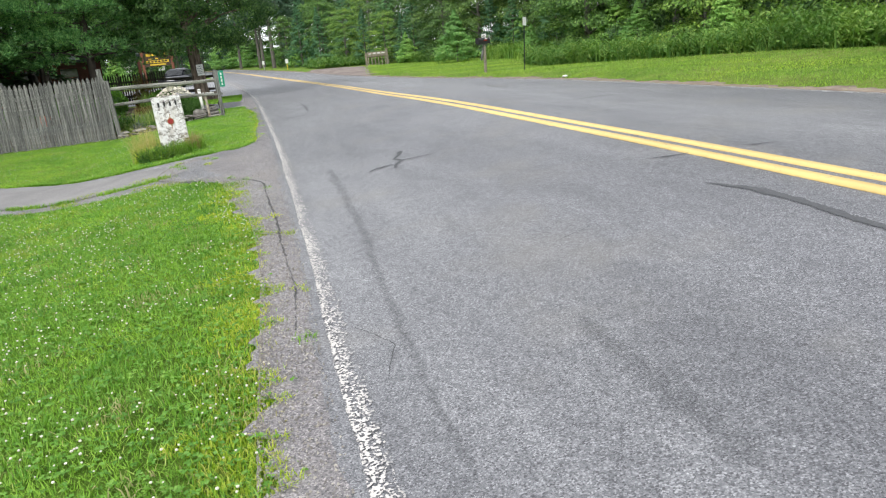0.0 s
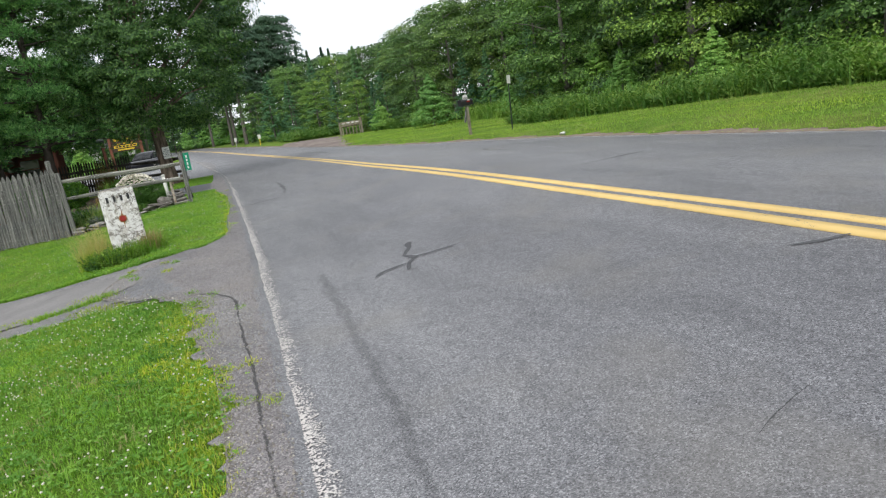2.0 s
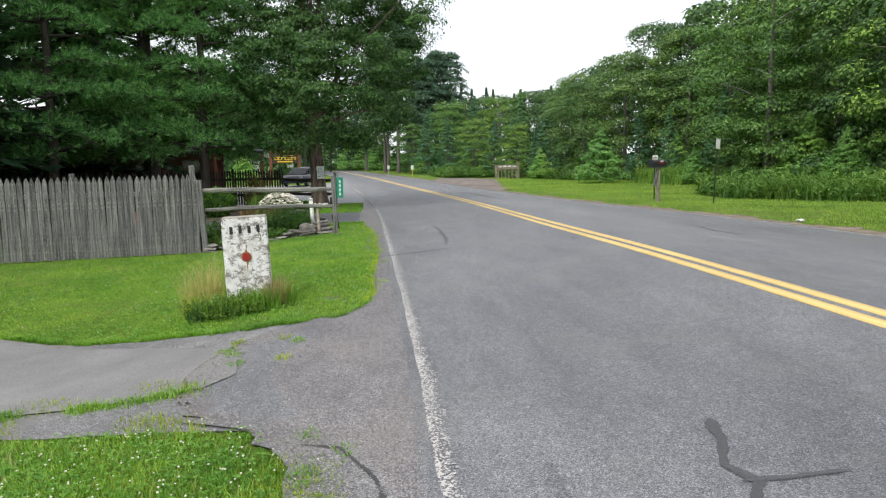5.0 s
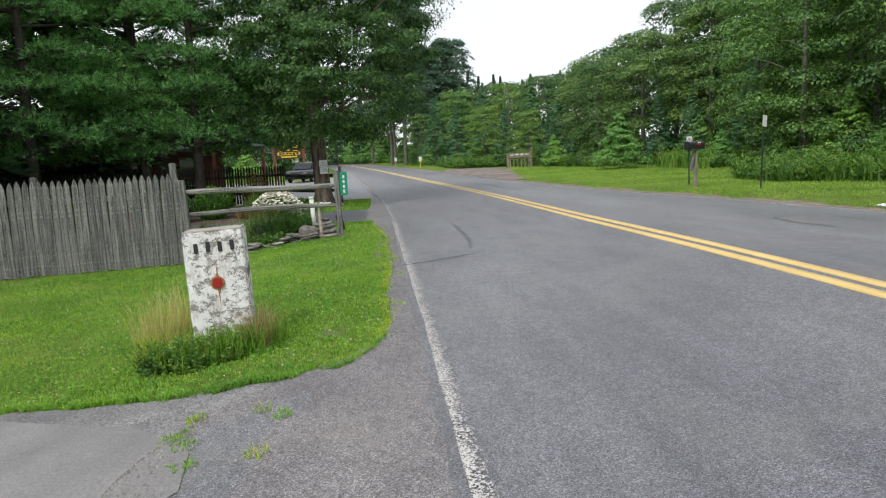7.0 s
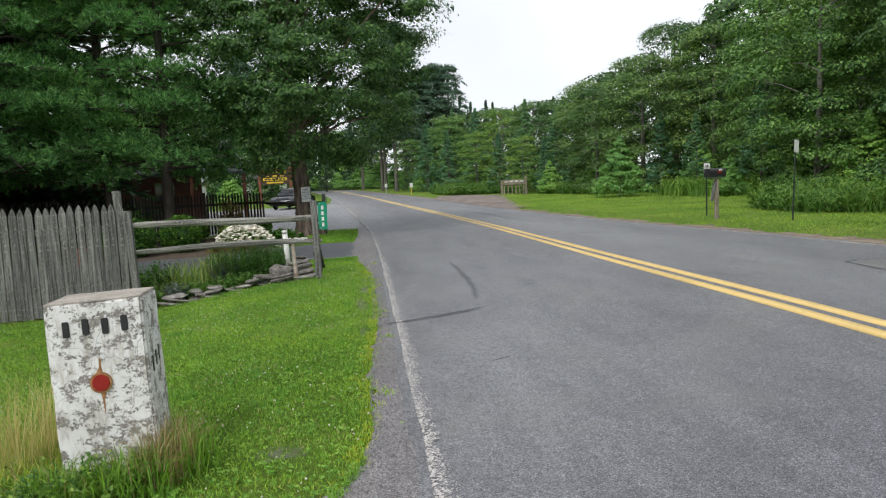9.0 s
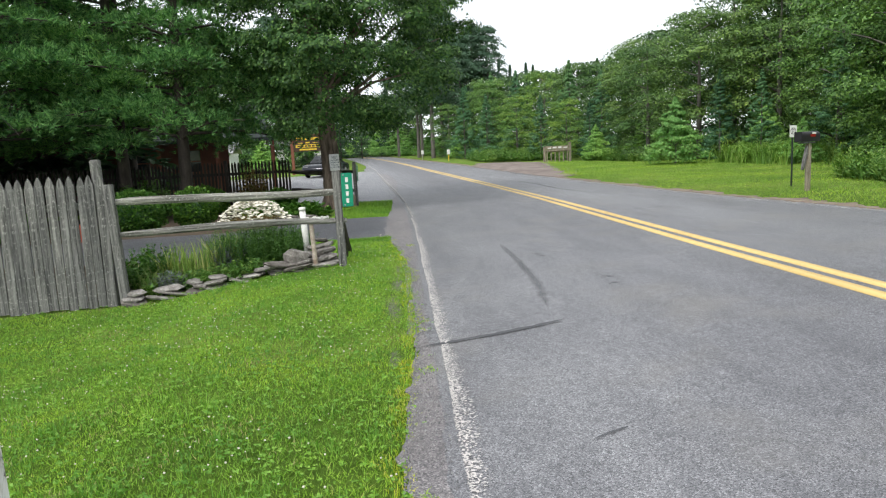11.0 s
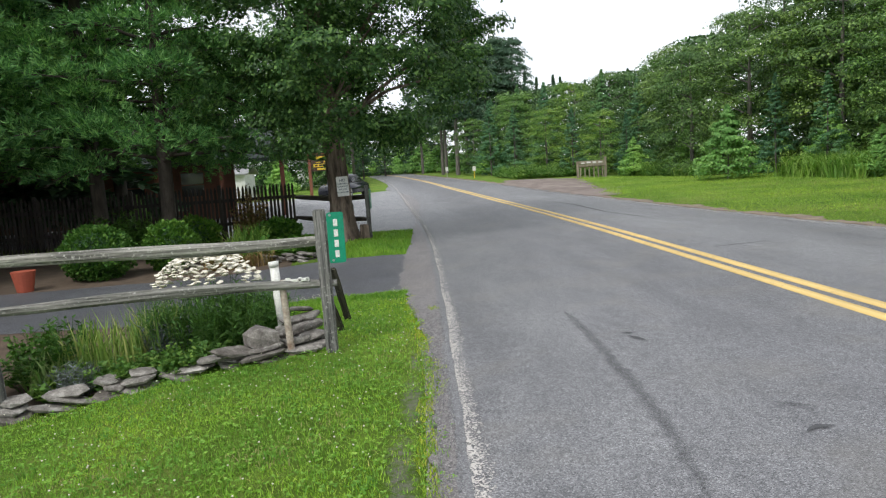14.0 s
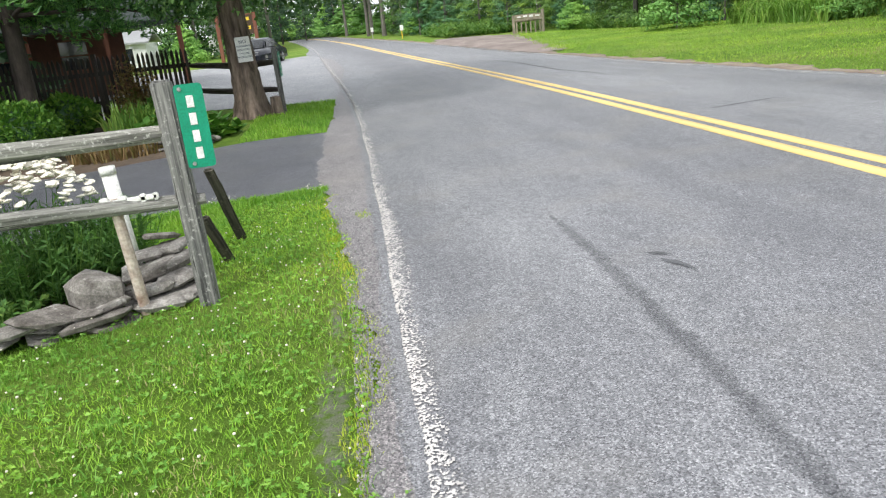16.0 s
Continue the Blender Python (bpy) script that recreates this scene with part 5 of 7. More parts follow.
# ---- fences ----
def picket_mesh(name, w, h, d, tip, mat, seed):
    r = random.Random(seed)
    bm = bmesh.new()
    prof = [(-w / 2, 0), (w / 2, 0), (w / 2 * r.uniform(0.9, 1), h - tip), (w * 0.22, h - tip * 0.3), (w * 0.02, h), (-w * 0.24, h - tip * 0.35), (-w / 2 * r.uniform(0.9, 1), h - tip * r.uniform(0.95, 1.1))]
    a = [bm.verts.new((x, -d / 2, z)) for x, z in prof]
    b = [bm.verts.new((x, d / 2, z)) for x, z in prof]
    bm.faces.new(a)
    bm.faces.new(list(reversed(b)))
    n = len(prof)
    for i in range(n):
        j = (i + 1) % n
        bm.faces.new((a[j], a[i], b[i], b[j]))
    return mesh_bm(name, bm, mat)


def picket_fence(x0, y0, x1, y1, w, gap, h, mat, label, post_every, post_h, seed, bottom=None, tip=0.16):
    """Palisade fence from one end to the other, following the ground."""
    r = random.Random(seed)
    L = math.hypot(x1 - x0, y1 - y0)
    ob = thing("picket_fence", None, pose(x0, y0, 0, 0, 0, math.degrees(math.atan2(y1 - y0, x1 - x0))), label, "fence")
    kinds = [picket_mesh("picket", w * k, h, 0.022, tip, mat, s) for s, k in ((1, 1.0), (2, 0.9), (3, 1.06), (4, 0.96))]
    ux, uy = (x1 - x0) / L, (y1 - y0) / L
    s = 0.0
    while s < L:
        z = (hz(x0 + ux * s, y0 + uy * s) if bottom is None else bottom) + r.uniform(-0.012, 0.014)
        part("picket", r.choice(kinds), None, ob, "", pose(s, r.uniform(-0.006, 0.006), z + 0.02, r.uniform(-0.5, 0.5), r.uniform(-0.6, 0.6), r.uniform(-3, 3)))
        s += w + gap
    s = 0.1
    while s < L:
        z = hz(x0 + ux * s, y0 + uy * s) if bottom is None else bottom
        part("post", box_bm(0.1, 0.1, post_h, 0.012, (0, 0, 0)), mat, ob, "", pose(s, 0.09, z - 0.05, 0, r.uniform(-1, 1)))
        s += post_every
    for zz in (0.35, h - 0.4):
        z = hz(x0, y0) if bottom is None else bottom
        part("rail", box_bm(L, 0.045, 0.09, 0.006, (L / 2, 0.04, 0)), mat, ob, "", pose(0, 0, z + zz))
    return ob


picket_fence(-12.5, 20.1, -3.08, 21.68, 0.108, 0.007, 1.71, M_WOOD_GREY, "weathered grey wooden picket fence with pointed tops", 2.35, 1.85, 4, None, 0.13)
picket_fence(-13.5, 33.8, -2.3, 35.2, 0.068, 0.034, 1.38, M_WOOD_DARK, "dark-stained wooden picket fence with pointed tops", 2.3, 1.5, 9, 0.0, 0.1)


def rail_bm(L, r0, seed):
    """A split rail: rough, slightly bowed, tapered at both ends."""
    bm = bmesh.new()
    rings = 14
    vs = []
    for i in range(rings + 1):
        t = i / rings
        k = r0 * (0.62 + 0.38 * math.sin(math.pi * min(1, max(0, t * 1.02))) ** 0.35)
        row = []
        for j in range(8):
            a = 2 * math.pi * j / 8 + 0.4
            w = 1 + 0.22 * noise.noise(Vector((t * L * 1.3, math.cos(a) * 2, math.sin(a) * 2 + seed)))
            row.append(bm.verts.new((t * L, math.cos(a) * k * 0.75 * w, math.sin(a) * k * w + 0.02 * math.sin(t * 5 + seed))))
        vs.append(row)
    for i in range(rings):
        for j in range(8):
            n = (j + 1) % 8
            bm.faces.new((vs[i][j], vs[i + 1][j], vs[i + 1][n], vs[i][n]))
    bm.faces.new(vs[0])
    bm.faces.new(list(reversed(vs[-1])))
    bmesh.ops.recalc_face_normals(bm, faces=bm.faces[:])
    return bm


def post_bm(w, h, seed, d=None):
    bm = box_bm(w, d or w, h, 0.012)
    bmesh.ops.subdivide_edges(bm, edges=[e for e in bm.edges if e.calc_length() > 0.3], cuts=8)
    roughen(bm, 0.008, 6.0, seed)
    return bm


def split_rail_fence():
    ob = thing("split_rail_fence", None, pose(-3.0, 21.72, 0), "weathered grey split-rail fence with two rails", "fence")
    part("post", post_bm(0.11, 1.95, 1), M_WOOD_GREY, ob, "tall grey corner post", pose(-0.08, 0.02, -0.33, 0, -1.5))
    part("post", post_bm(0.11, 1.6, 2), M_WOOD_GREY, ob, "", pose(0.08, -0.02, -0.3, 0, -2.5))
    part("post", post_bm(0.105, 1.42, 3), M_WOOD_GREY, ob, "", pose(2.91, 0.36, -0.1, 0, -1.0))
    turn = math.degrees(math.atan2(0.36, 2.9))
    part("rail", rail_bm(3.0, 0.058, 1.0), M_RAIL_GREY, ob, "", pose(0.02, 0.0, 1.05, 0, 0, turn))
    part("rail", rail_bm(3.0, 0.052, 5.0), M_RAIL_GREY, ob, "", pose(0.02, 0.0, 0.66, 0, 0.2, turn))
    part("brace", post_bm(0.075, 0.78, 6, 0.035), M_WOOD_OLD, ob, "dark leaning brace", pose(2.95, 1.75, -0.04, 28, -8))
    part("brace", post_bm(0.075, 0.5, 7, 0.035), M_WOOD_OLD, ob, "dark leaning brace", pose(2.93, 1.2, -0.04, 28, -12))
    return ob


split_rail_fence()


def rounded_plate(w, h, t, r):
    """Upright plate with rounded corners, face toward -y, centred on x."""
    bm = bmesh.new()
    pts = []
    for cx, cz, a0 in ((w / 2 - r, r, -90), (w / 2 - r, h - r, 0), (-w / 2 + r, h - r, 90), (-w / 2 + r, r, 180)):
        for k in range(5):
            a = radians(a0 + 90 * k / 4)
            pts.append((cx + r * math.cos(a), cz + r * math.sin(a)))
    f = [bm.verts.new((x, -t / 2, z)) for x, z in pts]
    b = [bm.verts.new((x, t / 2, z)) for x, z in pts]
    bm.faces.new(f)
    bm.faces.new(list(reversed(b)))
    n = len(pts)
    for i in range(n):
        j = (i + 1) % n
        bm.faces.new((f[j], f[i], b[i], b[j]))
    bmesh.ops.recalc_face_normals(bm, faces=bm.faces[:])
    return bm


def bolt_bm(x, y, z, r=0.012):
    bm = bmesh.new()
    bmesh.ops.create_cone(bm, cap_ends=True, segments=10, radius1=r, radius2=r * 0.8, depth=0.01, matrix=pose(x, y, z, 90))
    return bm


def number_sign(x, y, z, turn, w=0.15, h=0.46, tilt=0.0):
    ob = thing("number_sign", None, pose(x, y, z, 0, tilt, turn), "green reflective number sign with white characters on a post", "sign")
    part("plate", rounded_plate(w, h, 0.004, 0.02), M_GREEN_SIGN, ob)
    for k in range(4):
        part("number_bar", box_bm(w * 0.25, 0.003, h * 0.14, 0.001, (0.0, -0.0045, h * (0.11 + 0.205 * k))), M_WHITE, ob, "white bar")
    for zz, xx in ((h - 0.025, -w / 2 + 0.03), (0.025, -w / 2 + 0.035)):
        part("bolt", bolt_bm(xx, -0.006, zz), M_STEEL, ob, "round bolt head")
    return ob


number_sign(0.03, 22.02, 0.83, 8)
number_sign(-0.14, 32.28, 0.72, 78)


# ---- dark rail fence by the maple ----
def dark_rails():
    ob = thing("rail_fence", None, pose(-2.3, 35.1, 0), "dark two-rail fence ending at a post by the maple", "fence")
    part("post", post_bm(0.1, 1.3, 12), M_WOOD_GREY, ob, "grey end post", pose(2.1, -2.75, -0.03, 0, -1))
    L, turn = math.hypot(2.1, 2.75), math.degrees(math.atan2(-2.75, 2.1))
    part("rail", rail_bm(L, 0.07, 2.0), M_WOOD_DARK, ob, "", pose(0, 0, 0.98, 0, 0, turn))
    part("rail", rail_bm(L, 0.065, 3.0), M_WOOD_DARK, ob, "", pose(0, 0, 0.45, 0, 0, turn))
    return ob


dark_rails()


# ---- pipe, stake ----
def cyl_bm(r, h, seg=16, taper=1.0):
    bm = bmesh.new()
    bmesh.ops.create_cone(bm, cap_ends=True, segments=seg, radius1=r, radius2=r * taper, depth=h, matrix=pose(0, 0, h / 2))
    return bm


pipe = thing("plastic_pipe", None, pose(-0.62, 22.6, 0.0, 0, -3, 0), "white plastic pipe standing among the edging stones", "pipe")
part("pipe", cyl_bm(0.045, 0.78), M_PVC, pipe, "", None, True)
part("cap", cyl_bm(0.05, 0.05), M_PVC, pipe, "", pose(0, 0, 0.76), True)
stake = thing("wooden_stake", None, pose(-0.46, 22.06, -0.06, 0, -3, 0), "peeling round wooden stake with a white spigot", "stake")
part("shaft", cyl_bm(0.034, 0.76, 12, 0.9), grainy("peeling_stake", (0.16, 0.09, 0.055), (0.62, 0.56, 0.48), 9, 0.9, 50, 0, 0.5), stake)
sp = bmesh.new()
for dx, sx, sz in ((0.1, 0.3, 0.03), (-0.04, 0.05, 0.07), (0.06, 0.05, 0.06), (0.17, 0.035, 0.05), (0.24, 0.03, 0.04)):
    add_box(sp, sx, 0.03, sz, pose(dx, -0.02, 0.745))
bmesh.ops.bevel(sp, geom=sp.edges[:], offset=0.006, segments=2, affect="EDGES")
part("spigot", sp, M_PVC, stake, "white plastic spigot")


# ---- dry stone edging ----
def stone_bm(sx, sy, sz, seed):
    """An irregular flat slab: broken sides, slightly bulging, uneven top and bottom."""
    bm = bmesh.new()
    g = random.Random(seed)
    n = 8
    for k in range(n):
        a = 2 * math.pi * (k + g.uniform(-0.42, 0.42)) / n
        q = 0.5 / max(abs(math.cos(a)), abs(math.sin(a))) ** 0.7 * g.uniform(0.8, 1.08)
        for z, lo, hi in ((-0.5, 0.74, 1.0), (0.05, 0.96, 1.08), (0.5, 0.66, 0.98)):
            f = q * g.uniform(lo, hi)
            bm.verts.new((f * math.cos(a) * sx, f * math.sin(a) * sy, z * g.uniform(0.72, 1.1) * sz))
    hull = bmesh.ops.convex_hull(bm, input=bm.verts[:])
    bmesh.ops.delete(bm, geom=[v for v in hull["geom_interior"] if isinstance(v, bmesh.types.BMVert)], context="VERTS")
    return bm


STONES = [mesh_bm("stone", stone_bm(1, 1, 1, s), M_STONE) for s in range(9)]


def stone_row(label, spots, seed):
    r = random.Random(seed)
    x, y = spots[0][0], spots[0][1]
    ob = thing("stone_edging", None, pose(x, y, 0), label, "stone edging")
    for px, py, pz, sx, sy, sz in spots:
        m = pose(px - x, py - y, pz, r.uniform(-13, 13), r.uniform(-13, 13), r.choice((0, 180)) + r.uniform(-30, 30)) @ Matrix.Diagonal((sx, sy, sz, 1))
        part("stone", r.choice(STONES), None, ob, "", m)
    return ob


r = random.Random(12)
spots, x = [], -2.98
while x < -0.85:
    w = r.uniform(0.22, 0.55)
    y = 21.62 + 0.18 * (x + 3) + r.uniform(-0.04, 0.05)
    z = hz(x, y)
    spots.append((x + w / 2, y, z + 0.035, w * 1.05, 0.26, r.uniform(0.035, 0.06)))
    spots.append((x + w / 2 + r.uniform(-0.06, 0.12), y + 0.05, z + 0.1, w * r.uniform(0.7, 1.15), 0.25, r.uniform(0.03, 0.055)))
    if r.random() < 0.55:
        spots.append((x + w / 2, y + 0.08, z + 0.155, w * 0.75, 0.2, 0.045))
    x += w * 0.9
for px, py, pz, sx, sy, sz in ((-0.95, 21.93, 0.1, 0.42, 0.2, 0.04), (-1.15, 21.9, 0.055, 0.3, 0.2, 0.045), (-0.72, 21.97, 0.03, 0.42, 0.24, 0.05), (-0.8, 21.98, 0.075, 0.34, 0.13, 0.032), (-0.74, 22.13, 0.16, 0.34, 0.26, 0.19),
                               (-0.42, 22.14, 0.035, 0.38, 0.26, 0.05), (-0.26, 22.2, 0.04, 0.26, 0.22, 0.05), (-0.43, 22.2, 0.1, 0.3, 0.2, 0.065), (-0.3, 22.28, 0.12, 0.26, 0.2, 0.05), (-0.46, 22.36, 0.17, 0.28, 0.2, 0.05), (-0.32, 22.42, 0.19, 0.24, 0.18, 0.06), (-0.5, 22.5, 0.24, 0.26, 0.18, 0.045),
                               (-0.36, 22.54, 0.26, 0.26, 0.18, 0.05), (-0.42, 22.6, 0.32, 0.22, 0.16, 0.04), (-0.4, 22.5, 0.07, 0.42, 0.34, 0.12), (-0.42, 22.5, 0.17, 0.32, 0.26, 0.1), (-0.54, 22.28, 0.06, 0.24, 0.2, 0.1), (-0.3, 22.36, 0.06, 0.26, 0.22, 0.08), (-0.58, 22.42, 0.14, 0.22, 0.2, 0.07)):
    spots.append((px, py, pz, sx, sy, sz))
stone_row("low dry-laid edging of flat grey-brown field stones", spots, 4)
spots = []
for k in range(20):
    spots.append((-2.2 + 0.055 * k + r.uniform(-0.06, 0.06), 29.35 + 0.1 * (k % 5) - 0.012 * k, hz(-2, 29.3) + 0.045 + 0.055 * (k % 3), r.uniform(0.16, 0.32), r.uniform(0.14, 0.24), r.uniform(0.035, 0.065)))
stone_row("small heap of flat stones near the maple's foot", spots, 6)
stump = thing("stump", None, at_xy(-0.32, 32.2), "low weathered stump against the maple's foot", "stump")
sb = cyl_bm(0.13, 0.36, 10, 0.8)
bmesh.ops.subdivide_edges(sb, edges=sb.edges[:], cuts=2, use_grid_fill=True)
roughen(sb, 0.03, 6.0, 2)
part("stump", sb, M_BARK, stump)


# ---- signs and mailbox across the road ----
def no_parking_sign(x, y, z0, top, lean, turn, face):
    ob = thing("parking_sign", None, pose(x, y, z0, 0, lean, turn), "small white sign on a thin dark steel post", "sign", "signs across the road")
    part("post", box_bm(0.04, 0.03, top - z0, 0.004), M_DARK_STEEL, ob)
    part("plate", rounded_plate(0.22, 0.3, 0.004, 0.02), M_WHITE, ob, "white metal plate", pose(0, -0.02, top - z0 - 0.32))
    if face:
        bm = bmesh.new()
        bmesh.ops.create_circle(bm, segments=28, radius=0.085, cap_ends=False)
        inner = bmesh.ops.create_circle(bm, segments=28, radius=0.068, cap_ends=False)
        bmesh.ops.bridge_loops(bm, edges=bm.edges[:])
        bmesh.ops.transform(bm, matrix=pose(0, -0.0235, top - z0 - 0.165, 90), verts=bm.verts[:])
        part("ring", bm, M_BLACK, ob, "black printed ring")
        cu = bpy.data.curves.new("letter", "FONT")
        cu.body, cu.size, cu.align_x, cu.extrude = "P", 0.15, "CENTER", 0.0005
        cu.materials.append(M_BLACK)
        le = new("letter", cu)
        le.parent = ob
        le.matrix_local = pose(0, -0.0235, top - z0 - 0.215, 90)
    return ob


no_parking_sign(10.98, 29.6, hz(10.98, 29.6) - 0.06, 1.72, 0, 12, True)
no_parking_sign(11.15, 25.8, hz(11.15, 25.8), 2.17, 4, 30, False)


def mailbox():
    x, y = 10.3, 27.9
    ob = thing("mailbox", None, pose(x, y, hz(x, y), 0, 0, 18), "black roadside mailbox with red flag on a wooden post", "mailbox")
    part("post", post_bm(0.1, 1.12, 31), M_PALE_WOOD, ob, "", pose(0.06, 0, -0.03))
    part("brace", post_bm(0.07, 0.55, 32), M_WOOD_GREY, ob, "", pose(-0.12, 0, 0.5, 0, 14))
    bm = bmesh.new()
    pts = [(-0.1, 0), (0.1, 0), (0.1, 0.13)] + [(0.1 * math.cos(radians(a)), 0.13 + 0.1 * math.sin(radians(a))) for a in range(15, 180, 15)] + [(-0.1, 0.13)]
    f = [bm.verts.new((-0.29, px, pz)) for px, pz in pts]
    b = [bm.verts.new((0.29, px, pz)) for px, pz in pts]
    bm.faces.new(f)
    bm.faces.new(b)
    for i in range(len(pts)):
        j = (i + 1) % len(pts)
        bm.faces.new((f[i], f[j], b[j], b[i]))
    bmesh.ops.recalc_face_normals(bm, faces=bm.faces[:])
    body = part("box", bm, M_BLACK, ob, "black metal box", pose(0.02, 0, 1.14))
    part("door", box_bm(0.012, 0.21, 0.22, 0.004, (-0.3, 0, 0.005)), M_BLACK, body, "black hinged door")
    part("flag", box_bm(0.16, 0.008, 0.05, 0.003, (0.05, -0.108, 0.11)), M_RED, body, "red flag")
    part("label", box_bm(0.12, 0.004, 0.04, 0.001, (0.08, -0.106, 0.17)), M_WHITE, body, "white label bar")
    part("shelf", box_bm(0.4, 0.16, 0.03, 0.004, (0, 0, 1.1)), M_WOOD_GREY, ob)
    return ob


mailbox()


# ---- sign on the maple ----
ts = thing("warning_sign", None, pose(-0.72, 31.93, 1.06, -3, -2, 4), "white warning sign nailed to the maple", "sign")
part("plate", rounded_plate(0.27, 0.45, 0.004, 0.02), M_WHITE, ts)
for body, z, size in (("NO", 0.335, 0.085), ("TRESPASSING", 0.27, 0.042), ("VIOLATORS", 0.205, 0.046), ("WILL BE", 0.14, 0.048), ("PROSECUTED", 0.075, 0.043)):
    cu = bpy.data.curves.new("lettering", "FONT")
    cu.body, cu.size, cu.align_x, cu.extrude, cu.offset = body, size, "CENTER", 0.001, 0.0008
    cu.materials.append(M_SIGN_INK)
    le = new("lettering", cu)
    le.parent = ts
    le.matrix_local = pose(0, -0.004, z, 90)


# ---- inn sign ----
def inn_sign():
    ob = thing("inn_sign", None, pose(-4.9, 68, hz(-4.9, 68), 0, 0, 0), "brown hanging board sign with yellow lettering on red-brown posts", "sign")
    for x in (-1.2, 1.2):
        part("post", box_bm(0.22, 0.22, 3.15, 0.015), M_WOOD_RED, ob, "red-brown square post", pose(x, 0, -0.05))
    part("board", box_bm(2.15, 0.08, 1.2, 0.01), M_BROWN_BOARD, ob, "", pose(0, 0, 1.75))
    part("frame", box_bm(2.2, 0.1, 0.07, 0.01), M_WOOD_RED, ob, "", pose(0, 0, 2.96))
    for x0, z, w, h in ((-0.45, 2.62, 0.85, 0.2), (0.5, 2.62, 0.75, 0.2), (0.0, 2.36, 0.32, 0.12), (-0.55, 2.37, 0.35, 0.05), (0.55, 2.37, 0.35, 0.05), (0, 1.84, 1.3, 0.12)):
        part("lettering_bar", box_bm(w, 0.01, h, 0.002, (x0, -0.048, z)), M_YELLOW_LETTER, ob, "yellow lettering bar")
    vac = part("vacancy_strip", box_bm(1.85, 0.012, 0.22, 0.003, (0, -0.05, 2.05)), M_YELLOW_LETTER, ob, "yellow strip with dark lettering")
    for k in range(6):
        part("lettering_bar", box_bm(0.2, 0.004, 0.12, 0, (-0.7 + 0.28 * k, -0.058, 2.1)), M_BROWN_BOARD, vac, "dark lettering bar")
    return ob


inn_sign()


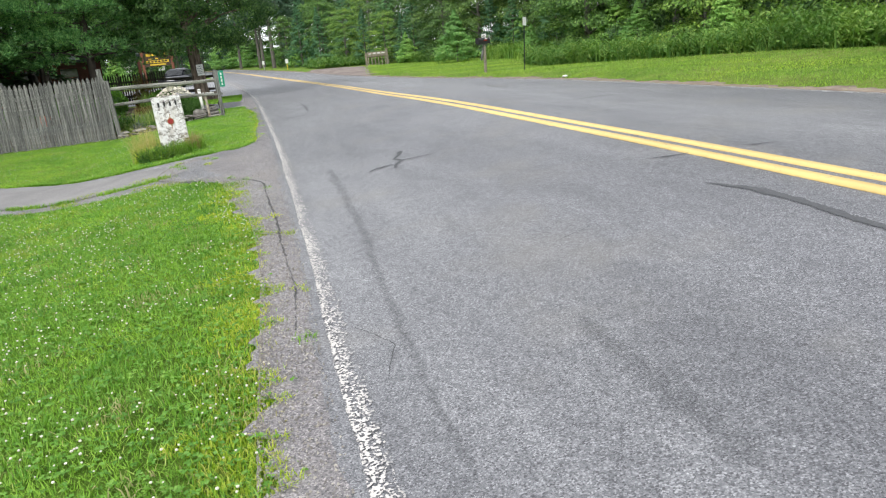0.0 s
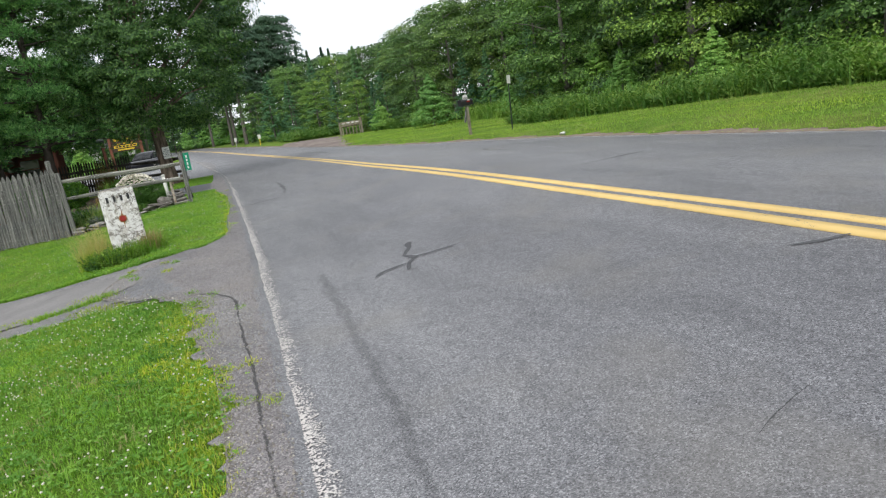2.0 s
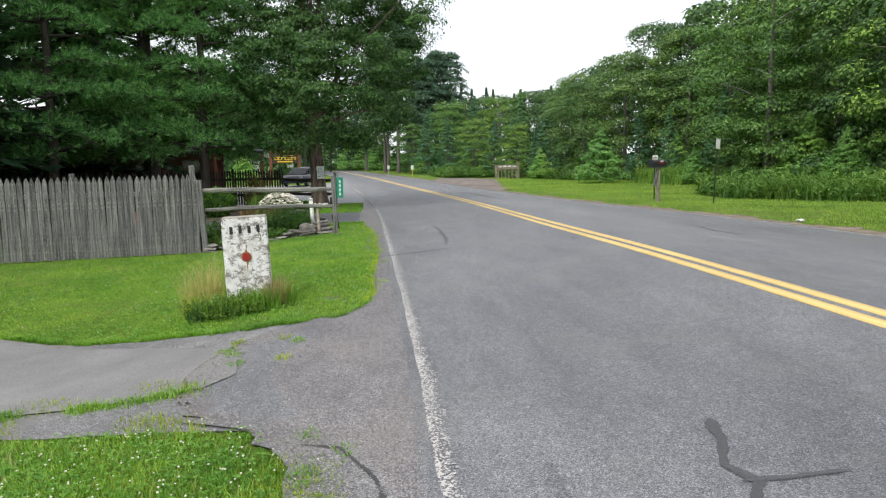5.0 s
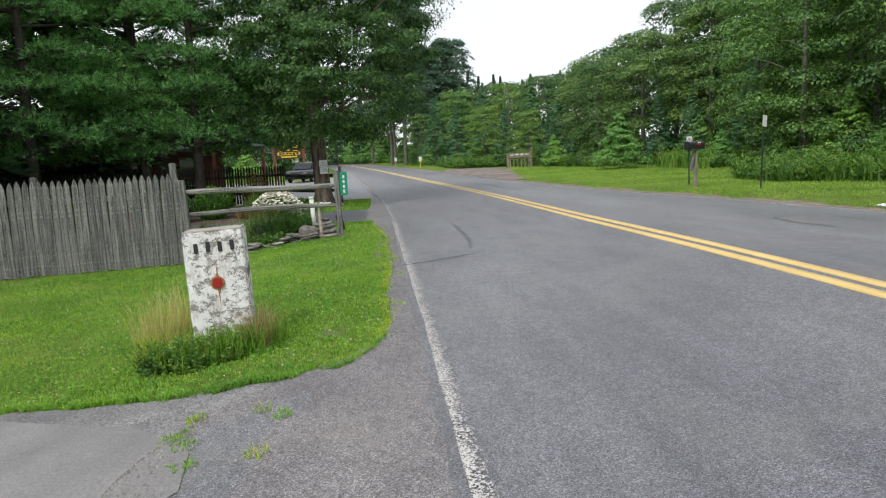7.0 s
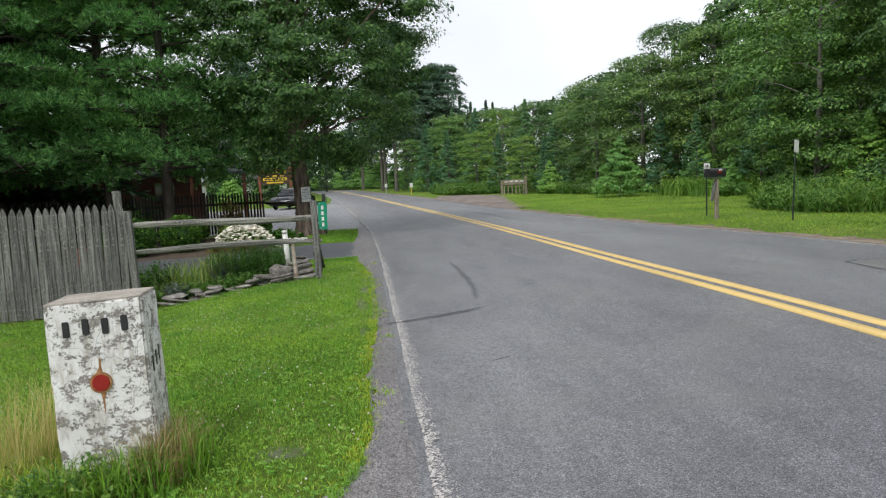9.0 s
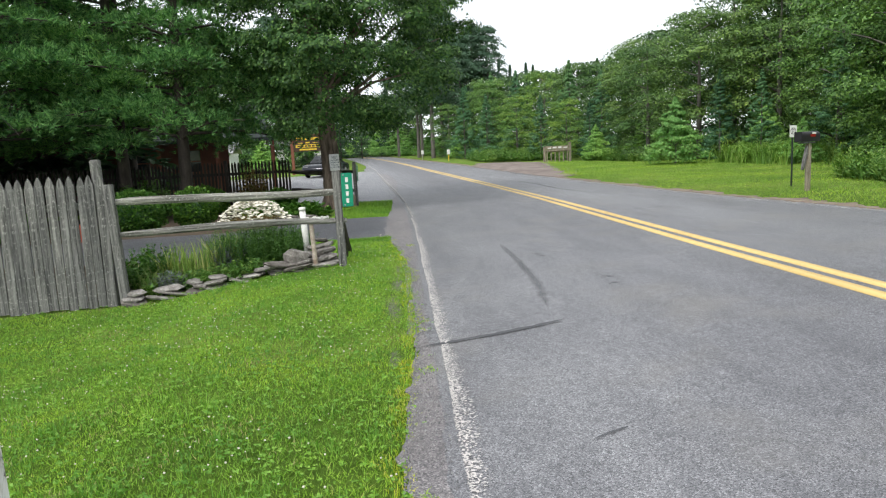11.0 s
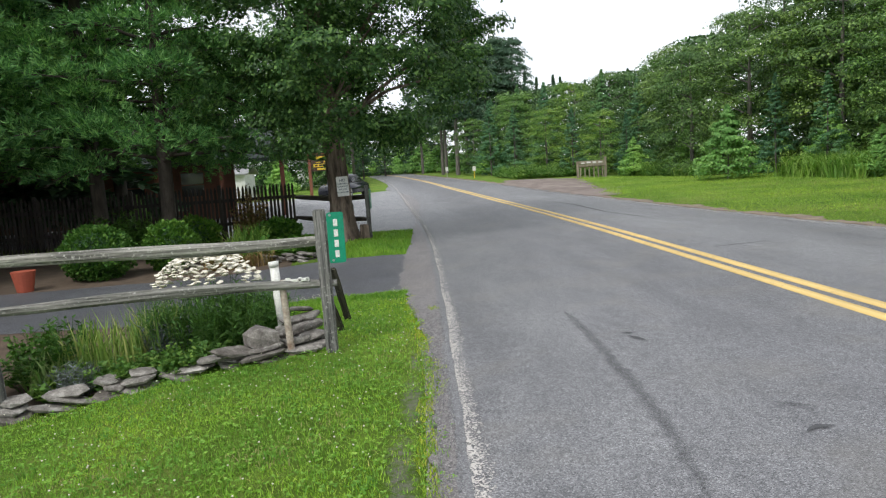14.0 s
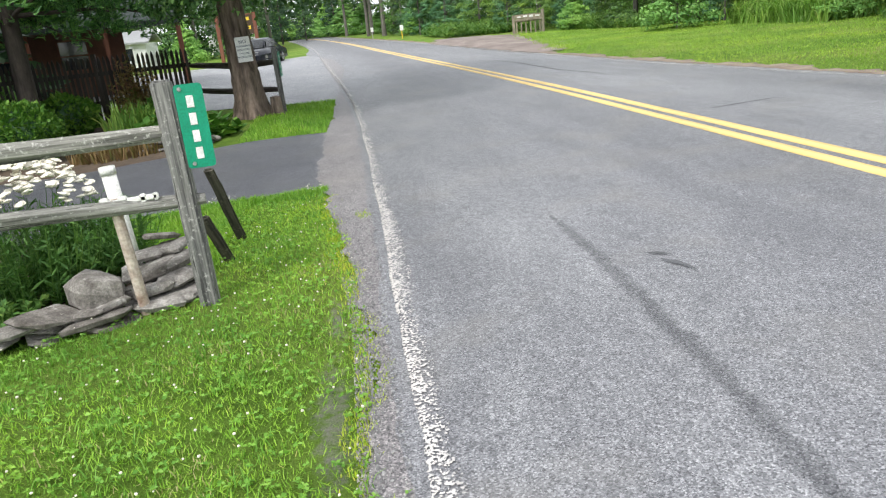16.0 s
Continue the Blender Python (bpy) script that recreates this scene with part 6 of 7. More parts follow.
# ---- parked sedan ----
def sedan(x, y, turn):
    ob = thing("car", None, pose(x, y, hz(x, y) + 0.012, 0, 0, turn), "dark blue-black sedan parked in the lot", "car")
    low = [(-2.35, 0.32), (-2.38, 0.6), (-2.3, 0.78), (-1.55, 0.9), (1.05, 0.92), (2.0, 0.82), (2.3, 0.68), (2.36, 0.45), (2.3, 0.26), (-2.25, 0.24)]
    cab = [(-1.75, 0.88), (-1.05, 1.32), (-0.55, 1.44), (0.1, 1.44), (0.5, 1.36), (1.25, 0.9)]

    def loft(prof, half, top_half, zlo, zhi):
        bm = bmesh.new()
        rows = []
        for s in (-1, -0.92, 0.92, 1):
            row = []
            for px, pz in prof:
                k = half + (top_half - half) * max(0, (pz - zlo) / (zhi - zlo))
                inset = 0.93 if abs(s) == 1 else 1.0
                row.append(bm.verts.new((px * (0.985 if abs(s) == 1 else 1), s * k, 0.55 + (pz - 0.55) * inset if abs(s) == 1 else pz)))
            rows.append(row)
        n = len(prof)
        for a, b in zip(rows, rows[1:]):
            for i in range(n):
                j = (i + 1) % n
                bm.faces.new((a[i], a[j], b[j], b[i]))
        bm.faces.new(rows[0])
        bm.faces.new(list(reversed(rows[-1])))
        bmesh.ops.recalc_face_normals(bm, faces=bm.faces[:])
        bmesh.ops.bevel(bm, geom=[e for e in bm.edges if e.calc_face_angle(0) > 0.5], offset=0.03, segments=2, affect="EDGES")
        return bm
    body = part("body", loft(low, 0.92, 0.86, 0.3, 0.92), M_CAR, ob, "", None, True)
    cabin = part("cabin", loft(cab, 0.82, 0.6, 0.88, 1.44), M_CAR, ob, "", None, True)
    for s in (-1, 1):
        for x0, x1, x2, x3 in ((-1.1, -0.25, -0.25, -0.75), (-0.15, 0.95, 0.42, -0.15)):
            bm = bmesh.new()
            f = [bm.verts.new((px, s * (0.84 - 0.4 * (pz - 0.88) + 0.0), pz)) for px, pz in ((x0, 0.95), (x1, 0.95), (x2, 1.34), (x3, 1.34))]
            bm.faces.new(f)
            bmesh.ops.solidify(bm, geom=bm.faces[:], thickness=0.008)
            part("side_window", bm, M_GLASS, cabin, "dark side window")
    for pts in (((1.22, 0.94), (0.56, 1.36)), ((-1.68, 0.94), (-1.1, 1.3))):
        bm = bmesh.new()
        (xa, za), (xb, zb) = pts
        o = 0.02 if xa > 0 else -0.02
        f = [bm.verts.new(v) for v in ((xa + o, -0.7, za), (xa + o, 0.7, za), (xb + o, 0.56, zb), (xb + o, -0.56, zb))]
        bm.faces.new(f)
        bmesh.ops.solidify(bm, geom=bm.faces[:], thickness=0.008)
        part("windscreen", bm, M_GLASS, cabin, "sloping car window")
    for s in (-1, 1):
        part("headlight", box_bm(0.1, 0.36, 0.12, 0.03, (2.22, s * 0.62, 0.62)), M_STEEL, ob, "clear headlight")
        part("tail_light", box_bm(0.08, 0.36, 0.14, 0.03, (-2.3, s * 0.64, 0.68)), M_RED, ob, "red tail light")
        for wx in (-1.4, 1.42):
            bm = bmesh.new()
            bmesh.ops.create_cone(bm, cap_ends=True, segments=28, radius1=0.33, radius2=0.33, depth=0.21)
            bmesh.ops.bevel(bm, geom=[e for e in bm.edges if len(e.link_faces) == 2 and e.calc_face_angle(0) > 1], offset=0.04, segments=2, affect="EDGES")
            wheel = part("wheel", bm, M_RUBBER, ob, "", pose(wx, s * 0.8, 0.33, 90))
            rim = bmesh.new()
            bmesh.ops.create_cone(rim, cap_ends=True, segments=20, radius1=0.21, radius2=0.19, depth=0.225)
            part("rim", rim, M_ALLOY, wheel, "alloy rim")
    return ob


sedan(-3.1, 61.0, -105)


# ---- buildings ----
def lodge():
    ob = thing("lodge", None, pose(-12.75, 44.2, -0.05, 0, 0, 16), "red-brown timber lodge with porch posts behind the pines", "building")
    W, D, Hh = 13.0, 7.0, 2.5
    m = grainy("brown_log_wall", (0.1, 0.042, 0.028), (0.2, 0.085, 0.055), 2.0, 0.85, 30, 0, 0.4)
    wins = (-5.0, -2.6, 0.2, 2.6, 4.9)
    x0 = -W / 2
    for cx in list(wins) + [W / 2 + 0.5]:
        x1 = min(cx - 0.5, W / 2)
        part("wall", box_bm(x1 - x0, 0.2, Hh, 0.01, ((x0 + x1) / 2, 0, 0)), m, ob)
        if cx < W / 2:
            part("wall", box_bm(1.0, 0.2, 0.95, 0.01, (cx, 0, 0)), m, ob)
            part("wall", box_bm(1.0, 0.2, Hh - 2.0, 0.01, (cx, 0, 2.0)), m, ob)
            w = part("window", box_bm(0.94, 0.03, 1.05, 0.0, (cx, 0.03, 0.95)), M_GLASS, ob, "dark window pane")
            fr = bmesh.new()
            for dx, dz, sx, sz in ((-0.47, 0.52, 0.06, 1.1), (0.47, 0.52, 0.06, 1.1), (0, 0.02, 1.0, 0.06), (0, 1.04, 1.0, 0.06), (0, 0.52, 0.9, 0.04)):
                add_box(fr, sx, 0.06, sz, pose(cx + dx, -0.08, 0.95 + dz))
            part("window_frame", fr, M_WOOD_RED, w)
        x0 = cx + 0.5
    for sx in (-W / 2, W / 2):
        part("wall", box_bm(0.2, D, Hh, 0.01, (sx, D / 2, 0)), m, ob)
    bm = bmesh.new()
    pr = [(-1.6, Hh - 0.25), (D / 2, Hh + 1.5), (D + 0.5, Hh - 0.1), (D + 0.5, Hh + 0.05), (D / 2, Hh + 1.68), (-1.6, Hh - 0.1)]
    a = [bm.verts.new((-W / 2 - 0.5, py, pz)) for py, pz in pr]
    b = [bm.verts.new((W / 2 + 2.0, py, pz)) for py, pz in pr]
    bm.faces.new(a)
    bm.faces.new(list(reversed(b)))
    for i in range(len(pr)):
        j = (i + 1) % len(pr)
        bm.faces.new((a[j], a[i], b[i], b[j]))
    bmesh.ops.recalc_face_normals(bm, faces=bm.faces[:])
    part("roof", bm, grainy("green_grey_shingles", (0.03, 0.042, 0.036), (0.07, 0.088, 0.078), 3, 0.9, 30), ob, "grey-green shingled roof")
    for k in range(7):
        part("porch_post", box_bm(0.16, 0.16, Hh - 0.25, 0.01, (-6 + 2.4 * k, -1.45, 0)), M_WOOD_RED, ob, "red-stained porch post")
    gl = bpy.data.materials.new("red_neon")
    gl.use_nodes = True
    gb = gl.node_tree.nodes["Principled BSDF"]
    gb.inputs["Base Color"].default_value = (0.5, 0.03, 0.02, 1)
    gb.inputs["Emission Color"].default_value = (1, 0.1, 0.05, 1)
    gb.inputs["Emission Strength"].default_value = 1.0
    ne = bmesh.new()
    for dx, dz, sx, sz in ((0, 0, 0.6, 0.04), (0, 0.1, 0.4, 0.04), (0, 0.2, 0.25, 0.04), (-0.2, 0.05, 0.04, 0.1), (0.2, 0.05, 0.04, 0.1), (0.1, 0.15, 0.04, 0.1)):
        add_box(ne, sx, 0.03, sz, pose(0.15 + dx * 0.8, -0.12, 1.3 + dz))
    part("neon_sign", ne, gl, ob, "small glowing red window sign")
    return ob


lodge()


def white_house(x, y, w, d, h, turn, label):
    ob = thing("white_cabin", None, pose(x, y, hz(x, y) - 0.05, 0, 0, turn), label, "building")
    part("wall", box_bm(w, d, h, 0.02), grainy("white_siding", (0.6, 0.6, 0.59), (0.76, 0.76, 0.74), 1.5, 0.7, 20, 0, 0.2, (0.1, 1, 8)), ob, "white horizontal siding")
    n = max(2, int(w / 2.2))
    for k in range(n):
        cx = -w / 2 + (k + 0.5) * w / n
        win = part("window", box_bm(0.8, 0.05, 0.8, 0.005, (cx, -d / 2 - 0.005, h * 0.42)), M_GLASS, ob, "dark window")
        fr = bmesh.new()
        for dx, dz, sx, sz in ((-0.42, 0.4, 0.08, 0.95), (0.42, 0.4, 0.08, 0.95), (0, -0.03, 0.95, 0.08), (0, 0.83, 0.95, 0.08)):
            add_box(fr, sx, 0.06, sz, pose(cx + dx, -d / 2 - 0.02, h * 0.42 + dz))
        part("window_frame", fr, M_WHITE, win)
    bm = bmesh.new()
    pr = [(-d / 2 - 0.3, h - 0.05), (0, h + 0.7), (d / 2 + 0.3, h - 0.05), (d / 2 + 0.3, h + 0.07), (0, h + 0.84), (-d / 2 - 0.3, h + 0.07)]
    a = [bm.verts.new((-w / 2 - 0.3, py, pz)) for py, pz in pr]
    b = [bm.verts.new((w / 2 + 0.3, py, pz)) for py, pz in pr]
    bm.faces.new(a)
    bm.faces.new(list(reversed(b)))
    for i in range(len(pr)):
        j = (i + 1) % len(pr)
        bm.faces.new((a[j], a[i], b[i], b[j]))
    bmesh.ops.recalc_face_normals(bm, faces=bm.faces[:])
    part("roof", bm, M_STEEL, ob, "pale metal roof")
    return ob


white_house(-13.7, 71.5, 5, 3.5, 1.9, 0, "long white trailer cabin beyond the parking lot")
white_house(-9.6, 104, 5, 4, 2.4, 15, "small white cabin under the trees")


# ---- wooden entrance structure by the turnout ----
def entrance():
    ob = thing("entrance_sign", None, pose(13.4, 63.2, hz(13.4, 63.2), 0, 0, -6) @ Matrix.Diagonal((0.74, 0.74, 0.8, 1)), "weathered wooden entrance sign with carved top board and slats", "sign")
    for x, h in ((-1.25, 1.45), (1.25, 1.75)):
        part("post", post_bm(0.22, h, x), M_PALE_WOOD, ob, "", pose(x, 0, -0.05))
    part("beam", rail_bm(2.7, 0.13, 4), M_PALE_WOOD, ob, "", pose(-1.35, 0, 1.0))
    top = part("board", box_bm(2.2, 0.08, 0.3, 0.02), M_PALE_WOOD, ob, "weathered carved board", pose(0, -0.02, 1.12))
    for k in range(4):
        part("lettering_bar", box_bm(0.3 + 0.07 * (k % 2), 0.01, 0.1 + 0.03 * (k % 3), 0.0, (-0.78 + 0.52 * k, -0.046, 0.07 + 0.02 * (k % 2))), M_WHITE, top, "white lettering bar")
    for k in range(6):
        part("slat", post_bm(0.1, 0.95, 40 + k), M_PALE_WOOD, ob, "", pose(-1.0 + 0.4 * k, 0.03, -0.03))
    return ob


entrance()


# ---- far roadside markers ----
def marker(x, y, h, plate, col, label, w=0.3, ph=0.45):
    ob = thing("road_marker", None, pose(x, y, hz(x, y)), label, "sign", "markers by the far road")
    part("post", box_bm(0.07, 0.05, h, 0.006), plate, ob)
    part("plate", rounded_plate(w, ph, 0.01, 0.03), col, ob, "", pose(0, -0.04, h - ph))
    return ob


marker(7.3, 82, 1.15, M_YELLOW_LETTER, M_WHITE, "small white plate on a yellow post")
marker(5.6, 96, 1.2, M_STEEL, M_WHITE, "small white roadside plate on a post")
pole = thing("utility_pole", None, pose(-4.3, 88, hz(-4.3, 88)), "tall grey wooden utility pole", "utility pole")
part("shaft", cyl_bm(0.16, 10, 12, 0.7), M_BARK_GREY, pole, "", None, True)
part("crossarm", box_bm(2.2, 0.1, 0.12, 0.01, (0, -0.12, 9.2)), M_BARK_GREY, pole)
lit = thing("litter", None, pose(9.75, 19.6, hz(9.75, 19.6) + 0.05, 0, 4, 20), "crumpled white litter on the verge", "litter")
lb = bmesh.new()
bmesh.ops.create_icosphere(lb, subdivisions=2, radius=0.07)
for v in lb.verts:
    v.co = Vector((v.co.x * 1.3, v.co.y, v.co.z * 0.45)) + noise.noise_vector(v.co * 14) * 0.03
part("paper", lb, M_WHITE, lit)


# ---- garden: hedges, flowers, tall plants ----
def hedge_ball(x, y, R, H, label, seed, n=5200, leaf=0.07):
    global rng
    rng = np.random.default_rng(seed)
    d = unit(rng.normal(size=(n, 3)))
    lump = 1 + 0.1 * np.sin(d[:, 0] * 5 + seed) * np.sin(d[:, 1] * 6 + 1) + 0.06 * np.sin(d[:, 2] * 9 + d[:, 0] * 7)
    q = d * (lump * rng.uniform(0.82, 1.03, n))[:, None] * np.array([R, R, H / 2]) + np.array([0, 0, H / 2])
    q = q[q[:, 2] > 0.02]
    s = leaf * rng.uniform(0.6, 1.3, len(q))
    dirs = unit(q - np.array([0, 0, H / 2])) + 0.8 * rng.normal(size=(len(q), 3)) + np.array([0, 0, 0.5])
    lv, lf = kites(q, dirs, s, s * 0.35)
    core = bmesh.new()
    bmesh.ops.create_icosphere(core, subdivisions=3, radius=1, matrix=Matrix.Translation((0, 0, H / 2)) @ Matrix.Diagonal((R * 0.8, R * 0.8, H * 0.42, 1)))
    ob = thing("hedge_bush", None, at_xy(x, y), label, "bush", "clipped bushes by the driveway")
    part("twig_core", core, M_SPRUCE, ob)
    part("leaves", mesh_np("leaves", lv, lf, M_HEDGE), None, ob)
    return ob


hedge_ball(-5.18, 29.2, 0.64, 1.0, "rounded clipped light-green bush", 61)
hedge_ball(-4.02, 29.9, 0.5, 0.95, "rounded clipped light-green bush", 62)
hedge_ball(-8.2, 28.9, 0.7, 0.9, "rounded clipped light-green bush", 63)
hedge_ball(-2.5, 33.4, 0.5, 0.6, "loose dark-leaved bush by the fence", 64, 3500, 0.1)
hedge_ball(-4.6, 33.4, 0.6, 0.8, "loose dark-leaved bush by the fence", 65, 2200, 0.1)


def blades(n, sampler, h0, h1, w, lean, mat, name, label, category, kind="stuff", base=0.0, droop=0.5, short=False):
    """Narrow bent leaves rising from the ground over an area."""
    x, y = sampler(n)
    n = len(x)
    z = height(x, y) + base
    a = rng.uniform(0, 2 * math.pi, n)
    h = rng.uniform(h0, h1, n)
    L = rng.uniform(0.1, 1.0, n) * lean
    d = np.stack([np.cos(a), np.sin(a), np.zeros(n)], 1)
    s = np.stack([-np.sin(a), np.cos(a), np.zeros(n)], 1) * (np.asarray(w) * rng.uniform(0.7, 1.3, n))[:, None]
    p = np.stack([x, y, z], 1)
    up = np.array([0, 0, 1.0])
    m = p + d * (h * L * 0.35)[:, None] + up * (h * 0.6)[:, None]
    t = p + d * (h * L)[:, None] + up * (h * (1 - droop * L * 0.5))[:, None]
    if short:
        v = np.stack([p - s, p + s, t], 1).reshape(-1, 3)
        return thing(name, mesh_np(name, v, np.arange(3 * n).reshape(n, 3), mat), None, label, category, "", kind)
    v = np.stack([p - s, p + s, m + s * 0.7, m - s * 0.7, t], 1).reshape(-1, 3)
    k = np.arange(n)[:, None] * 5
    f3 = np.concatenate([k + np.array([[0, 1, 2]]), k + np.array([[0, 2, 3]]), k + np.array([[3, 2, 4]])], 0)
    return thing(name, mesh_np(name, v, f3, mat), None, label, category, "", kind)


def disc_area(cx, cy, rx, ry, pw=0.5):
    def f(n):
        a, q = rng.uniform(0, 2 * math.pi, n), rng.uniform(0, 1, n) ** pw
        return cx + rx * q * np.cos(a), cy + ry * q * np.sin(a)
    return f


M_YARROW = foliage("dark_green_stems", [(0, (0.05, 0.13, 0.03)), (0.6, (0.09, 0.2, 0.045)), (1, (0.16, 0.3, 0.07))], 0.5, 0.3)


def leaf_clump(name, cx, cy, rx, ry, stems, h0, h1, leaf, mat, label, per=12, width=0.16):
    """A plant of many leafy stems: stems and leaves apart."""
    ob = thing(name, None, pose(cx, cy, hz(cx, cy)), label, "plant")
    a, q = rng.uniform(0, 2 * math.pi, stems), np.sqrt(rng.uniform(0, 1, stems))
    x, y, h = rx * q * np.cos(a), ry * q * np.sin(a), rng.uniform(h0, h1, stems) * (1.1 - 0.3 * q)
    k = np.repeat(np.arange(stems), per)
    t, b = rng.uniform(0.1, 1, stems * per), rng.uniform(0, 2 * math.pi, stems * per)
    lean = np.stack([x, y], 1) * 0.35 + 0.05 * rng.normal(size=(stems, 2))
    p = np.stack([x[k] + lean[k, 0] * t, y[k] + lean[k, 1] * t, t * h[k]], 1)
    s_ = leaf * rng.uniform(0.6, 1.3, stems * per) * (1.2 - 0.5 * t)
    v, f = kites(p, np.stack([np.cos(b), np.sin(b), rng.uniform(-0.1, 1.0, stems * per)], 1), s_, s_ * width, np.tile(np.array([0, 0, 1.0]), (stems * per, 1)))
    tagged(part("leaf_mass", mesh_np("leaf_mass", v, f, mat), None, ob), "", "", "", "stuff")
    sv, sf = join_np([tube([(x[i], y[i], 0), (x[i] + lean[i, 0], y[i] + lean[i, 1], h[i])], [0.004, 0.002], 3) for i in range(stems)])
    tagged(part("stem_mass", mesh_np("stem_mass", sv, sf, mat), None, ob), "", "", "", "stuff")
    return ob


rng = np.random.default_rng(90)
M_LAVENDER = foliage("grey_blue_leaves", [(0, (0.1, 0.12, 0.12)), (0.6, (0.17, 0.2, 0.21)), (1, (0.22, 0.26, 0.3))], 0.6, 0.25)
M_IRIS = foliage("pale_strap_leaves", [(0, (0.14, 0.26, 0.06)), (0.6, (0.26, 0.38, 0.12)), (1, (0.42, 0.45, 0.2))], 0.5, 0.35)
blades(260, disc_area(-2.25, 22.55, 0.45, 0.3), 0.35, 0.72, 0.011, 0.55, M_IRIS, "iris_clump", "clump of long pale-green strap leaves", "plant", "")
blades(170, disc_area(-1.85, 22.6, 0.25, 0.25), 0.4, 0.75, 0.011, 0.5, M_IRIS, "iris_clump", "clump of long pale-green strap leaves", "plant", "")
blades(170, disc_area(-2.72, 22.3, 0.25, 0.25), 0.25, 0.5, 0.013, 1.2, M_IRIS, "daylily_clump", "clump of arching light-green leaves", "plant", "")
leaf_clump("shrub_plant", -2.9, 22.7, 0.35, 0.4, 130, 0.35, 0.65, 0.09, M_HEDGE, "dark leafy shrub beside the corner post", 12, 0.3)
leaf_clump("yarrow_plant", -1.35, 22.75, 0.55, 0.42, 420, 0.45, 0.75, 0.1, M_YARROW, "dense green flower stems behind the edging", 12, 0.1)
leaf_clump("yarrow_plant", -0.95, 22.95, 0.3, 0.35, 160, 0.35, 0.6, 0.11, M_YARROW, "dense green flower stems behind the edging", 12, 0.1)
leaf_clump("lavender_plant", -1.72, 22.5, 0.16, 0.16, 120, 0.35, 0.55, 0.07, M_LAVENDER, "grey-blue lavender tuft behind the edging", 12, 0.12)
leaf_clump("lavender_plant", -2.42, 22.05, 0.16, 0.14, 110, 0.2, 0.32, 0.07, M_LAVENDER, "grey-green low tuft behind the edging", 12, 0.12)
for k in range(9):
    leaf_clump("low_plant", -2.6 + 0.17 * k, 22.05 + 0.05 * (k % 3), 0.15, 0.13, 45, 0.1, 0.3, 0.07, M_WEED, "low leafy plant along the stones", 10, 0.3)
blades(260, disc_area(-2.8, 31.2, 0.4, 0.4), 0.4, 0.85, 0.017, 0.6, M_WEED, "iris_clump", "clump of strap leaves by the dark fence", "plant", "")
blades(420, disc_area(-2.6, 29.35, 0.7, 0.3), 0.15, 0.4, 0.012, 1.0, M_BROWNGRASS, "daylily_clump", "clump of browning arched leaves", "plant", "")
leaf_clump("hosta_plant", -1.35, 30.2, 0.4, 0.4, 60, 0.15, 0.4, 0.24, M_HEDGE, "broad-leaved green plant near the maple", 6, 0.3)
leaf_clump("hosta_plant", -2.1, 30.6, 0.4, 0.4, 60, 0.2, 0.45, 0.24, M_HEDGE, "broad-leaved green plant near the maple", 6, 0.3)
leaf_clump("vine_plant", -3.3, 33.9, 0.35, 0.2, 120, 0.6, 1.5, 0.12, M_BROWNGRASS, "straggling climber on the dark fence", 12, 0.3)
leaf_clump("shrub_plant", -6.2, 33.0, 0.6, 0.4, 160, 0.5, 1.2, 0.14, M_YARROW, "dark leafy shrub by the fence", 12, 0.3)


def flower_heads(cx, cy, n, seed):
    global rng
    rng = np.random.default_rng(seed)
    ob = thing("yarrow_flowers", None, pose(cx, cy, 0), "dome of flat white flower heads", "flowers")
    bm = bmesh.new()
    bmesh.ops.create_icosphere(bm, subdivisions=2, radius=0.034, matrix=Matrix.Diagonal((1, 1, 0.32, 1)))
    for v in bm.verts:
        v.co += noise.noise_vector(v.co * 80) * 0.012
    me = mesh_bm("flower_head", bm, M_DAISY)
    for k in range(n):
        a, q = rng.uniform(0, 2 * math.pi), math.sqrt(rng.uniform(0, 1))
        part("flower_head", me, None, ob, "", pose(0.52 * q * math.cos(a), 0.42 * q * math.sin(a), 0.64 + 0.3 * (1 - q * q) + rng.uniform(-0.05, 0.04), rng.uniform(-20, 20), rng.uniform(-20, 20)) @ Matrix.Diagonal((*(3 * [rng.uniform(0.6, 1.2)]), 1)))
    return ob


flower_heads(-1.38, 22.8, 299, 5)
pot = bmesh.new()
bmesh.ops.create_cone(pot, cap_ends=True, segments=20, radius1=0.13, radius2=0.2, depth=0.38, matrix=pose(0, 0, 0.19))
part("pot", pot, M_TERRACOTTA, thing("flower_pot", None, at_xy(-6.1, 28.3), "red terracotta pot beside the bushes", "flower pot"))

# ---- grass round the pillar ----
rng = np.random.default_rng(17)


def pillar_ring(n):
    a, q = rng.uniform(0, 2 * math.pi, n), rng.uniform(0.26, 0.42, n) + 0.22 * rng.uniform(0, 1, n) ** 2.5
    return -1.1 + q * np.cos(a) * 1.1, 14.17 + q * np.sin(a)


M_DEADGRASS = foliage("dead_brown_grass", [(0, (0.2, 0.13, 0.06)), (0.6, (0.4, 0.29, 0.14)), (1, (0.55, 0.46, 0.27))], 0.7, 0.3)
blades(700, disc_area(-1.48, 14.15, 0.28, 0.32), 0.12, 0.36, 0.004, 1.0, M_EDGE_BLADE, "long_grass", "long yellow-green uncut grass beside the pillar", "grass")
blades(420, pillar_ring, 0.15, 0.38, 0.0028, 0.9, M_DEADGRASS, "straw_grass", "thin straw stalks round the pillar", "grass")
blades(4200, pillar_ring, 0.08, 0.32, 0.0045, 1.0, M_BLADE, "long_grass", "long uncut grass round the pillar", "grass")
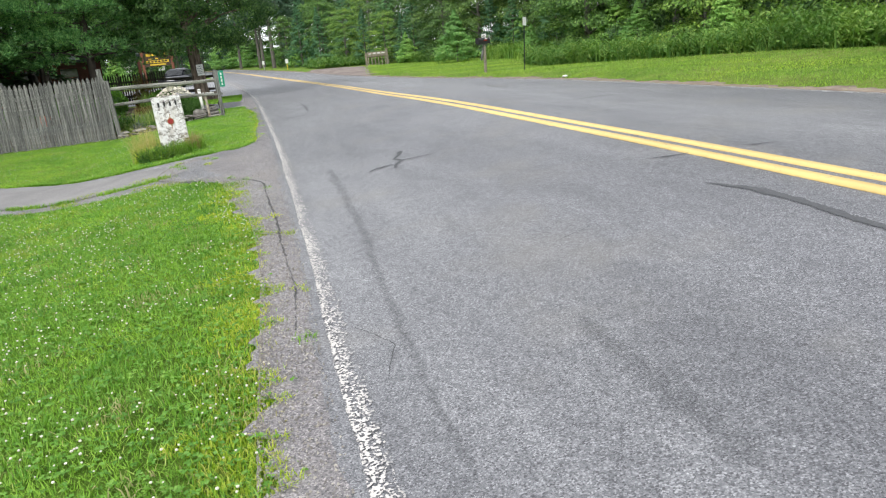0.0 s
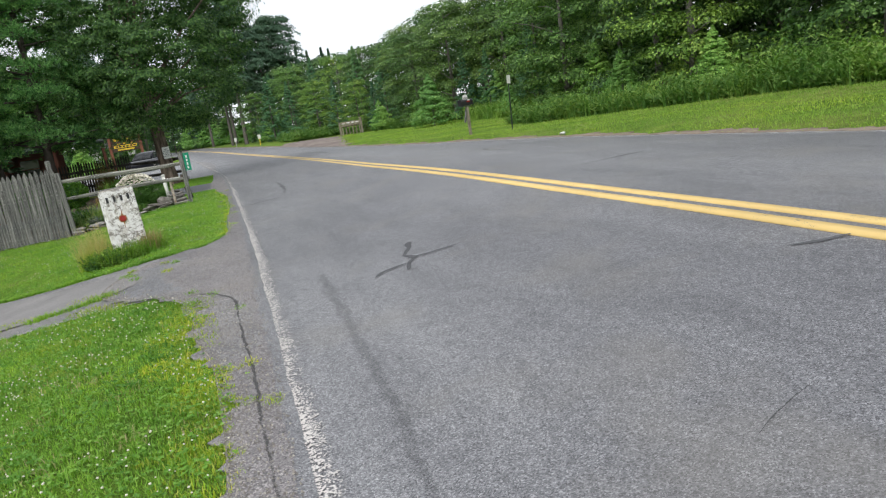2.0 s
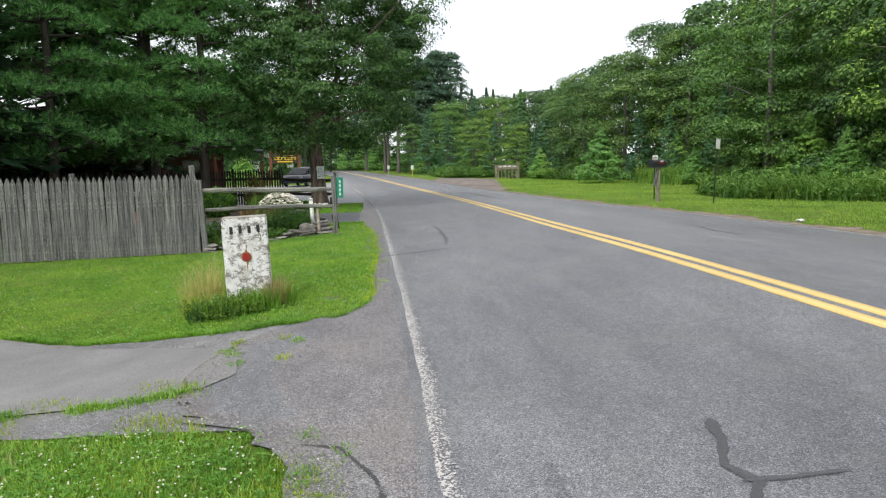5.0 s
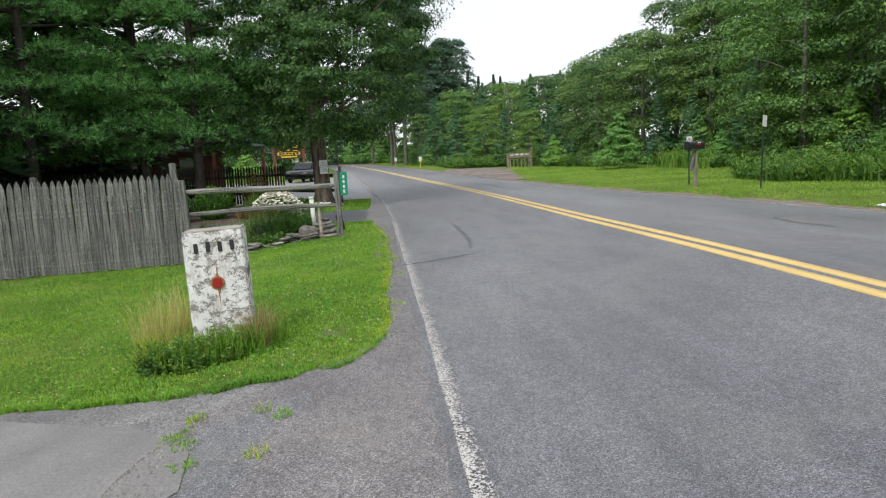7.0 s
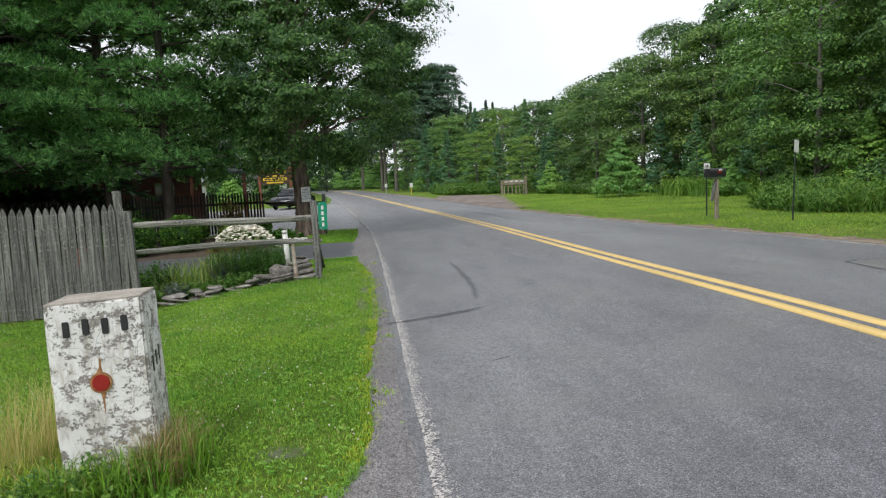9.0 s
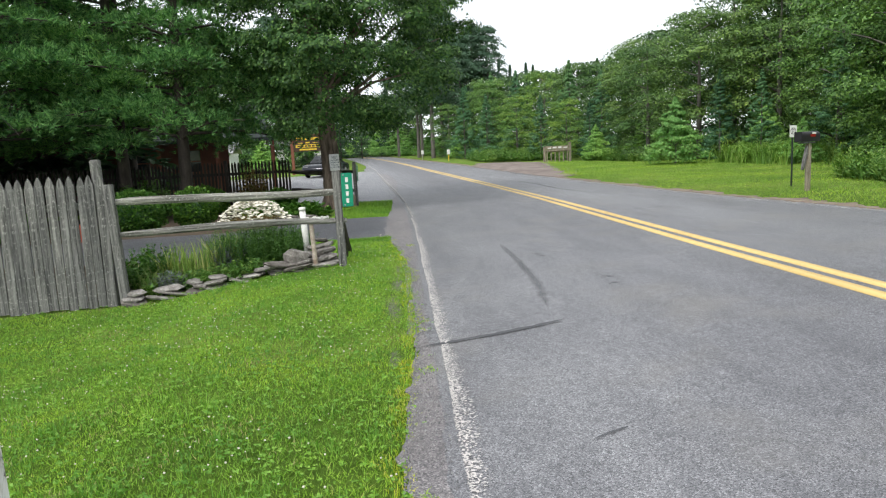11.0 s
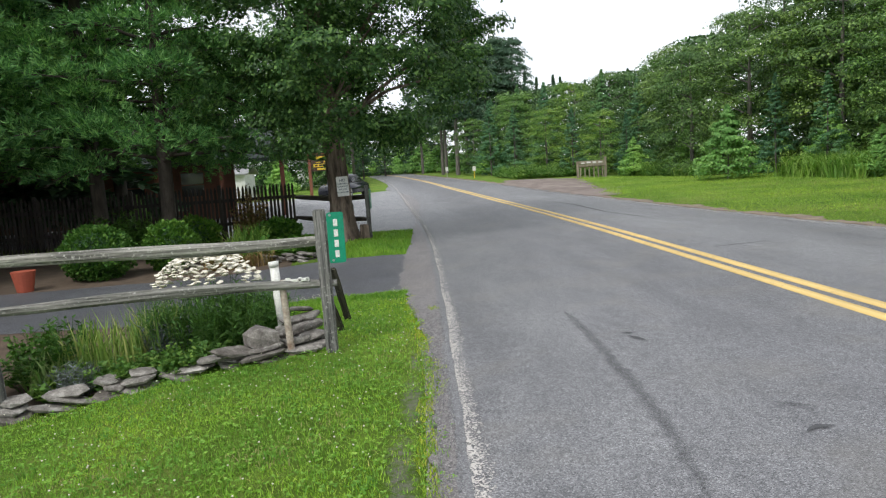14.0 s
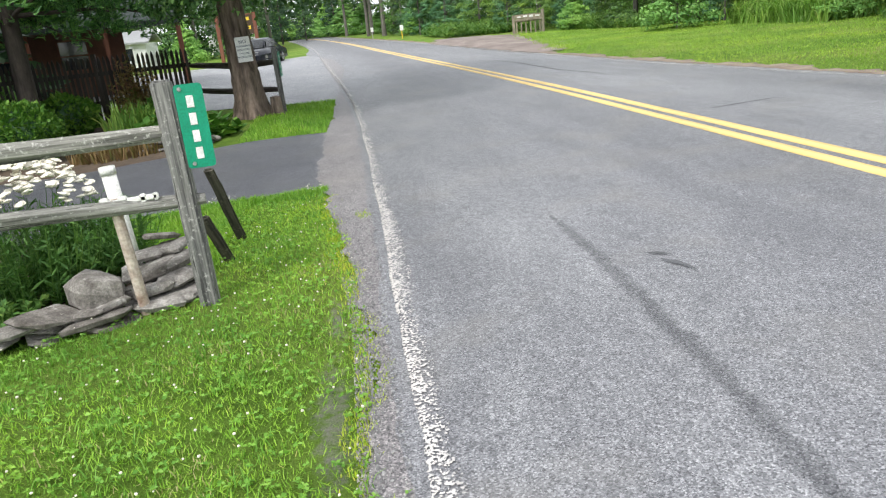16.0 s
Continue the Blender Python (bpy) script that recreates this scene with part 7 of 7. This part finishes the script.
blades(420, disc_area(-0.68, 14.05, 0.13, 0.24), 0.15, 0.46, 0.0024, 1.0, M_DEADGRASS, "dead_grass", "tuft of dead brown grass at the pillar", "grass")
blades(520, disc_area(-1.55, 14.35, 0.26, 0.3), 0.3, 0.8, 0.0022, 0.8, M_DRYGRASS, "straw_grass", "tall straw-coloured grass beside the pillar", "grass")
for k, (wx, wy) in enumerate(((-1.35, 13.8), (-1.15, 13.72), (-0.95, 13.72), (-1.5, 13.95), (-1.25, 13.66), (-1.45, 13.78), (-1.3, 13.95), (-1.08, 13.9), (-0.88, 13.88))):
    leaf_clump("pillar_weed", wx, wy, 0.17, 0.13, 48, 0.05, 0.28, 0.04, M_YARROW if k % 2 else M_WEED, "tangled weed at the pillar's foot", 14, 0.3)


# ---- lawns ----
def worn(x, y):
    """Where the lawn is trodden thin."""
    w = 0
    for cx, cy, rx, ry in WORN:
        w = w + np.exp(-((x - cx) / rx) ** 2 - ((y - cy) / ry) ** 2)
    return np.clip(w, 0, 1)


def lawn_a(n):
    x, y = rng.uniform(-5.5, 0.3, n), rng.uniform(1.2, 13.0, n)
    back = np.interp(x, [-8, -2.6, -1.85, -1.3, -0.7, -0.35, 0.0], [13.95, 10.9, 10.5, 10.27, 10.05, 9.95, 9.6]) + 0.06 * ripple(x * 2, 2)
    ok = (x < edge_x(y) + 0.07 * ripple(y, 1.0) + lobes(y) + 0.08 * rng.normal(size=n) * (rng.uniform(size=n) < 0.2)) & (y < back) & (rng.uniform(size=n) < np.clip(1.25 + x * 0.16, 0.35, 1))
    return x[ok], y[ok]


def lawn_b(n):
    x, y = rng.uniform(-8, 0.95, n), rng.uniform(12.6, 24.9, n)
    front = np.interp(x, [-8, -3.5, -2.6, -1.9, -1.25, -0.65, -0.3, 0.1, 0.3, 0.45], [16.65, 14.1, 13.6, 13.25, 12.95, 12.88, 12.92, 13.15, 13.6, 14.05]) + 0.06 * ripple(x * 2, 3)
    back = np.interp(x, [-8, -3.1, -0.7, -0.25, 0.9], [20.9, 21.6, 22.05, 24.6, 24.85])
    ok = (x < edge_x(y) + 0.06 * ripple(y, 1.0) + lobes(y) + 0.08 * rng.normal(size=n) * (rng.uniform(size=n) < 0.2)) & (y > front) & (y < back) & (np.hypot(x + 1.03, y - 14.27) > 0.3) & (rng.uniform(size=n) > (0.62 + 0.3 * np.sin(y * 4.1 + x * 9)) * worn(x, y)) & (rng.uniform(size=n) < np.clip(1.2 + x * 0.13, 0.3, 1))
    return x[ok], y[ok]


def verge(lo, hi, width):
    """Along the ragged edge of the lawn."""
    def f(n):
        y = rng.uniform(lo, hi, n)
        x = edge_x(y) + 0.07 * ripple(y, 1.0) + lobes(y) + 0.03 - width * rng.uniform(0, 1, n) ** 1.6
        keep = np.sin(y * 3.1) + np.sin(y * 7.7 + 1) + rng.uniform(-1, 2.2, n) > -0.2
        return x[keep], y[keep]
    return f


def lawn_c(n):
    x, y = rng.uniform(-0.7, 0.9, n), rng.uniform(28.8, 33.8, n)
    ok = (x < edge_x(y)) & (x > -0.75 + 0.1 * ripple(y, 2)) & (np.hypot(x + 0.8, y - 32.4) > 0.4)
    return x[ok], y[ok]


rng = np.random.default_rng(23)
blades(360000, lawn_a, 0.012, 0.055, 0.003, 1.35, M_BLADE, "lawn_grass", "short green lawn grass with clover", "grass", short=True)
blades(470000, lawn_b, 0.01, 0.042, 0.0026, 1.45, M_BLADE, "lawn_grass", "short green lawn grass with clover", "grass", short=True)


def tufted(base, count, spread):
    """Small dense tufts scattered over a lawn."""
    def f(n):
        cx, cy = base(count * 3)
        k = rng.integers(0, min(count, len(cx)), n)
        return cx[k] + spread * rng.normal(size=n), cy[k] + spread * rng.normal(size=n)
    return f


blades(16000, tufted(lawn_a, 520, 0.035), 0.03, 0.08, 0.003, 1.2, M_CLOVER, "grass_tufts", "darker coarse grass tufts in the lawn", "grass")
blades(11000, tufted(lawn_b, 560, 0.05), 0.03, 0.075, 0.003, 1.2, M_CLOVER, "grass_tufts", "darker coarse grass tufts in the lawn", "grass")
blades(6000, tufted(lawn_b, 120, 0.1), 0.012, 0.04, 0.0026, 1.3, M_DRYGRASS, "dry_tufts", "dry yellowed patches in the lawn", "grass")
blades(6000, tufted(lawn_a, 110, 0.09), 0.02, 0.06, 0.0036, 1.3, M_DRYGRASS, "dry_tufts", "dry yellowed patches in the lawn", "grass")
blades(22000, verge(1.2, 9.6, 0.34), 0.015, 0.05, 0.0032, 1.1, M_EDGE_BLADE, "edge_grass", "yellowing grass along the lawn's edge", "grass")
blades(9000, verge(13.2, 24.5, 0.13), 0.012, 0.042, 0.0028, 1.1, M_EDGE_BLADE, "edge_grass", "yellowing grass along the lawn's edge", "grass")
blades(9000, lawn_c, 0.03, 0.1, 0.006, 1.0, M_BLADE, "lawn_grass", "small patch of grass by the maple", "grass")


def behind_stones(n):
    """Between the stone edging and the blacktop."""
    x, y = rng.uniform(-1.6, -0.15, n), rng.uniform(22.7, 24.75, n)
    ok = (x > -0.6 - 0.45 * (y - 22.8)) & (y < 24.62 + 0.08 * ripple(x * 3, 2))
    return x[ok], y[ok]


def drive_fringe(n):
    """Along the front of the blacktop."""
    x = rng.uniform(-1.5, 0.62, n)
    y = np.interp(x, [-1.5, -0.9, 0.3, 0.62], [24.63, 24.6, 24.75, 24.8]) + 0.06 * ripple(x * 3, 4) - 0.16 * rng.uniform(-0.35, 1, n) ** 2
    return x, y


blades(16000, behind_stones, 0.02, 0.09, 0.0035, 1.2, M_BLADE, "lawn_grass", "rougher grass behind the stone edging", "grass")
blades(6000, drive_fringe, 0.02, 0.085, 0.0032, 1.2, M_BLADE, "edge_grass", "ragged grass along the blacktop", "grass")


def clover(n, sampler, mat, label):
    x, y = sampler(n)
    m = len(x)
    a = rng.uniform(0, 2 * math.pi, m)
    P, A = [], []
    c = np.stack([x, y, height(x, y) + rng.uniform(0.015, 0.05, m)], 1)
    for k in range(3):
        b = a + k * 2.1
        P.append(c)
        A.append(np.stack([np.cos(b), np.sin(b), rng.uniform(-0.15, 0.35, m)], 1))
    P, A = np.concatenate(P), np.concatenate(A)
    s = rng.uniform(0.014, 0.026, len(P))
    v, f = kites(P, A, s, s * 0.42, np.tile(np.array([0, 0, 1.0]), (len(P), 1)))
    return thing("clover", mesh_np("clover", v, f, mat), None, label, "clover", "", "stuff")


clover(24000, lawn_a, M_CLOVER, "white clover leaves through the lawn")
clover(24000, lawn_b, M_CLOVER, "white clover leaves through the lawn")


def clover_flowers(n, sampler, patchy):
    x, y = sampler(n)
    keep = np.array([noise.noise(Vector((px * patchy, py * patchy, 3.0))) > -0.12 for px, py in zip(x, y)])
    x, y = x[keep], y[keep]
    bm = bmesh.new()
    bmesh.ops.create_icosphere(bm, subdivisions=1, radius=1)
    bv = np.array([tuple(v.co) for v in bm.verts])
    bf = np.array([[v.index for v in f.verts] for f in bm.faces])
    bm.free()
    m = len(x)
    c = np.stack([x, y, height(x, y) + rng.uniform(0.055, 0.105, m)], 1)
    r_ = rng.uniform(0.004, 0.0078, m)
    v = (bv[None] * r_[:, None, None] * np.array([1, 1, 0.8]) + c[:, None]).reshape(-1, 3)
    f = (bf[None] + (np.arange(m) * len(bv))[:, None, None]).reshape(-1, 3)
    return thing("clover_flowers", mesh_np("clover_flowers", v, f, M_CLOVER_FLOWER), None, "small white clover flowers in the lawn", "flowers", "", "stuff")


clover_flowers(6500, lawn_a, 0.9)
clover_flowers(3200, lawn_b, 0.8)
clover_flowers(160, drive_fringe, 0.8)


# ---- far bank and field ----
def bank(n):
    x, y = rng.uniform(8, 19, n), rng.uniform(2, 62, n)
    ok = (x > right_x(y) + 0.12 + 0.24 * ripple(y * 0.7, 7) + 0.13 * rng.normal(size=n)) & ~((y > 42) & (x < 9 + (y - 43) * 0.19))
    return x[ok], y[ok]


blades(150000, bank, 0.02, 0.07, 0.0085, 1.2, M_BANK, "bank_grass", "mown green grass on the far bank", "grass", short=True)


def turnout_edge(n):
    y = rng.uniform(42.3, 61.5, n)
    return 9.05 + (y - 43) * 0.19 + 0.4 * ripple(y * 0.9, 3) + 0.22 * rng.normal(size=n), y


blades(5000, turnout_edge, 0.04, 0.16, 0.014, 1.0, M_BANK, "bank_grass", "ragged grass along the dirt turnout", "grass", short=True)


def weed_belt(n):
    y = rng.uniform(12, 62, n)
    x0 = np.interp(y, [12, 20, 24, 29, 32.5, 35, 40.8, 46.8, 53.5, 62], [17.5, 16.0, 15.0, 13.3, 14.0, 17.0, 17.7, 18.0, 16.6, 15.0])
    x = x0 + 3.2 * rng.uniform(0, 1, n) ** 1.3 + 0.3 * ripple(y, 2)
    thick = np.interp(y, [12, 22, 26, 32, 33, 39.6, 40.6, 46.6, 47.4, 53, 54, 62], [1, 1, 0.9, 0.9, 0.0, 0.0, 0.9, 0.9, -0.2, -0.2, 0.9, 0.7]) + 0.2 * ripple(y * 0.6, 5)
    keep = rng.uniform(size=n) < thick
    return x[keep], y[keep]


def leafy_stalks(n, sampler, h0, h1, leaf, mat, label):
    """Upright weeds: thin stalks set with pointed leaves."""
    x, y = sampler(n)
    n, per = len(x), 11
    k = np.repeat(np.arange(n), per)
    h = rng.uniform(h0, h1, n) * (0.9 + 0.6 * ripple(x * 0.35 + y * 0.55, 4.0))
    t = rng.uniform(0.1, 1.0, n * per)
    a = rng.uniform(0, 2 * math.pi, n * per)
    lean = rng.normal(size=(n, 2)) * 0.12
    p = np.stack([x[k] + lean[k, 0] * t * h[k], y[k] + lean[k, 1] * t * h[k], height(x, y)[k] + t * h[k]], 1)
    s_ = leaf * rng.uniform(0.6, 1.3, n * per) * (1.25 - 0.6 * t)
    v, f = kites(p, np.stack([np.cos(a), np.sin(a), rng.uniform(0.0, 1.1, n * per)], 1), s_, s_ * 0.16, np.tile(np.array([0, 0, 1.0]), (n * per, 1)))
    return thing("tall_weeds", mesh_np("tall_weeds", v, f, mat), None, label, "weeds", "", "stuff")


def pale_patch(n):
    y = rng.uniform(40.4, 47.0, n)
    x = 17.5 + 0.05 * (y - 40) + 1.9 * rng.uniform(0, 1, n) + 0.35 * rng.normal(size=n)
    keep = np.sin(y * 2.3) + np.sin(y * 5.1 + x * 2) + rng.uniform(-1, 2, n) > -0.4
    return x[keep], y[keep]


blades(6500, pale_patch, 0.25, 1.15, 0.022, 1.1, M_WEED_LIGHT, "tall_grass", "patch of tall pale-green grass before the woods", "grass")
leafy_stalks(260, lambda n: (rng.uniform(17.4, 19.5, n), rng.uniform(40.6, 46.8, n)), 0.6, 1.3, 0.2, M_WEED_LIGHT, "patch of tall pale-green weeds before the woods")
leafy_stalks(800, lambda n: (rng.uniform(16.6, 19.5, n), rng.uniform(13, 21, n)), 0.7, 1.6, 0.22, M_WEED_LIGHT, "patch of tall pale-green weeds before the woods")
leafy_stalks(6500, weed_belt, 0.35, 0.95, 0.2, M_WEED, "belt of tall leafy weeds before the woods")
blades(9000, weed_belt, 0.25, 0.9, 0.02, 1.0, M_WEED, "rough_grass", "rough uncut grass before the woods", "grass")
leafy_stalks(2500, lambda n: (rng.uniform(9.0, 16, n), rng.uniform(68, 82, n)), 0.4, 1.0, 0.3, M_WEED, "tall weeds beyond the turnout")


# ---- loose grit on the shoulder ----
def grit(n, lo, hi, width, label):
    y = rng.uniform(lo, hi, n)
    e = edge_x(y)
    x = e + (white_x(y) - 0.1 - e) * rng.uniform(-0.15, 1.0, n) ** 2 * width
    z = height(x, y) + (0.024 if width > 0 else 0.004)
    q = np.stack([x, y, z], 1)
    s_ = rng.uniform(0.003, 0.009, n)
    d = np.array([[1, 0, -0.4], [-0.5, 0.87, -0.4], [-0.5, -0.87, -0.4], [0, 0, 0.8]])
    v = (d[None] * s_[:, None, None] * rng.uniform(0.6, 1.4, (n, 4, 1)) + q[:, None]).reshape(-1, 3)
    f = (np.array([[0, 1, 3], [1, 2, 3], [2, 0, 3]])[None] + (np.arange(n) * 4)[:, None, None]).reshape(-1, 3)
    return thing("grit", mesh_np("grit", v, f, M_CHIP), None, label, "gravel", "", "stuff")


M_CHIP = foliage("stone_chips", [(0, (0.16, 0.155, 0.155)), (0.6, (0.25, 0.24, 0.235)), (1, (0.42, 0.41, 0.39))], 0.9, 0.0)
grit(9000, 1.2, 12.5, 1.0, "loose grey grit along the shoulder")
grit(5000, 12.5, 24.0, 1.0, "loose grey grit along the shoulder")
grit(7000, 18.2, 22.2, -0.62, "loose grey chips on the trodden strip of lawn")

for k, (wx, wy) in enumerate(((0.27, 4.6), (0.2, 3.7), (0.3, 8.7), (0.3, 7.0), (0.12, 9.55), (-0.1, 9.8), (0.33, 6.2), (0.62, 15.2), (0.75, 17.1), (0.9, 23.6), (-0.95, 12.0), (-0.85, 11.85), (-0.86, 12.3), (-0.32, 12.15), (-0.78, 11.55), (-0.45, 12.3), (-0.2, 13.1), (-0.9, 12.05), (-0.4, 11.6))):
    blades(70, disc_area(wx, wy, 0.07, 0.1), 0.015, 0.06, 0.004, 1.3, M_BLADE if k % 3 else M_EDGE_BLADE, "shoulder_weed", "small weed sprouting from the shoulder", "weeds", "stuff")


def broken_edge(n):
    """Straggling grass over the gravel by the driveway."""
    x, y = rng.uniform(-2.6, 0.1, n), rng.uniform(7.6, 11.6, n)
    ok = (x < edge_x(y) + 0.28) & (y < 10.65 - 0.55 * x) & (np.sin(x * 5 + 1) + np.sin(y * 6.3) + np.sin((x + y) * 9) + rng.uniform(-1, 1, n) > 0.9)
    return x[ok], y[ok]


blades(22000, broken_edge, 0.02, 0.065, 0.0035, 1.2, M_EDGE_BLADE, "straggling_grass", "straggling grass over gravel by the driveway", "grass")


def lawn_front(n):
    """Ragged front of the lawn along the driveway."""
    x = rng.uniform(-4.5, 0.42, n)
    y = np.interp(x, [-8, -3.5, -2.6, -1.9, -1.25, -0.65, -0.3, 0.1, 0.3, 0.45], [16.65, 14.1, 13.6, 13.25, 12.95, 12.88, 12.92, 13.15, 13.6, 14.05])
    y = y + 0.06 * ripple(x * 2, 3) + 0.05 * ripple(x * 3.1, 5) + 0.12 * rng.uniform(0, 1, n) ** 1.5 - 0.05
    keep = np.sin(x * 7) + np.sin(x * 16 + 1) + rng.uniform(-0.6, 1.6, n) > -0.1
    return x[keep], y[keep]


blades(9000, lawn_front, 0.02, 0.075, 0.004, 1.2, M_BLADE, "edge_grass", "ragged grass along the driveway", "grass")


def slab_edge(n):
    """Along the broken front of the concrete slab."""
    x = rng.uniform(-4.2, -0.8, n)
    y = np.interp(x, [-8, -2.5, -1.5, -0.95, -0.74], [14.3, 11.3, 10.98, 11.0, 11.2]) - 0.02 + 0.05 * rng.normal(size=n)
    keep = np.sin(x * 4 + 1) + np.sin(x * 9.7) + rng.uniform(-0.8, 1.2, n) > 0.1
    return x[keep], y[keep]


blades(3600, slab_edge, 0.02, 0.085, 0.004, 1.1, M_BLADE, "slab_weeds", "weeds growing along the slab's broken edge", "weeds")
